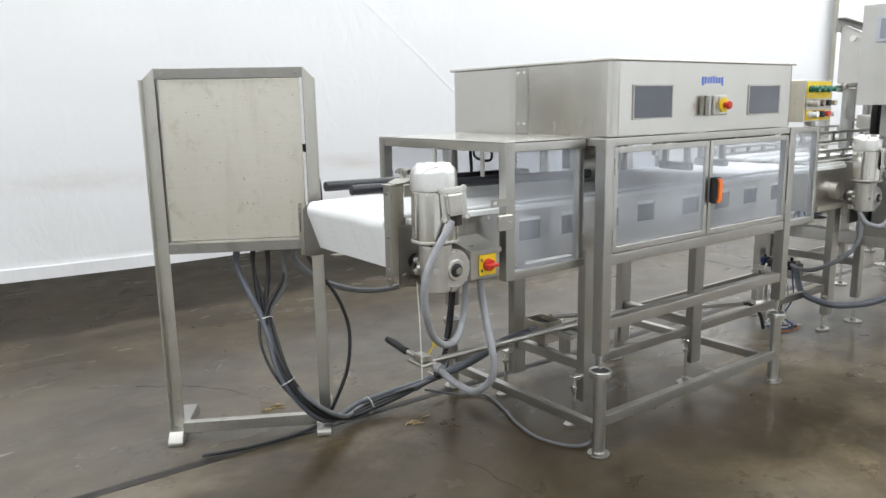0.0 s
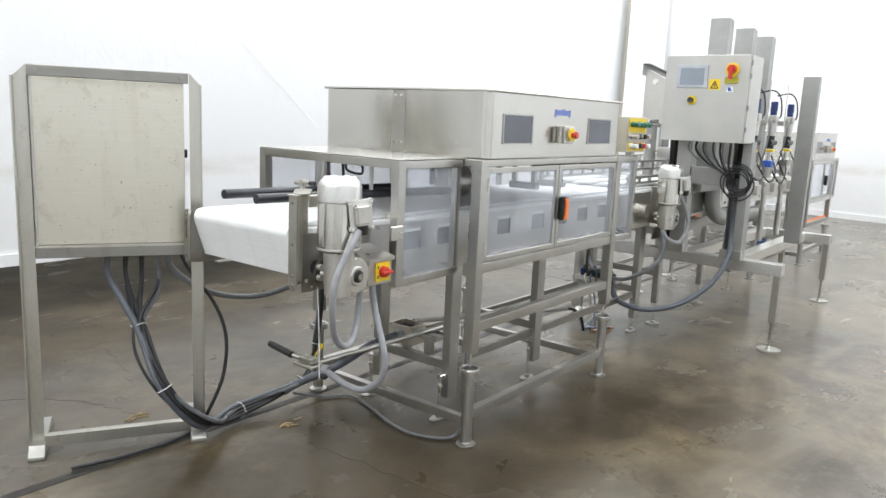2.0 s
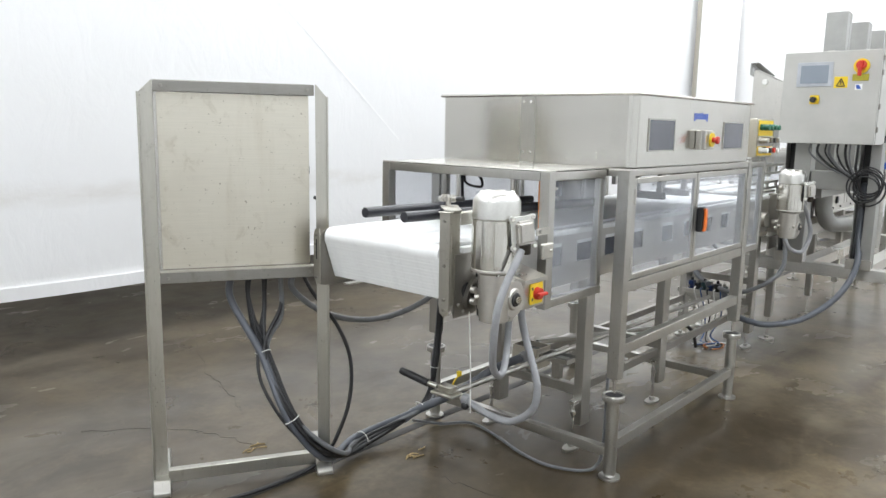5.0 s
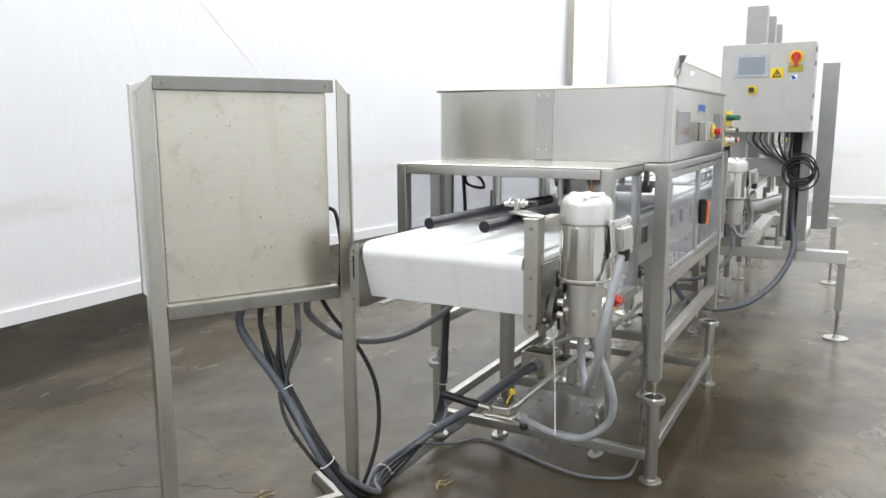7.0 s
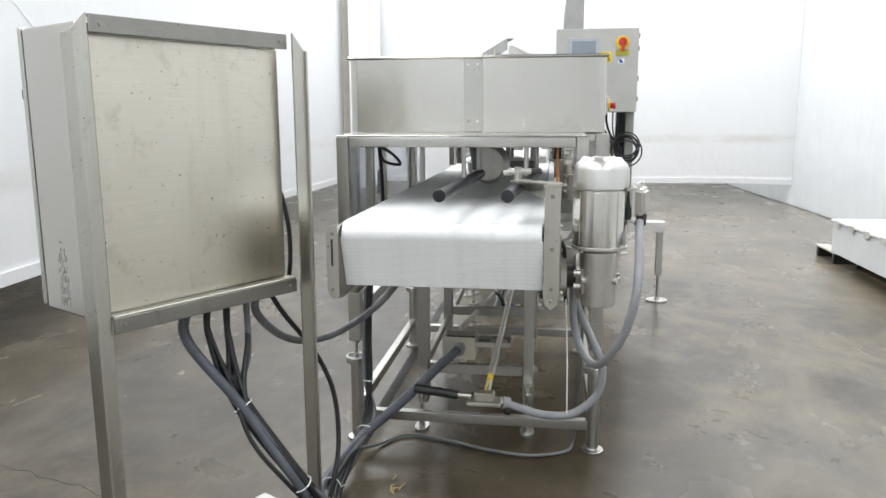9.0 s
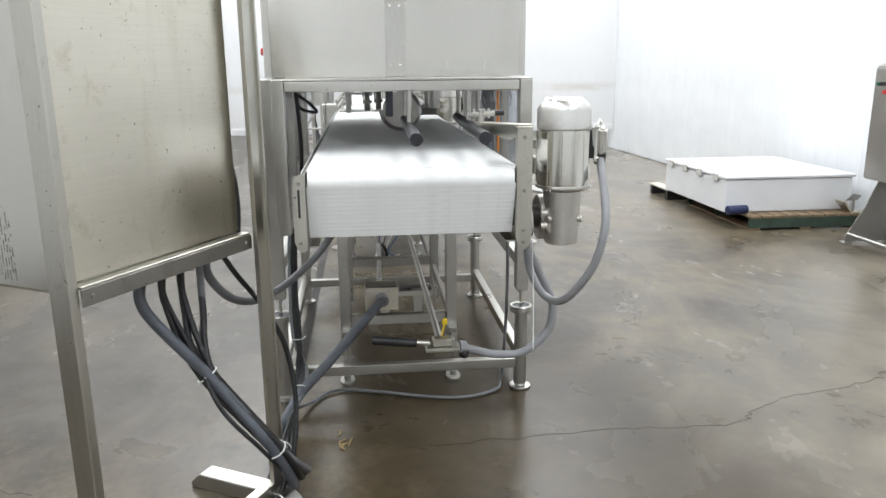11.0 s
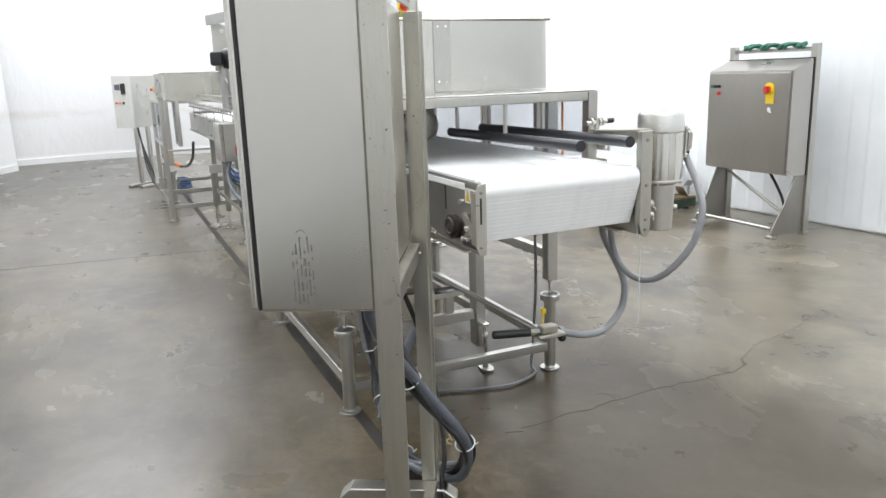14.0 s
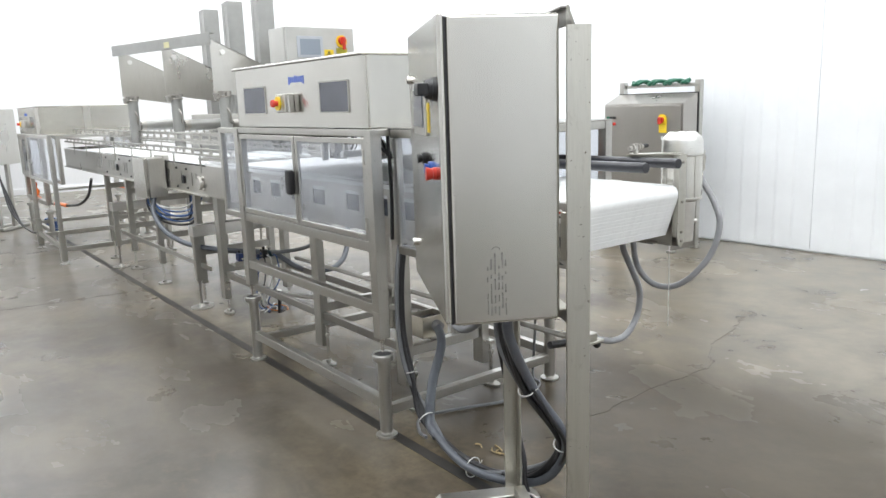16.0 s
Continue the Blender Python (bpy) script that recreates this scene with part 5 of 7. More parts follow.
def control_cabinet():
    c = thing("control_cabinet", "brushed stainless control cabinet with worn sides on a stand", "control cabinet", (0.823, 3.407, 0), -29.0, True)
    u0, u1, n0, n1, z0, z1 = 0.043, 0.616, 0.104, 0.357, 0.825, 1.520
    bm = B()
    box(bm, (u0, n0, z0), (u1, n1, z1), 0.008, 3)
    body = part("body", bm, STEEL_SHEET, c)
    bm = B()
    box(bm, (0.071, 0.100, 0.848), (0.615, n0 - 0.0005, 1.492), 0.002)
    part("back_panel", bm, STEEL_OLD, c, "dull stained back panel")
    bm = B()
    box(bm, (u0 + 0.004, n1 + 0.0005, z0 + 0.004), (u1 - 0.004, n1 + 0.006, z1 - 0.004))
    part("door_seal", bm, BLACK, c, "black rubber door seal")
    bm = B()
    box(bm, (u0 - 0.002, n1 + 0.006, z0 + 0.006), (u1 + 0.002, n1 + 0.021, z1 + 0.004), 0.006, 3)
    door = part("door", bm, STEEL_SHEET, c)
    f = n1 + 0.021
    bm = B()
    cyl(bm, (0.090, f, 1.365), (0.090, f + 0.008, 1.365), 0.027, seg=24)
    cyl(bm, (0.090, f + 0.008, 1.365), (0.090, f + 0.024, 1.365), 0.024, 0.020, seg=20)
    box(bm, (0.058, f + 0.018, 1.351), (0.122, f + 0.044, 1.379), 0.005, 2)
    part("rotary_handle", bm, BLACK, door, "black rotary isolator handle")
    bm = B()
    box(bm, (0.24, f, 1.255), (0.46, f + 0.008, 1.385), 0.004, 2)
    hp = part("display", bm, STEEL, door)
    bm = B()
    box(bm, (0.26, f + 0.008, 1.275), (0.44, f + 0.010, 1.368))
    part("screen", bm, SCREEN, hp, "dark display screen")
    bm = B()
    box(bm, (0.205, f, 1.265), (0.232, f + 0.002, 1.335))
    part("label", bm, YELLOW, door, "yellow label")
    for uu, zz, mt, rr, h in ((0.19, 1.182, BLUE, 0.012, 0.018), (0.12, 1.174, RED, 0.017, 0.024), (0.30, 1.197, BLACK, 0.012, 0.02)):
        bm = B()
        cyl(bm, (uu, f, zz), (uu, f + 0.008, zz), 0.015, seg=18)
        cyl(bm, (uu, f + 0.008, zz), (uu, f + h, zz), rr * 0.7, rr, seg=18)
        part("push_button", bm, mt, door, "round push button")
    for zz in (0.93, 1.40):
        bm = B()
        cyl(bm, (u1 - 0.03, f, zz), (u1 - 0.03, f + 0.010, zz), 0.011, seg=14)
        part("lock", bm, CHROME, door)
    # worn print on the side
    rnd = random.Random(11)
    for na, nb, za, zb, fill in ((0.254, 0.258, 0.845, 0.985, 0.62), (0.262, 0.266, 0.862, 0.992, 0.72), (0.270, 0.274, 0.845, 0.960, 0.55), (0.279, 0.283, 0.850, 0.992, 0.75), (0.288, 0.292, 0.845, 0.980, 0.66), (0.297, 0.300, 0.848, 0.955, 0.45)):
        zz = za
        while zz < zb:
            h = rnd.uniform(0.003, 0.012)
            if rnd.random() < fill or zz < 0.866:
                bm = B()
                box(bm, (u0 - 0.00012, na - 0.021, zz), (u0 + 0.001, nb - 0.021 - rnd.uniform(0.0, 0.0014), zz + h - 0.0012))
                part("print_bar", bm, WORN_PRINT, body, "worn grey print")
            zz += h
    bm = B()
    for k in range(9):
        a = radians(20 * k + 10)
        box(bm, (u0 - 0.00012, 0.256 + 0.009 * math.cos(a), 1.000 + 0.006 * math.sin(a)), (u0 + 0.001, 0.2575 + 0.009 * math.cos(a), 1.0025 + 0.006 * math.sin(a)))
    part("print_arc", bm, WORN_PRINT, body, "worn grey printed arc")
    # cable glands under the cabinet
    for uu, nn, r in ((0.30, 0.19, 0.022), (0.365, 0.19, 0.014), (0.425, 0.19, 0.016), (0.49, 0.19, 0.012), (0.54, 0.21, 0.016)):
        bm = B()
        uu, nn = uu + 0.015, nn - 0.027
        cyl(bm, (uu, nn, z0 - 0.030), (uu, nn, z0 + 0.002), r, seg=16)
        cyl(bm, (uu, nn, z0 - 0.012), (uu, nn, z0 - 0.002), r * 1.25, seg=6)
        part("gland", bm, BLACK, c)
    bm = B()
    box(bm, (u1, 0.20, 1.19), (u1 + 0.018, 0.225, 1.225), 0.003)
    part("latch", bm, BLACK, c)
    return c


cabinet_stand()
control_cabinet()


def stand_pt(u, n, z):
    return pose(0.823, 3.398, 0, 0, 0, -32.6) @ Vector((u, n, z))


# ---- cables from the cabinet ----
GL = [stand_pt(u, n, 0.80) for u, n in ((0.30, 0.19), (0.365, 0.19), (0.425, 0.19), (0.49, 0.19), (0.54, 0.21))]


def down(p, d=0.06):
    return Vector((p.x, p.y, p.z - d))


def off(p, dx, dy, dz):
    return (p[0] + dx, p[1] + dy, p[2] + dz)


T1, T2, T3, T4 = (1.231, 3.271, 0.500), (1.241, 3.113, 0.272), (1.657, 3.150, 0.036), (1.985, 3.114, 0.105)
FL = (1.40, 3.075, 0.070)
UP = [(2.075, 3.120, 0.28), (2.110, 3.128, 0.45), (2.118, 3.120, 0.65), (2.115, 3.10, 0.80)]
hose("thick_cable", [GL[0], down(GL[0], 0.10), off(T1, -0.010, -0.006, 0), off(T2, -0.010, 0.004, 0.004), off(FL, -0.01, 0.01, 0.0), off(T3, -0.02, 0.03, 0.02), off(T4, -0.03, 0.0, 0.0), (2.10, 2.99, 0.19), (2.20, 2.86, 0.305), (2.318, 2.79, 0.347)], 0.0145, BLUE_HOSE, "thick slate-grey hose from the cabinet to the junction box", "hose", 14)
hose("thick_hose", [off(T4, -0.10, 0.02, -0.03), off(T4, -0.03, 0.0, 0.0), (2.10, 2.99, 0.19), (2.20, 2.86, 0.305), (2.318, 2.79, 0.347)], 0.0195, BLUE_HOSE, "thick slate hose sleeve leading to the junction box", "hose", 14)
for k, (gi, r, mt, ox, oy) in enumerate(((1, 0.0085, BLACK, 0.014, 0.006), (1, 0.0075, BLACK, 0.022, -0.010), (2, 0.0095, BLACK, 0.006, 0.018), (2, 0.0080, BLACK, 0.018, 0.012), (3, 0.0100, GREY_HOSE, 0.026, 0.006), (2, 0.0085, BLACK, 0.010, -0.014), (1, 0.0080, BLACK, 0.000, 0.022), (3, 0.0085, BLACK, -0.004, -0.016))):
    k = k % 5
    pts = [off(GL[gi], 0.008 * (k % 2), 0, 0), down(GL[gi], 0.09 + 0.02 * k), off(T1, ox, oy, 0.0), off(T2, ox * 0.9 + 0.006, oy * 0.8 - 0.004 * k, -0.004 * k), off(FL, ox + 0.02, -0.010 * k + 0.01, 0.004 * k), off(T3, 0, -0.030 + 0.014 * k, 0.004 + 0.008 * (k % 3)), off(T4, 0.006 * k, 0.016 - 0.010 * k, 0.006 * k)] + [off(p, -0.010 + 0.009 * (k % 3), -0.008 + 0.010 * (k // 2), 0) for p in UP]
    hose("cable", pts, r, mt, "black control cable in the bundle from the cabinet" if mt is BLACK else "grey control cable in the bundle from the cabinet", "cable", 8, "cables of the bundle")
hose("cable", [GL[1], down(GL[1], 0.08), (1.225, 3.30, 0.56), (1.19, 3.235, 0.42), (1.205, 3.15, 0.30), (1.27, 3.10, 0.19), (1.38, 3.08, 0.08)], 0.0065, BLACK, "black cable hanging beside the bundle", "cable", 8)
hose("conduit", [GL[4], down(GL[4], 0.07), (1.50, 3.25, 0.63), (1.64, 3.20, 0.575), (1.78, 3.13, 0.575), (1.89, 3.03, 0.64), (1.94, 2.95, 0.735), (1.95, 2.90, 0.80)], 0.0125, GREY_HOSE, "grey flexible conduit sagging from cabinet to conveyor", "conduit", 12)
hose("cable", [stand_pt(0.575, 0.20, 0.80), (1.44, 3.22, 0.72), (1.51, 3.15, 0.58), (1.535, 3.10, 0.44), (1.51, 3.08, 0.28), (1.45, 3.09, 0.14), (1.41, 3.12, 0.06), (1.32, 3.14, 0.018), (1.11, 3.148, 0.015), (0.90, 3.196, 0.015)], 0.0080, BLACK, "black cable trailing from the cabinet over the floor", "cable", 8)
hose("thin_cable", [(1.95, 3.14, 0.05), (2.08, 3.08, 0.012), (2.19, 2.985, 0.009), (2.15, 2.80, 0.009), (2.09, 2.64, 0.009), (2.065, 2.48, 0.009), (2.12, 2.345, 0.009), (2.195, 2.315, 0.02), (2.205, 2.300, 0.12), (2.195, 2.290, 0.40), (2.20, 2.29, 0.62)], 0.0065, GREY_HOSE, "thin grey cable looping over the floor", "cable", 8)
hose("cable", [stand_pt(0.630, 0.235, 1.100), stand_pt(0.652, 0.225, 1.085), stand_pt(0.660, 0.215, 1.04), stand_pt(0.662, 0.20, 0.97), stand_pt(0.655, 0.19, 0.88), stand_pt(0.64, 0.19, 0.78)], 0.007, BLACK, "black cable running down behind the cabinet", "cable", 8)
d12 = Vector(T2) - Vector(T1)
tie(off(T1, 0.006, 0.004, 0), d12, 0.029)
tie(off(T2, 0.006, 0.0, -0.004), Vector(FL) - Vector(T1), 0.029)
tie(off(T3, -0.01, 0.004, 0.010), (1, 0.1, 0.0), 0.036)
tie(off(T4, -0.004, 0.0, 0.01), (0.8, 0, 0.6), 0.030)
tie(off(UP[0], 0, 0, 0.0), (0.2, 0, 1), 0.019)

# motor conduits
hose("conduit", [(1.406, 2.182, 1.025), (1.385, 2.183, 0.995), (1.338, 2.186, 0.93), (1.306, 2.192, 0.850), (1.320, 2.213, 0.743), (1.369, 2.249, 0.654), (1.429, 2.275, 0.602), (1.490, 2.300, 0.592), (1.540, 2.325, 0.620), (1.575, 2.345, 0.690), (1.590, 2.350, 0.81)], 0.0118, PALE_HOSE, "pale grey flexible conduit looping below the motor", "conduit", 16)
hose("conduit", [(1.645, 2.345, 0.81), (1.645, 2.337, 0.73), (1.631, 2.291, 0.628), (1.624, 2.259, 0.557), (1.625, 2.250, 0.495), (1.625, 2.270, 0.428), (1.618, 2.345, 0.370), (1.616, 2.433, 0.365), (1.607, 2.510, 0.388), (1.610, 2.550, 0.398)], 0.0130, PALE_HOSE, "pale grey conduit from the isolator to the lever", "conduit", 16)
hose("air_tube", [(1.400, 2.375, 0.80), (1.402, 2.367, 0.65), (1.404, 2.363, 0.46)], 0.0018, TIE, "thin pale tube hanging from the end channel", "tube", 8)

# ---- adjusting lever with its rods, and the junction box under the belt ----
g = thing("adjusting_lever", "steel adjusting lever with a black rubber grip", "lever", (1.57, 2.72, 0.42))
bm = B()
cyl(bm, (1.568, 2.842, 0.452), (1.567, 2.700, 0.436), 0.0145, seg=16, bev=0.003)
part("grip", bm, BLACK, g, "black rubber grip")
bm = B()
cyl(bm, (1.567, 2.720, 0.438), (1.575, 2.660, 0.431), 0.010, seg=14)
box(bm, (1.545, 2.565, 0.408), (1.615, 2.672, 0.420), 0.003)
box(bm, (1.560, 2.585, 0.420), (1.600, 2.650, 0.446), 0.004)
cyl(bm, (1.612, 2.545, 0.397), (1.600, 2.590, 0.410), 0.013, seg=14)
part("lever_body", bm, STEEL_POST, g)
bm = B()
cyl(bm, (1.612, 2.540, 0.397), (1.606, 2.562, 0.402), 0.021, seg=16)
part("gland", bm, PALE_HOSE, g)
bm = B()
ball(bm, (1.60, 2.545, 0.380), 0.016)
part("knob", bm, BLACK, g)
bm = B()
box(bm, (1.624, 2.595, 0.470), (1.640, 2.612, 0.490), 0.003)
sweep(bm, [(1.610, 2.62, 0.43), (1.618, 2.612, 0.455), (1.630, 2.604, 0.474)], 0.003, 6, 4)
part("tag", bm, YELLOW, g, "yellow tag")
for pa, pb in (((1.58, 2.618, 0.408), (4.05, 2.618, 0.382)), ((2.442, 2.800, 0.391), (4.02, 2.773, 0.180))):
    bm = B()
    cyl(bm, pa, pb, 0.0115, seg=16)
    part("long_rod", bm, STEEL_TUBE, g, "long round steel rod")

g = thing("junction_box", "open-topped steel junction box with a tray under the belt", "junction box", (2.38, 2.72, 0.31))
bm = B()
x0, x1, y0, y1, z0, z1 = 2.330, 2.440, 2.724, 2.862, 0.297, 0.393
for a, b in (((x0, y0, z0), (x1, y1, z0 + 0.004)), ((x0, y0, z0 + 0.004), (x0 + 0.004, y1, z1)), ((x1 - 0.004, y0, z0 + 0.004), (x1, y1, z1)), ((x0 + 0.004, y0, z0 + 0.004), (x1 - 0.004, y0 + 0.004, z1)), ((x0 + 0.004, y1 - 0.004, z0 + 0.004), (x1 - 0.004, y1, z1))):
    box(bm, a, b)
part("box_body", bm, STEEL_OLD, g)
# black sheet paints the dark interior of the open box
bm = B()
box(bm, (x0 + 0.005, y0 + 0.005, z1 - 0.03), (x1 - 0.005, y1 - 0.005, z1 - 0.024))
part("inside", bm, BLACK, g)
bm = B()
for a, b in (((2.345, 2.575, 0.350), (2.349, 2.722, 0.370)), ((2.446, 2.575, 0.350), (2.45, 2.722, 0.370)), ((2.349, 2.575, 0.350), (2.446, 2.579, 0.370)), ((2.349, 2.718, 0.350), (2.446, 2.722, 0.370))):
    box(bm, a, b)
tray = part("tray", bm, STEEL, g, "shallow metal tray with a dark inside")
# black bottom plate likewise paints the shaded inside of the tray
bm = B()
box(bm, (2.349, 2.579, 0.350), (2.446, 2.718, 0.354))
part("bottom", bm, BLACK, tray)
bm = B()
box(bm, (2.385, 2.590, 0.3542), (2.425, 2.665, 0.362), 0.003)
part("terminal_strip", bm, ALU, tray)
bm = B()
cyl(bm, (2.302, 2.79, 0.342), (2.332, 2.79, 0.350), 0.026, seg=18)
part("gland", bm, PALE_HOSE, g)
bm = B()
box(bm, (2.355, 2.62, 0.273), (2.39, 2.66, 0.350), 0.002)
part("bracket", bm, STEEL_TUBE, g)
bm = B()
box(bm, (2.355, 2.76, 0.273), (2.39, 2.80, 0.297), 0.002)
part("bracket", bm, STEEL_TUBE, g)


# ---- second conveyor ----
def conveyor_two():
    c = thing("belt_conveyor", "long stainless conveyor with a narrow white belt", "conveyor", (5.7, 2.72, 0))
    x0, x1, top = 4.46, 8.70, 0.985
    bm = B()
    box(bm, (x0 + 0.02, 2.47, top - 0.006), (x1, 2.97, top), 0.003)
    belt = part("belt", bm, BELT, c, "white plastic belt")
    for y, s in ((2.440, -1), (2.990, 1)):
        bm = B()
        holes = [(x, x + 0.016, 0.835, 0.925) for x in (4.66, 4.74, 4.95, 5.205, 5.240, 5.72, 5.80, 5.88, 6.30, 6.38, 6.70, 6.78, 6.86, 7.20, 7.28)]
        holed(bm, "y", y, y + 0.008, x0, x1, 0.790, 0.975, holes)
        bed = part("side_bed", bm, STEEL, c, "steel side plate with upright slots")
        # black sheet added behind the slots for the shade seen through them
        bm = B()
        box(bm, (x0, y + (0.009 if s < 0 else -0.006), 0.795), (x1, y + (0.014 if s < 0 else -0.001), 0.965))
        part("slot_shade_backing", bm, BLACK, bed)
        bm = B()
        box(bm, (x0, y - 0.02, 0.780), (x1, y + 0.028, 0.789), 0.002)
        part("lower_flange", bm, STEEL, bed)
        bm = B()
        cyl(bm, (x0 + 0.10, y + (0 if s < 0 else 0.008), 0.865), (x0 + 0.10, y + (0.008 if s > 0 else 0) + s * 0.03, 0.865), 0.042, seg=22, bev=0.004)
        for k in range(4):
            a = radians(45 + 90 * k)
            cyl(bm, (x0 + 0.10 + 0.052 * math.cos(a), y + s * 0.012, 0.865 + 0.052 * math.sin(a)), (x0 + 0.10 + 0.052 * math.cos(a), y + s * 0.026, 0.865 + 0.052 * math.sin(a)), 0.010, seg=8)
        part("bearing", bm, CAST, bed)
        screws(bed, [(bx, y + (0 if s < 0 else 0.008), bz) for bx in (4.84, 5.04, 5.62, 5.98, 6.20, 6.52, 6.96) for bz in (0.815, 0.945)], (0, s, 0), 0.009, 0.008, BLACK)
        for bx in (4.90, 5.66, 6.08, 6.60):
            bm = B()
            box(bm, (bx - 0.02, y + (-0.012 if s < 0 else 0.009), 0.845), (bx + 0.02, y + (-0.001 if s < 0 else 0.020), 0.90), 0.004)
            part("sensor", bm, BLACK, bed, "small black sensor block")
        # guide rails
        for dy, z, h in ((s * 0.012, 1.045, 0.035), (-s * 0.05, 1.125, 0.05)):
            bm = B()
            box(bm, (3.98, y + dy - 0.006, z), (x1 - 0.1, y + dy + 0.006, z + 0.014), 0.002)
            box(bm, (3.98, y + dy - 0.006, z + h), (x1 - 0.1, y + dy + 0.006, z + h + 0.014), 0.002)
            xx = 4.0
            while xx < x1 - 0.1:
                box(bm, (xx, y + dy - 0.005, z + 0.014), (xx + 0.030, y + dy + 0.005, z + h))
                xx += 0.165
            part("guide_rail", bm, STEEL_TUBE, c, "slotted steel guide rail")
        xx = 4.55
        while xx < x1:
            bm = B()
            box(bm, (xx, y + s * 0.008 - 0.004, 0.93), (xx + 0.022, y + s * 0.008 + 0.004, 1.05), 0.002)
            box(bm, (xx, y - s * 0.055, 1.08), (xx + 0.022, y + s * 0.016, 1.092), 0.002)
            part("rail_bracket", bm, STEEL_TUBE, c)
            xx += 0.52
    for lx in (4.74, 5.64, 6.40, 7.07):
        for y in (2.470, 2.985):
            bm = B()
            box(bm, (lx - 0.025, y - 0.022, 0.16), (lx + 0.025, y + 0.022, 0.790), 0.003)
            leg = part("leg", bm, STEEL_TUBE, c)
            bm = B()
            cyl(bm, (lx, y, 0.01), (lx, y, 0.20), 0.009, seg=14)
            part("levelling_rod", bm, CHROME, leg)
            bm = B()
            cyl(bm, (lx, y, 0.0), (lx, y, 0.010), 0.050, seg=24)
            cyl(bm, (lx, y, 0.010), (lx, y, 0.026), 0.016, seg=16)
            part("foot", bm, STEEL_TUBE, leg, "round levelling foot")
        for z in (0.38, 0.68):
            bm = B()
            box(bm, (lx - 0.018, 2.492, z - 0.022), (lx + 0.018, 2.963, z + 0.022), 0.003)
            part("cross_tie", bm, STEEL_TUBE, c)
    for y, z in ((2.44, 0.70), (3.012, 0.30)):
        bm = B()
        box(bm, (4.50, y - 0.006, z - (0.05 if y < 2.6 else 0.016)), (7.07, y + 0.006, z + (0.03 if y < 2.6 else 0.016)), 0.002)
        part("long_tie", bm, STEEL_DARK if y < 2.6 else STEEL_TUBE, c)
    return c


conveyor_two()

# transfer piece between the guard and the second belt
g = thing("transfer_table", "white-topped transfer plates between the two belts", "conveyor part", (4.2, 2.72, 0.9))
for k in range(3):
    bm = B()
    box(bm, (3.98, 2.50 + 0.17 * k, 1.030), (4.62, 2.62 + 0.17 * k, 1.045), 0.004)
    part("strip", bm, WHITE_PL, g)
bm = B()
box(bm, (4.10, 2.420, 0.755), (4.40, 2.432, 0.955), 0.004)
part("end_plate", bm, STEEL_OLD, g)
bm = B()
cyl(bm, (4.22, 2.42, 0.87), (4.22, 2.37, 0.87), 0.045, seg=20)
cyl(bm, (4.33, 2.42, 0.83), (4.33, 2.39, 0.83), 0.022, seg=14)
part("bearing", bm, CAST, g)
bm = B()
box(bm, (4.36, 2.33, 0.78), (4.42, 2.42, 1.02), 0.003)
part("motor_mount", bm, STEEL_DARK, g)
bm = B()
box(bm, (4.02, 2.46, 1.012), (4.62, 2.99, 1.028), 0.002)
part("deck", bm, STEEL, g)


# small control box hanging on the conveyor
g = thing("junction_cabinet", "small stainless cabinet hung on the conveyor side", "control box", (5.38, 3.1, 0.72))
bm = B()
box(bm, (5.26, 3.008, 0.725), (5.53, 3.130, 1.005), 0.005, 2)
part("body", bm, STEEL, g)
bm = B()
box(bm, (5.256, 3.132, 0.721), (5.534, 3.162, 1.009), 0.005, 2)
part("door", bm, STEEL_SHEET, g)
bm = B()
box(bm, (5.28, 2.97, 0.99), (5.50, 3.01, 1.02), 0.002)
part("bracket", bm, STEEL, g)
for k, (dx, mt, low) in enumerate(((0.03, BLUE_TUBE, 0.62), (0.06, BLUE_TUBE, 0.58), (0.10, BLACK, 0.55), (0.14, BLUE_TUBE, 0.64), (0.19, TIE, 0.66), (0.23, BLUE_TUBE, 0.60), (0.26, BLACK, 0.57))):
    x = 5.25 + dx
    hose("air_tube", [(x, 3.09, 0.73), (x - 0.01 * k, 3.10, low + 0.06), (x - 0.10 - 0.02 * k, 3.07, low), (x - 0.26, 3.00 - 0.01 * k, low - 0.02), (x - 0.40 - 0.02 * k, 2.95, low + 0.03), (x - 0.46, 2.92, 0.74)], 0.006 if mt is not BLACK else 0.008, mt, "air tube sagging below the small cabinet", "tube", 7, "tubes below the cabinet")
hose("conduit", [(5.29, 3.10, 0.73), (5.24, 3.13, 0.62), (5.08, 3.11, 0.50), (4.86, 3.04, 0.43), (4.62, 2.94, 0.41), (4.44, 2.82, 0.40), (4.34, 2.74, 0.40)], 0.018, BLUE_HOSE, "thick slate hose drooping below the conveyor to the valves", "conduit", 10)


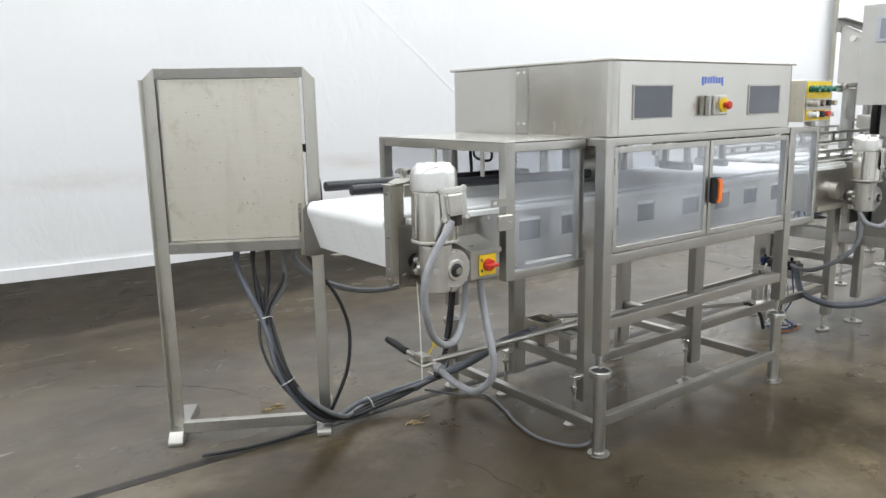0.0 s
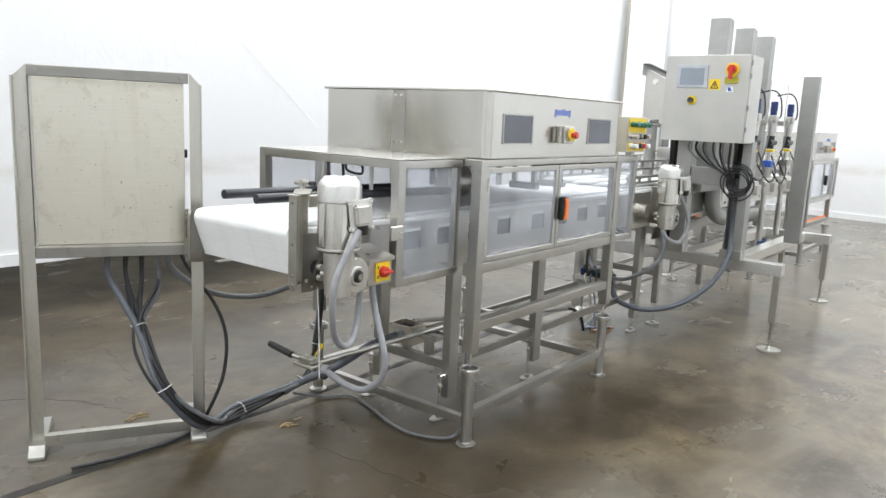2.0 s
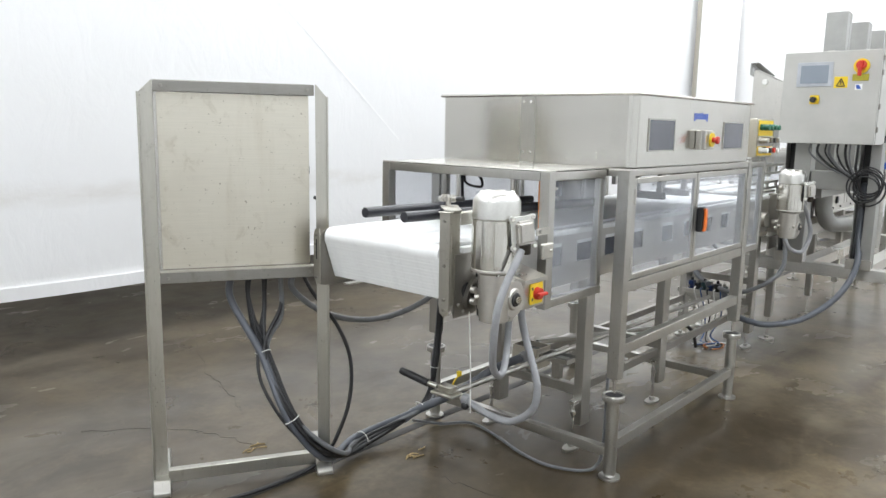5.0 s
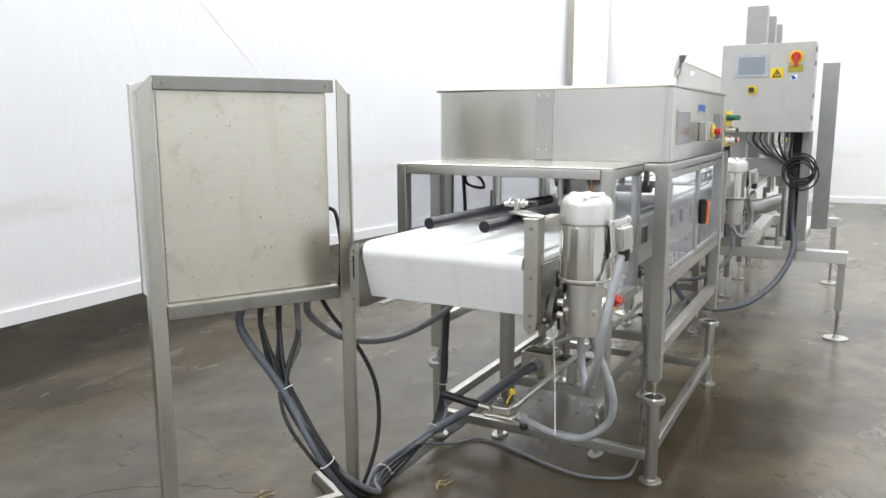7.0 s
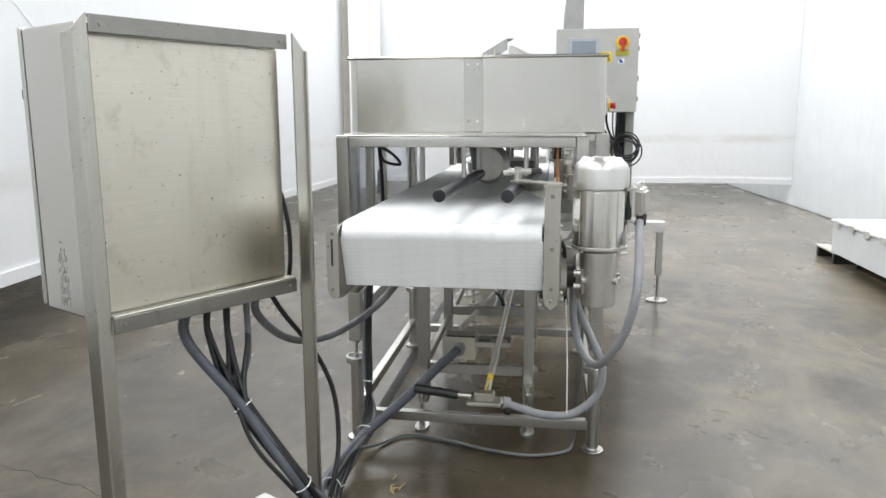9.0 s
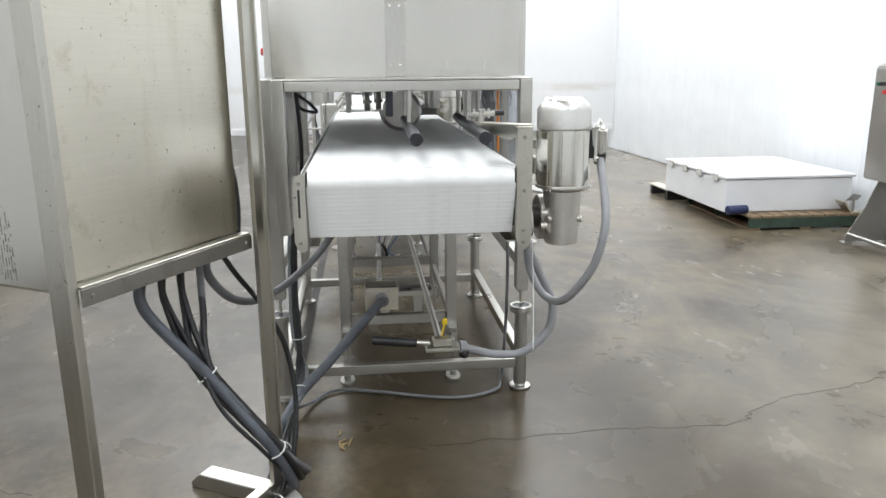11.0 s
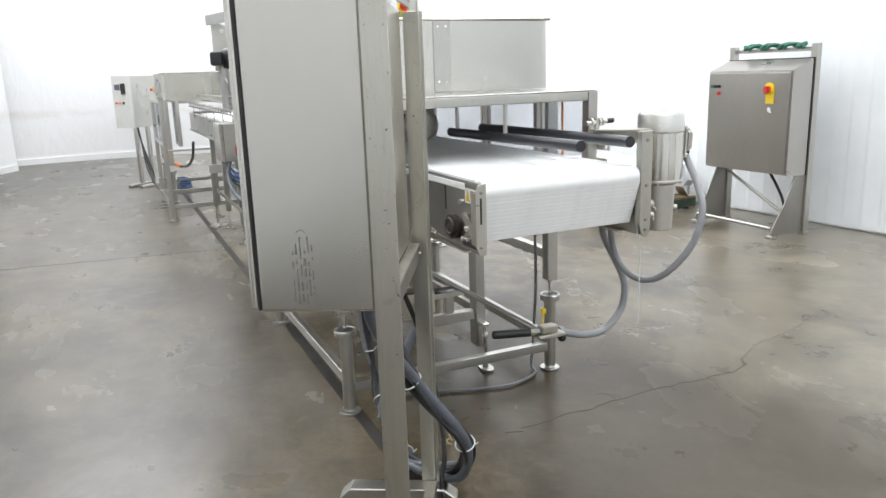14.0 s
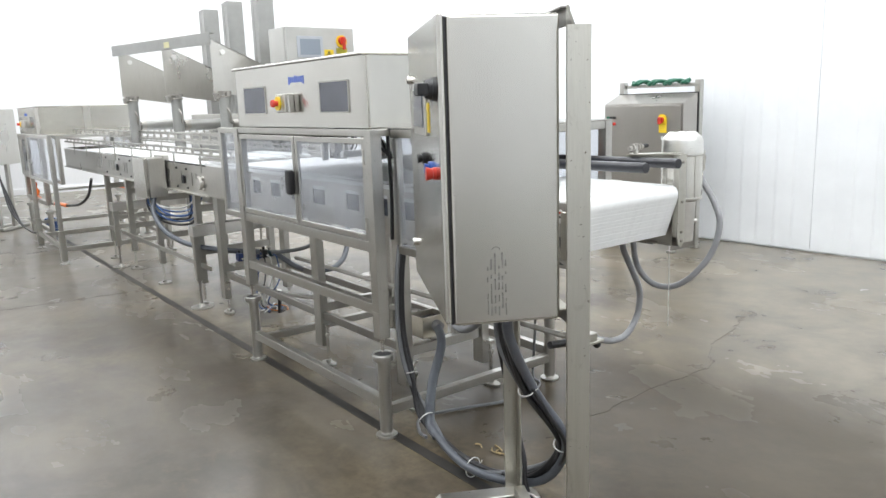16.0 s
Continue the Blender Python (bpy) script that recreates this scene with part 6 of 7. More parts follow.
# button panel at the guard outfeed
g = thing("button_panel", "steel button box with a yellow front and push buttons", "control panel", (3.66, 2.28, 1.24))
bm = B()
box(bm, (3.545, 2.243, 1.262), (3.790, 2.330, 1.458), 0.004, 2)
part("body", bm, STEEL_OLD, g)
bm = B()
box(bm, (3.560, 2.2405, 1.270), (3.780, 2.2425, 1.450))
fr = part("front_plate", bm, YELLOW, g, "yellow front plate")
bm = B()
box(bm, (3.552, 2.2395, 1.318), (3.788, 2.2404, 1.372))
part("steel_band", bm, STEEL, g)
for row, (z, mats) in enumerate(((1.416, (GREEN, GREEN, GREEN, GREEN)), (1.350, (STEEL, STEEL_DARK, BLACK, STEEL)), (1.298, (WHITE_PL, BLACK, RED, WHITE_PL)))):
    for k, mt in enumerate(mats):
        x = 3.586 + 0.054 * k
        bm = B()
        cyl(bm, (x, 2.240, z), (x, 2.226, z), 0.016, seg=16)
        cyl(bm, (x, 2.226, z), (x, 2.195, z), 0.011, 0.014, seg=14)
        part("push_button", bm, mt, fr, "round push button")
bm = B()
box(bm, (3.66, 2.262, 1.240), (3.70, 2.30, 1.262), 0.002)
part("bracket", bm, STEEL_TUBE, g)


# ---- three-head filling frame ----
def filling_frame():
    f = thing("filling_machine", "heavy steel filling machine base with disc feet under the filling heads", "machine frame", (5.6, 2.3, 0))
    for x, ya, yb in ((4.70, 1.625, 3.06), (6.57, 1.715, 3.10)):
        bm = B()
        box(bm, (x - 0.045, ya, 0.500), (x + 0.045, yb, 0.575), 0.004, 2)
        part("cross_beam", bm, BRIGHT, f)
        for y in (ya + 0.03, yb - 0.03):
            bm = B()
            box(bm, (x - 0.022, y - 0.022, 0.19), (x + 0.022, y + 0.022, 0.500), 0.003)
            leg = part("leg", bm, STEEL_TUBE, f)
            bm = B()
            cyl(bm, (x, y, 0.01), (x, y, 0.20), 0.010, seg=14)
            part("levelling_rod", bm, STEEL_DARK, leg)
            bm = B()
            cyl(bm, (x, y, 0.0), (x, y, 0.009), 0.075, seg=28)
            cyl(bm, (x, y, 0.009), (x, y, 0.03), 0.02, 0.012, seg=16)
            part("foot", bm, STEEL, leg, "wide round levelling foot")
    for y in (1.95, 2.27):
        bm = B()
        box(bm, (4.746, y - 0.045, 0.505), (6.524, y + 0.045, 0.575), 0.004, 2)
        part("long_beam", bm, BRIGHT, f)
    bm = B()
    box(bm, (5.75, 1.78, 0.576), (5.81, 1.895, 1.825), 0.004, 2)
    part("tall_post", bm, ALU, f, "tall square steel post")
    for ya, yb, yc in ((1.874, 1.932, 1.990), (2.258, 2.356, 2.412)):
        bm = B()
        box(bm, (4.60, ya, 0.576), (4.70, yb, 1.340), 0.004, 2)
        box(bm, (4.685, yb, 0.576), (4.70, yc - 0.005, 1.340))
        box(bm, (4.60, yc - 0.005, 0.576), (4.70, yc, 1.340), 0.001)
        post = part("post", bm, ALU, f, "steel channel post with an open cable trough")
        bm = B()
        box(bm, (4.575, ya - 0.012, 0.577), (4.596, yc + 0.012, 0.640), 0.003)
        part("base_plate", bm, STEEL, post)
        # black strip at the back paints the shade of the open trough
        bm = B()
        box(bm, (4.676, yb + 0.0005, 0.60), (4.6845, yc - 0.0055, 1.33))
        part("trough_shade", bm, BLACK, post, "dark strip for the shade in the cable trough")
    for k, x in enumerate((4.994, 5.541, 6.042)):
        bm = B()
        box(bm, (x - 0.050, 2.215, 1.151), (x + 0.012, 2.345, 2.16 - 0.004 * k), 0.004, 2)
        box(bm, (x + 0.018, 2.215, 1.151), (x + 0.060, 2.345, 2.155 - 0.004 * k), 0.004, 2)
        box(bm, (x + 0.011, 2.23, 1.151), (x + 0.019, 2.33, 2.14 - 0.004 * k))
        part("column", bm, ALU, f, "tall ribbed lifting column")
    bm = B()
    box(bm, (4.615, 1.992, 1.045), (4.685, 2.256, 1.160), 0.004, 2)
    part("post_tie", bm, ALU, f, "short box beam between the posts")
    bm = B()
    box(bm, (4.705, 2.205, 0.985), (6.35, 2.425, 1.150), 0.004, 2)
    part("head_beam", bm, ALU, f, "wide steel box beam")
    bm = B()
    box(bm, (4.705, 2.347, 1.235), (6.35, 2.40, 1.30), 0.003)
    part("head_rail", bm, STEEL, f)
    return f


filling_frame()


def chute(px, py, cx, label):
    """One weigh-head side plate with its filler tube and fittings."""
    h = thing("filling_station", label, "filling station", (px, py - 0.1, 1.17), group="filling heads")
    bm = B()
    o = [(py, 1.800), (py, 1.462), (py - 0.02, 1.452), (py - 0.40, 1.395), (py - 0.40, 1.630), (py - 0.02, 1.805)]
    prism(bm, o, "x", px - 0.003, px + 0.003)
    pl = part("side_plate", bm, STEEL, h, "folded steel side plate")
    bm = B()
    prism(bm, [(py - 0.02, 1.800), (py - 0.40, 1.625), (py - 0.40, 1.632), (py - 0.02, 1.808)], "x", px - 0.003, px + 0.035)
    part("top_flange", bm, STEEL, pl)
    bm = B()
    cyl(bm, (px - 0.02, py - 0.08, 1.725), (px + 0.01, py - 0.08, 1.725), 0.018, seg=14)
    part("knob", bm, BRIGHT, pl)
    qx, qy = px + 0.01, py - 0.075
    bm = B()
    cyl(bm, (qx, qy, 1.06), (qx, qy, 1.44), 0.040, seg=24)
    part("filler_tube", bm, ALU, h, "upright steel tube")
    bm = B()
    cyl(bm, (qx, qy, 1.44), (qx, qy, 1.462), 0.052, seg=24, bev=0.003)
    torus(bm, (qx, qy, 1.425), (0, 0, 1), 0.043, 0.008, 22, 6)
    box(bm, (qx - 0.075, qy - 0.012, 1.425), (qx - 0.040, qy + 0.012, 1.455), 0.004)
    box(bm, (qx - 0.030, qy + 0.036, 1.405), (qx + 0.030, qy + 0.066, 1.450), 0.006)
    cyl(bm, (qx - 0.060, qy + 0.052, 1.440), (qx + 0.060, qy + 0.052, 1.440), 0.009, seg=12)
    part("clamp", bm, STEEL_DARK, h, "pipe clamp")
    bm = B()
    cyl(bm, (qx + 0.05, qy - 0.09, 1.225), (qx + 0.12, qy - 0.40, 1.225), 0.042, seg=22, bev=0.004)
    part("air_cylinder", bm, ALU, h, "horizontal steel air cylinder")
    bm = B()
    cyl(bm, (qx + 0.035, qy - 0.045, 1.225), (qx + 0.049, qy - 0.088, 1.225), 0.041, seg=18)
    sweep(bm, [(qx - 0.03, qy, 1.35), (qx - 0.06, qy - 0.01, 1.30), (qx - 0.03, qy - 0.02, 1.24), (qx + 0.05, qy - 0.09, 1.24)], 0.007, 7, 6)
    part("fitting", bm, STEEL_DARK, h)
    bm = B()
    box(bm, (cx - 0.03, 2.34, 1.46), (cx + 0.05, py - 0.38, 1.58), 0.004)
    part("carriage", bm, STEEL, h)
    return h


for (px, py, cx) in ((4.87, 2.745, 4.994), (5.46, 2.885, 5.541), (6.08, 3.03, 6.042)):
    chute(px, py, cx, "stainless filling head with a sloping side plate")
g = thing("chute_beam", "folded steel beam joining the filling heads", "beam", (5.5, 2.9, 1.8))
bm = B()
m = Matrix.Translation((4.83, 2.755, 0)) @ Matrix.Rotation(math.atan2(0.30, 1.28), 4, "Z")
box(bm, (0, -0.004, 1.772), (1.33, 0.004, 1.852), 0.002, 1, m)
box(bm, (0, -0.05, 1.848), (1.33, -0.004, 1.853), 0.001, 1, m)
part("beam", bm, ALU, g)
bm = B()
box(bm, (0.50, 0.0045, 1.785), (0.57, 0.0065, 1.825), 0, 1, m)
part("label", bm, plain("cream_label", (0.62, 0.58, 0.34), 0.5), g, "cream paper label")


# ---- operator cabinet on the filling frame ----
def operator_cabinet():
    c = thing("operator_cabinet", "pale steel operator cabinet with touch screen and red switch", "control cabinet", (4.5, 2.13, 1.34))
    x0, x1, y0, y1, z0, z1 = 4.405, 4.598, 1.880, 2.408, 1.330, 1.862
    bm = B()
    box(bm, (x0 + 0.022, y0, z0), (x1 + 0.06, y1, z1), 0.006, 2)
    part("body", bm, CAB_GREY, c)
    bm = B()
    box(bm, (x0 + 0.016, y0 + 0.006, z0 + 0.006), (x0 + 0.0215, y1 - 0.006, z1 - 0.006))
    part("door_seal", bm, BLACK, c)
    bm = B()
    box(bm, (x0 - 0.004, y0 + 0.004, z0), (x0 + 0.016, y1 - 0.002, z1), 0.005, 2)
    door = part("door", bm, CAB_GREY, c, "pale grey cabinet door")
    f = x0 - 0.004
    bm = B()
    box(bm, (f - 0.007, 2.132, 1.662), (f, 2.328, 1.802), 0.005, 2)
    tp = part("touch_panel", bm, plain("panel_bezel", (0.42, 0.44, 0.48), 0.4), door, "grey touch panel bezel")
    bm = B()
    box(bm, (f - 0.009, 2.154, 1.680), (f - 0.0072, 2.306, 1.783))
    part("screen", bm, plain("pale_screen", (0.25, 0.285, 0.33), 0.16, var=0.05, scale=6, bmp=0.0), tp, "blank blue-grey screen")
    bm = B()
    box(bm, (f - 0.0012, 2.050, 1.652), (f, 2.122, 1.716))
    wl = part("warning_label", bm, YELLOW, door, "yellow warning triangle label")
    bm = B()
    for a, b in (((2.064, 1.662), (2.108, 1.662)), ((2.108, 1.662), (2.086, 1.704)), ((2.086, 1.704), (2.064, 1.662))):
        cyl(bm, (f - 0.0018, a[0], a[1]), (f - 0.0018, b[0], b[1]), 0.0028, seg=6)
    cyl(bm, (f - 0.0018, 2.086, 1.670), (f - 0.0018, 2.086, 1.690), 0.003, seg=6)
    part("warning_triangle", bm, PRINT_DARK, wl)
    bm = B()
    cyl(bm, (f, 1.985, 1.772), (f - 0.008, 1.985, 1.772), 0.042, seg=26)
    yr = part("switch_disc", bm, YELLOW, door, "yellow switch disc")
    bm = B()
    box(bm, (f - 0.006, 1.943, 1.690), (f, 2.027, 1.728), 0.002)
    part("switch_label", bm, plain("olive_label", (0.42, 0.38, 0.03), 0.5), door, "yellow-green switch label")
    bm = B()
    cyl(bm, (f - 0.008, 1.985, 1.776), (f - 0.030, 1.985, 1.776), 0.028, 0.025, seg=22)
    box(bm, (f - 0.050, 1.975, 1.715), (f - 0.028, 1.995, 1.800), 0.005, 2)
    part("rotary_handle", bm, RED, yr, "red rotary handle")
    bm = B()
    box(bm, (f - 0.0012, 1.972, 1.640), (f, 2.010, 1.672))
    st = part("sticker", bm, WHITE_PL, door, "white and blue sticker")
    bm = B()
    prism(bm, [(1.976, 1.644), (2.000, 1.644), (2.006, 1.668), (1.990, 1.668)], "x", f - 0.0022, f - 0.0012)
    part("sticker_print", bm, BLUE, st)
    bm = B()
    box(bm, (f - 0.003, 2.195, 1.560), (f, 2.245, 1.612), 0.003)
    cyl(bm, (f - 0.003, 2.214, 1.586), (f - 0.010, 2.214, 1.586), 0.024, seg=18)
    part("switch_plate", bm, YELLOW, door, "yellow push switch plate")
    bm = B()
    cyl(bm, (f - 0.010, 2.222, 1.586), (f - 0.030, 2.222, 1.586), 0.017, seg=16)
    part("push_button", bm, BLACK, door)
    for z in (1.40, 1.53, 1.72, 1.80):
        bm = B()
        box(bm, (x0 + 0.012, y0 - 0.006, z), (x0 + 0.03, y0 + 0.004, z + 0.03), 0.002)
        part("hinge", bm, STEEL_DARK, c)
    bm = B()
    cyl(bm, (x0 + 0.12, 2.18, z1), (x0 + 0.12, 2.18, z1 + 0.014), 0.02, seg=14)
    part("top_plug", bm, STEEL, c)
    return c


operator_cabinet()
for k in range(8):
    y = 2.24 - 0.036 * k
    xk = 4.50 + 0.03 * (k % 3)
    hose("cable", [(xk, y, 1.335), (xk, y, 1.27), (0.5 * xk + 2.28, 0.6 * y + 0.8, 1.19), (4.575, 2.015 - 0.005 * k, 1.12), (4.60, 1.975 - 0.003 * k, 1.02), (4.650 + 0.004 * (k % 3), 1.977 - 0.0045 * k, 0.90), (4.655, 1.977 - 0.0045 * k, 0.605)], 0.0058 + 0.002 * (k % 2), BLACK if k % 3 else GREY_HOSE, "cable hanging below the operator cabinet", "cable", 7, "cables below the operator cabinet")
rnd = random.Random(8)
for k in range(6):
    bm = B()
    torus(bm, (4.575 - 0.008 * k, 1.930 + rnd.uniform(-0.018, 0.018), 1.09 + rnd.uniform(-0.022, 0.022)), (1, rnd.uniform(-0.30, 0.25), rnd.uniform(-0.2, 0.25)), 0.078 + rnd.uniform(-0.008, 0.026), 0.0050, 34, 8)
    single("cable_coil", bm, BLACK, "coiled black cable hanging on the post", "cable", "coiled cables")
hose("conduit", [(4.645, 1.955, 1.10), (4.645, 1.955, 0.80), (4.553, 1.935, 0.591), (4.440, 2.000, 0.414), (4.276, 2.130, 0.290), (4.177, 2.270, 0.247), (4.141, 2.380, 0.249), (4.188, 2.520, 0.275), (4.315, 2.63, 0.372)], 0.018, BLUE_HOSE, "thick slate hose sagging to the valve block", "hose", 12)
hose("conduit", [(4.36, 2.22, 0.98), (4.42, 2.20, 0.90), (4.45, 2.18, 0.78), (4.38, 2.20, 0.68), (4.28, 2.24, 0.70), (4.25, 2.27, 0.76)], 0.013, PALE_HOSE, "pale conduit looping below the second motor", "conduit", 10)
hose("conduit", [(4.27, 2.27, 0.76), (4.25, 2.26, 0.60), (4.20, 2.32, 0.50), (4.18, 2.45, 0.42), (4.26, 2.58, 0.39), (4.318, 2.66, 0.39)], 0.013, GREY_HOSE, "grey conduit from the second motor", "conduit", 10)
hose("exhaust_duct", [(5.48, 2.385, 0.98), (5.48, 2.38, 0.86), (5.50, 2.365, 0.78), (5.55, 2.33, 0.735), (5.63, 2.27, 0.735), (5.74, 2.19, 0.755), (5.84, 2.11, 0.78)], 0.058, ALU, "pale steel exhaust duct bending under the beam", "duct", 22)

# air valve block under the conveyor
g = thing("valve_block", "air valve block with dark teal valves under the conveyor", "valve block", (4.39, 2.76, 0.322))
bm = B()
box(bm, (4.335, 2.600, 0.3225), (4.450, 2.915, 0.330), 0.002)
box(bm, (4.335, 2.600, 0.330), (4.341, 2.915, 0.352), 0.001)
part("shelf", bm, STEEL, g)
bm = B()
box(bm, (4.350, 2.625, 0.330), (4.400, 2.885, 0.352), 0.004)
part("manifold", bm, ALU, g, "grey metal manifold")
for k in range(6):
    y = 2.632 + 0.043 * k
    bm = B()
    box(bm, (4.346, y, 0.352), (4.404, y + 0.032, 0.392 + 0.012 * (k % 2)), 0.005, 2)
    vb = part("valve", bm, (TEAL, BLACK, NAVY)[k % 3], g, "small dark valve")
    bm = B()
    cyl(bm, (4.346, y + 0.016, 0.372), (4.318, y + 0.016, 0.372), 0.008, seg=14)
    part("fitting", bm, CHROME, vb)
    bm = B()
    cyl(bm, (4.375, y + 0.016, 0.392 + 0.012 * (k % 2)), (4.375, y + 0.016, 0.412 + 0.012 * (k % 2)), 0.009, seg=12)
    part("solenoid_cap", bm, BLACK if k % 2 else STEEL_DARK, vb)
for k in range(5):
    y = 2.648 + 0.043 * k
    hose("air_tube", [(4.318, y, 0.372), (4.290, y - 0.01, 0.345), (4.300 + 0.02 * k, y - 0.02, 0.20), (4.34 + 0.015 * k, 2.70 + 0.02 * k, 0.06), (4.38 - 0.02 * k, 2.66 + 0.03 * k, 0.010), (4.30 + 0.03 * k, 2.62 + 0.03 * (k % 2), 0.008), (4.24, 2.66 + 0.03 * k, 0.008)], 0.0042, (BLUE_TUBE, TIE, BLACK)[k % 3], "loose air tube hanging from the valves to the floor", "tube", 8, "loose tubes at the valve block")
hose("air_tube", [(4.20, 2.63, 0.008), (4.28, 2.60, 0.008), (4.38, 2.63, 0.008), (4.36, 2.70, 0.008), (4.26, 2.71, 0.008), (4.22, 2.67, 0.008)], 0.004, COPPER, "coiled orange tube end on the floor", "tube", 8)
hose("hose_end", [(3.99, 2.775, 0.185), (4.05, 2.755, 0.175), (4.11, 2.725, 0.115), (4.146, 2.715, 0.018)], 0.011, BLACK, "cut end of a black hose hanging to the floor", "hose", 10)


# air regulators on the near side of the filling frame


def regulator(x, y, label, k):
    """A stack of valve, filter bowl and knob with pipes, fixed to a lifting column."""
    z = 1.36
    r = thing("air_regulator", label, "air regulator", (x, y, z), group="air regulators")
    bm = B()
    cyl(bm, (x, y, z + 0.02), (x, y, z + 0.12), 0.030, 0.034, seg=20, bev=0.004)
    box(bm, (x - 0.035, y - 0.034, z + 0.12), (x + 0.035, y + 0.034, z + 0.175), 0.008, 2)
    part("bowl", bm, CAST, r)
    bm = B()
    cyl(bm, (x, y, z + 0.175), (x, y, z + 0.205), 0.024, seg=20)
    cyl(bm, (x, y, z + 0.205), (x, y, z + 0.275), 0.027, 0.025, seg=20, bev=0.003)
    part("knob", bm, NAVY, r, "dark blue knob")
    bm = B()
    sweep(bm, [(x + 0.03, y, z + 0.15), (x + 0.09, y - 0.03, z + 0.17), (x + 0.12, y - 0.01, z + 0.30), (x + 0.10, y + 0.04, z + 0.36), (x + 0.02, y + 0.12, z + 0.34)], 0.006, 8, 6)
    part("tube", bm, BLACK, r)
    bm = B()
    sweep(bm, [(x - 0.035, y, z + 0.14), (x - 0.10, y - 0.02, z + 0.12), (x - 0.13, y - 0.01, z - 0.05), (x - 0.10, y + 0.03, z - 0.22)], 0.006, 8, 6)
    part("tube", bm, GREY_HOSE, r)
    bm = B()
    cyl(bm, (x - 0.07, y + 0.02, z + 0.10), (x - 0.07, y + 0.02, z + 0.43), 0.005, seg=10)
    part("pilot_pipe", bm, CHROME, r)
    bm = B()
    box(bm, (x - 0.02, y + 0.03, z + 0.10), (x + 0.02, 2.213, z + 0.14), 0.003)
    part("bracket", bm, STEEL, r)
    bm = B()
    cyl(bm, (x, y, z - 0.075), (x, y, z + 0.02), 0.028, seg=20)
    cyl(bm, (x - 0.075, y - 0.012, z - 0.03), (x + 0.075, y - 0.012, z - 0.03), 0.021, seg=16)
    part("solenoid", bm, BLACK, r, "black solenoid coil")
    bm = B()
    box(bm, (x - 0.026, y - 0.034, z - 0.100), (x + 0.026, y + 0.02, z - 0.080), 0.004)
    part("valve_tag", bm, YELLOW, r, "yellow valve tag")
    bm = B()
    box(bm, (x - 0.040, y - 0.035, z - 0.215), (x + 0.040, y + 0.035, z - 0.165), 0.008, 2)
    part("fitting", bm, BLUE if k == 1 else STEEL_DARK, r, "blue push-in fitting block" if k == 1 else "dark fitting block")
    bm = B()
    cyl(bm, (x, y, z - 0.165), (x, y, z - 0.105), 0.016, seg=16)
    part("neck", bm, STEEL_TUBE, r)
    bm = B()
    cyl(bm, (x, y, z - 0.30), (x, y, z - 0.215), 0.030, 0.040, seg=20)
    cyl(bm, (x, y, z - 0.42), (x, y, z - 0.30), 0.070, seg=28, bev=0.008)
    cyl(bm, (x - 0.13, y - 0.01, z - 0.345), (x + 0.13, y + 0.01, z - 0.345), 0.032, seg=20, bev=0.004)
    box(bm, (x - 0.050, y - 0.085, z - 0.40), (x + 0.045, y - 0.02, z - 0.325), 0.010, 2)
    cyl(bm, (x, y, z - 0.52), (x, y, z - 0.42), 0.020, seg=16)
    part("valve", bm, CAST, r, "white cast shut-off valve")
    bm = B()
    cyl(bm, (x, y, 0.577), (x, y, z - 0.52), 0.024, seg=16)
    part("stem", bm, STEEL_TUBE, r)
    return r


for k, (rx, ry) in enumerate(((5.21, 2.05), (5.67, 2.055), (6.17, 2.06))):
    regulator(rx, ry, "air regulator with a dark blue knob and pale valve", k)
for k in range(4):
    hose("air_tube", [(5.15 + 0.3 * k, 2.08, 1.18), (5.25 + 0.3 * k, 2.0, 1.06 - 0.02 * k), (5.36 + 0.3 * k, 1.99, 1.12), (5.45 + 0.3 * k, 2.07, 1.26)], 0.006, BLACK, "air tube looping between the regulators", "tube", 8, "tubes between the regulators")

# orange hose at the far guard
hose("orange_hose", [(9.26, 3.235, 0.58), (9.20, 3.25, 0.53), (9.13, 3.24, 0.50), (9.10, 3.26, 0.45), (9.00, 3.25, 0.43), (8.84, 3.25, 0.415), (8.62, 3.25, 0.415)], 0.020, ORANGE, "bright orange hose draped at the far guard", "hose", 12)
hose("cable", [(8.62, 3.25, 0.415), (8.40, 3.25, 0.425), (8.15, 3.25, 0.445)], 0.012, BLACK, "black coupling between orange hose lengths", "cable", 8)
hose("orange_hose", [(8.15, 3.25, 0.445), (7.95, 3.25, 0.46), (7.60, 3.25, 0.475)], 0.018, ORANGE, "short orange hose length under the conveyor", "hose", 12)
hose("cable", [(7.60, 3.25, 0.475), (7.20, 3.22, 0.52), (6.90, 3.20, 0.62), (6.70, 3.20, 0.78)], 0.013, BLACK, "black cable rising to the second conveyor", "cable", 8)
hose("orange_hose", [(8.45, 2.335, 0.456), (8.9, 2.335, 0.458), (9.35, 2.335, 0.458), (9.50, 2.35, 0.47)], 0.010, ORANGE, "bright orange hose lying along the guard rail", "hose", 12)
hose("air_tube", [(9.42 + 0.006 * k + 0.16 * math.cos(k * 1.05), 3.06 + 0.07 * math.sin(k * 1.05), 0.014 + 0.004 * k) for k in range(26)], 0.012, BLUE_TUBE, "coiled blue air tube lying on the floor", "tube", 8)


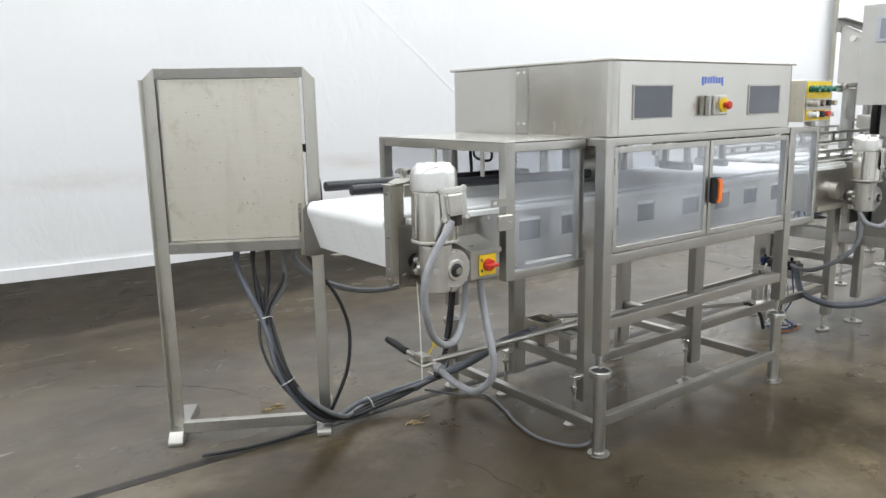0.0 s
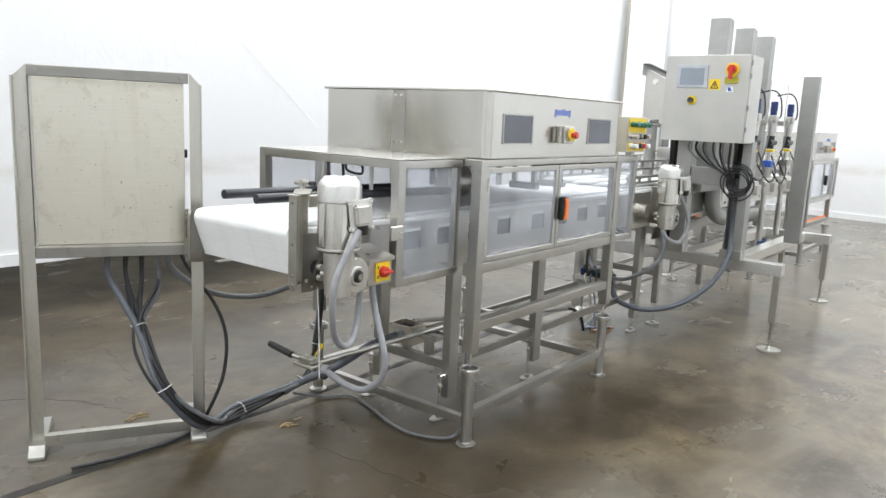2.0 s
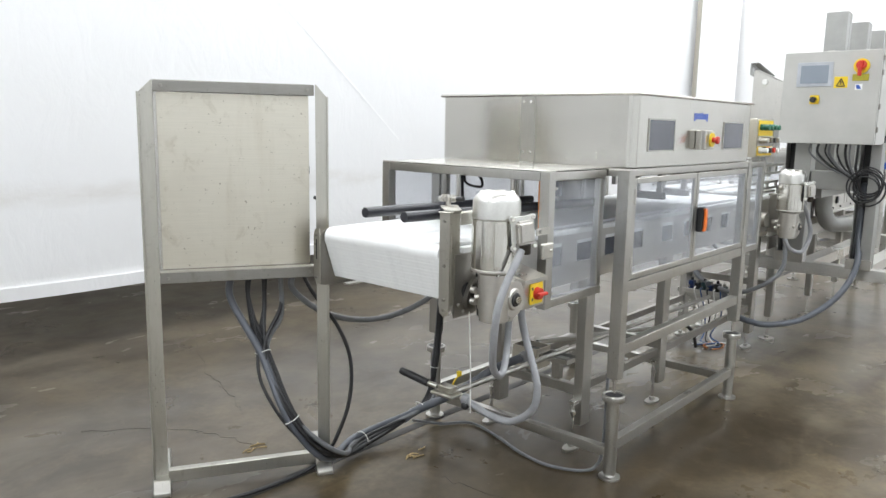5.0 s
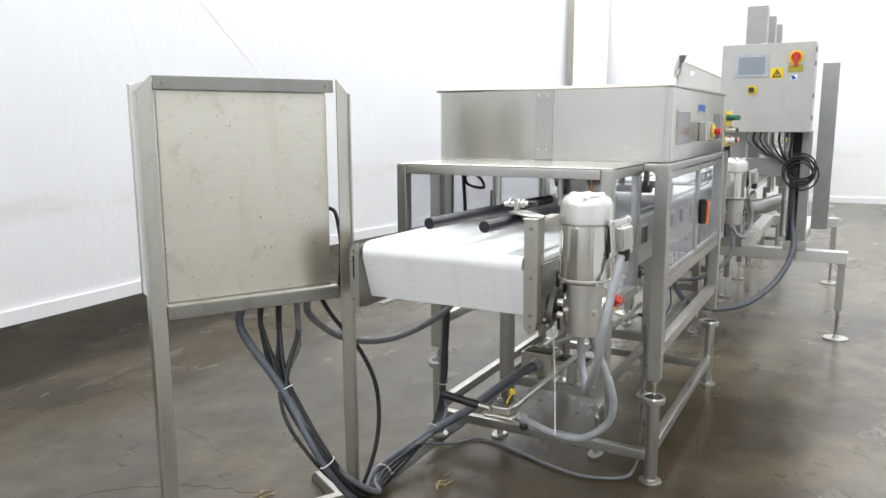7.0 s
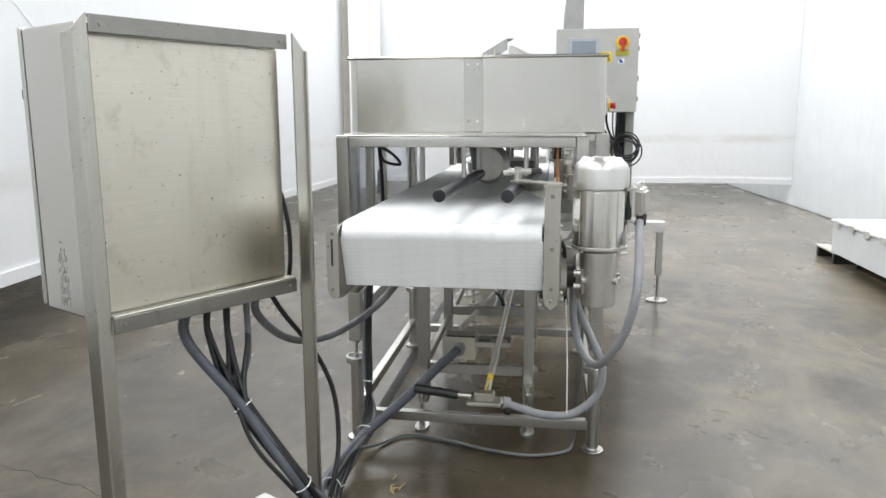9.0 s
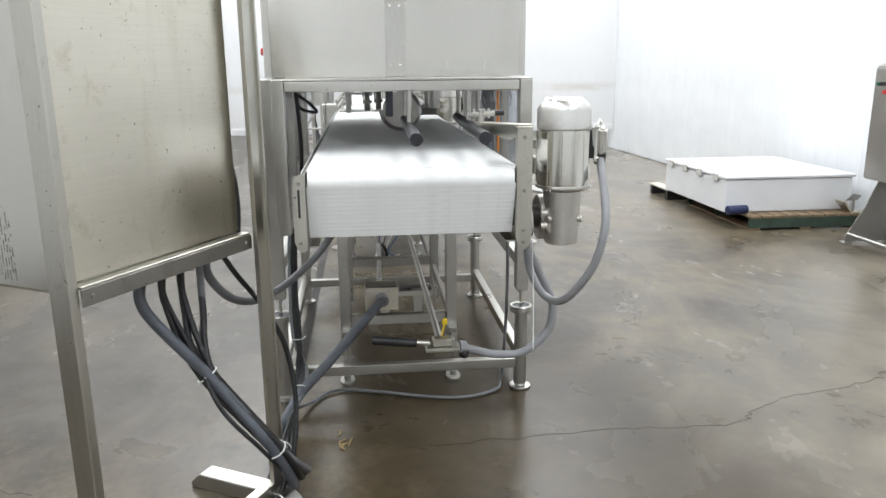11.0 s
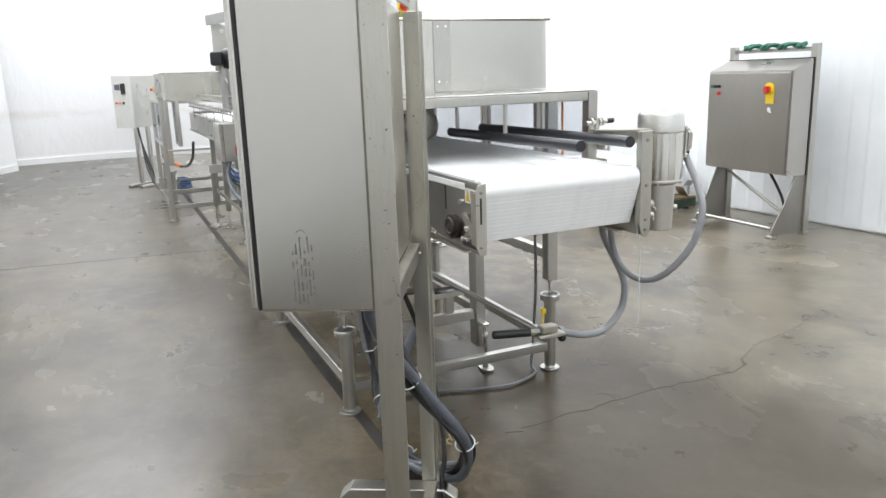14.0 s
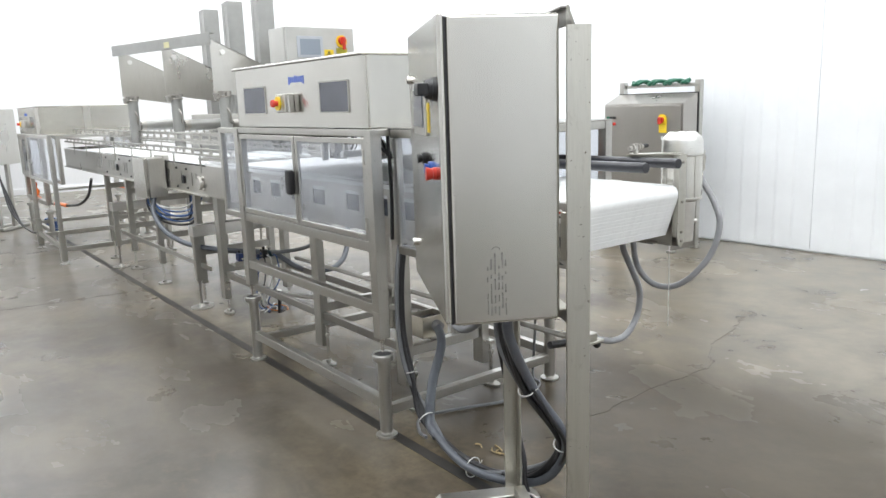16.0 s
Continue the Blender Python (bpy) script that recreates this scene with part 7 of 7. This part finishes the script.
# ---- far control cabinet on a post ----
def far_cabinet():
    c = thing("post_cabinet", "small steel cabinet on two posts at the hall end", "control cabinet", (10.05, 3.52, 0), -48, True)
    bm = B()
    box(bm, (-0.21, -0.20, 0.78), (0.20, 0.10, 1.42), 0.006, 2)
    part("body", bm, STEEL, c)
    bm = B()
    box(bm, (-0.236, -0.205, 0.775), (-0.212, 0.105, 1.425), 0.005, 2)
    d = part("door", bm, PALE_PAINT, c, "pale cabinet door")
    bm = B()
    box(bm, (-0.252, -0.12, 1.20), (-0.237, -0.05, 1.33), 0.004)
    part("switch", bm, BLACK, d, "black switch")
    bm = B()
    box(bm, (-0.240, -0.03, 1.25), (-0.237, 0.06, 1.32))
    part("display", bm, SCREEN, d)
    for k, mt in enumerate((RED, ORANGE, BLACK)):
        bm = B()
        cyl(bm, (-0.236, 0.05 - 0.06 * k, 1.09), (-0.250, 0.05 - 0.06 * k, 1.09), 0.012, seg=16)
        part("push_button", bm, mt, d)
    for y in (-0.15, 0.05):
        bm = B()
        box(bm, (0.0, y - 0.022, 0.04), (0.045, y + 0.022, 0.78), 0.003)
        part("post", bm, STEEL_TUBE, c)
        bm = B()
        box(bm, (-0.20, y - 0.03, 0.0), (0.24, y + 0.03, 0.04), 0.008)
        part("foot", bm, STEEL_TUBE, c)
    return c


far_cabinet()
for k in range(3):
    hose("cable", [(9.95, 3.52, 0.78), (9.85, 3.50, 0.60), (9.60, 3.48 - 0.03 * k, 0.28 - 0.03 * k), (9.1, 3.44, 0.14), (8.6, 3.42, 0.12), (8.32, 3.40, 0.15)], 0.011, BLACK, "black cable from the far cabinet", "cable", 7, "cables of the far cabinet")


# ---- cabinet at the ribbed wall ----
def wall_cabinet():
    c = thing("wall_cabinet", "large brushed steel cabinet on a stand by the wall", "control cabinet", (3.90, -0.825, 0), 0.0, True)
    x0, x1, yf, yb, z0, z1 = -0.40, 0.435, 0.105, -0.105, 0.470, 1.262
    bm = B()
    prism(bm, [(yf, z0 + 0.01), (yf, z1), (yb, z1 + 0.085), (yb, z0)], "x", x0, x1)
    bmesh.ops.bevel(bm, geom=bm.edges[:], offset=0.005, segments=2, affect="EDGES")
    part("body", bm, STEEL_CAB, c)
    bm = B()
    box(bm, (x0 + 0.012, yf + 0.001, z0 + 0.022), (x1 - 0.012, yf + 0.012, z1 - 0.012), 0.004, 2)
    d = part("door", bm, STEEL_CAB, c, "brushed cabinet door")
    bm = B()
    box(bm, (x0 - 0.002, yb - 0.010, z0), (x1 + 0.002, yb - 0.0005, z1 + 0.09))
    part("door_seal", bm, BLACK, c)
    f = yf + 0.012
    bm = B()
    box(bm, (x0 + 0.145, f, 1.015), (x0 + 0.225, f + 0.004, 1.135), 0.002)
    yl = part("switch_label", bm, YELLOW, d, "yellow switch label")
    bm = B()
    cyl(bm, (x0 + 0.19, f + 0.004, 1.130), (x0 + 0.19, f + 0.012, 1.130), 0.044, seg=24)
    part("switch_disc", bm, YELLOW, d)
    bm = B()
    cyl(bm, (x0 + 0.195, f + 0.012, 1.125), (x0 + 0.195, f + 0.032, 1.125), 0.027, seg=18)
    box(bm, (x0 + 0.18, f + 0.030, 1.09), (x0 + 0.21, f + 0.050, 1.15), 0.005)
    part("rotary_handle", bm, RED, d, "red rotary handle")
    bm = B()
    prism(bm, [(x0 + 0.165, 0.945), (x0 + 0.20, 0.955), (x0 + 0.205, 0.985), (x0 + 0.18, 0.99)], "y", f, f + 0.002)
    part("sticker", bm, WHITE_PL, d)
    for k in range(3):
        bm = B()
        cyl(bm, (x1 - 0.06 - 0.035 * k, f, 1.145), (x1 - 0.06 - 0.035 * k, f + 0.015, 1.145), 0.013, seg=16)
        part("push_button", bm, BLACK if k else GREEN, d)
    bm = B()
    cyl(bm, (x1 - 0.13, f, 1.09), (x1 - 0.13, f + 0.015, 1.09), 0.014, seg=16)
    part("push_button", bm, RED, d)
    for x in (x0 - 0.012, x1 - 0.045):
        bm = B()
        box(bm, (x, yb - 0.062, 0.02), (x + 0.055, yb - 0.011, 1.455), 0.003)
        part("post", bm, STEEL_TUBE, c)
        bm = B()
        prism(bm, [(yb - 0.05, 0.02), (yf + 0.10, 0.02), (yf + 0.10, 0.06), (yf - 0.02, 0.26), (yb + 0.10, 0.468), (yb - 0.05, 0.468)], "x", x + 0.02, x + 0.028)
        part("gusset", bm, STEEL_DARK, c, "bent steel side plate")
        for y in (yb - 0.04, yf + 0.09):
            bm = B()
            box(bm, (x - 0.005, y - 0.03, 0.0), (x + 0.06, y + 0.03, 0.022), 0.003)
            part("foot", bm, STEEL_TUBE, c)
    bm = B()
    cyl(bm, (x0 + 0.03, yf + 0.08, 0.075), (x1 - 0.03, yf + 0.08, 0.075), 0.014, seg=16)
    part("cross_bar", bm, STEEL_TUBE, c)
    bm = B()
    cyl(bm, (x1 - 0.06, yb + 0.02, 0.44), (x0 + 0.05, yb + 0.06, 0.12), 0.013, seg=16)
    part("brace", bm, STEEL_TUBE, c)
    bm = B()
    box(bm, (x0 + 0.04, yb - 0.055, 1.40), (x1 - 0.04, yb - 0.04, 1.43), 0.002)
    part("top_bar", bm, STEEL_TUBE, c)
    bm = B()
    sweep(bm, [(x0 + 0.30, yb + 0.05, z0 + 0.005), (x0 + 0.20, yb + 0.06, 0.36), (x0 + 0.14, yb + 0.05, 0.24), (x0 + 0.12, yb + 0.03, 0.05)], 0.011, 8, 6)
    part("cable", bm, BLACK, c)
    return c


wall_cabinet()
m = pose(3.90, -0.825, 0, 0, 0, 0.0)
for k, (r, ph) in enumerate(((0.016, 0.0), (0.014, 1.7))):
    pts = [m @ Vector((-0.30 + 0.052 * i, -0.140 + 0.028 * math.sin(i * 1.9 + ph), 1.445 + 0.016 * math.cos(i * 1.9 + ph))) for i in range(13)]
    hose("green_strap", pts, r, GREEN, "green webbing strap wound along the cabinet top bar", "strap", 8)


# ---- pallet with a white plastic crate ----
def pallet():
    p = thing("pallet", "wooden pallet with green painted edges", "pallet", (5.42, -0.63, 0))
    x0, x1, y0, y1 = 4.83, 6.02, -1.10, -0.17
    for x in (x0, (x0 + x1) / 2 - 0.02, x1 - 0.04):
        bm = B()
        box(bm, (x, y0, 0.018), (x + 0.04, y1, 0.098), 0.003)
        part("stringer", bm, WOOD_GREEN, p, "green painted stringer")
    n = 9
    for k in range(n):
        y = y0 + (y1 - y0 - 0.085) * k / (n - 1)
        bm = B()
        box(bm, (x0, y, 0.098), (x1, y + 0.085, 0.116), 0.002)
        part("deck_board", bm, WOOD, p)
        if k % 4 == 0:
            bm = B()
            box(bm, (x0, y, 0.0), (x1, y + 0.085, 0.018), 0.002)
            part("bottom_board", bm, WOOD, p)
    return p


pallet()
g = thing("plastic_crate", "large low white plastic crate with a lid", "crate", (5.6, -0.57, 0.116))
bm = B()
box(bm, (5.00, -1.11, 0.116), (6.22, -0.03, 0.385), 0.015, 2)
part("body", bm, WHITE_BOX, g)
bm = B()
box(bm, (4.985, -1.125, 0.388), (6.235, -0.015, 0.412), 0.008, 2)
part("lid", bm, WHITE_BOX, g)
for k in range(4):
    bm = B()
    box(bm, (5.12 + 0.30 * k, -0.018, 0.36), (5.20 + 0.30 * k, -0.004, 0.418), 0.003)
    part("lid_clip", bm, PALE_PAINT, g)
bm = B()
cyl(bm, (4.93, -0.02, 0.152), (4.95, -0.19, 0.152), 0.036, seg=18, bev=0.004)
single("blue_roll", bm, plain("navy_plastic", (0.02, 0.03, 0.09), 0.4), "dark navy plastic roll lying on the pallet", "roll")
g = thing("wooden_skid", "low dark wooden skid with a pale board beside the crate", "skid", (6.5, -0.35, 0))
for xx in (6.27, 6.66):
    bm = B()
    box(bm, (xx, -0.62, 0.0), (xx + 0.05, -0.08, 0.088), 0.004)
    part("runner", bm, BLACK, g, "dark runner")
for yy in (-0.60, -0.34, -0.19):
    bm = B()
    box(bm, (6.255, yy, 0.0885), (6.74, yy + 0.115, 0.106), 0.003)
    part("board", bm, BEIGE, g, "pale board")
g = thing("metal_offcut", "bent steel offcut lying on the pallet edge", "scrap", (4.93, -1.03, 0.116))
bm = B()
prism(bm, [(-1.20, 0.117), (-1.03, 0.117), (-0.96, 0.205), (-0.975, 0.209), (-1.04, 0.124), (-1.20, 0.122)], "x", 4.86, 4.985)
part("bracket", bm, STEEL_OLD, g)
bm = B()
prism(bm, [(-1.10, 0.2095), (-1.00, 0.2095), (-1.06, 0.262), (-1.13, 0.250)], "x", 4.90, 4.906)
prism(bm, [(-1.08, 0.123), (-1.06, 0.123), (-1.06, 0.2095), (-1.08, 0.2095)], "x", 4.90, 4.906)
part("tab", bm, STEEL_DARK, g)

# paper scraps on the floor
SCRAP = plain("tan_scrap", (0.42, 0.31, 0.15), 0.8, var=0.3)
rnd = random.Random(9)
for sx, sy in ((1.33, 3.50), (1.765, 2.95)):
    for j in range(5):
        a, b = rnd.uniform(-0.06, 0.06), rnd.uniform(-0.03, 0.03)
        bm = B()
        sweep(bm, [(sx + a, sy + b, 0.003), (sx + a + 0.02, sy + b + rnd.uniform(-0.01, 0.01), 0.006), (sx + a + rnd.uniform(0.03, 0.06), sy + b + rnd.uniform(-0.02, 0.02), 0.003)], 0.003, 5, 3)
        single("floor_scrap", bm, SCRAP, "tan scrap of torn paper on the floor", "scrap", "scraps on the floor")
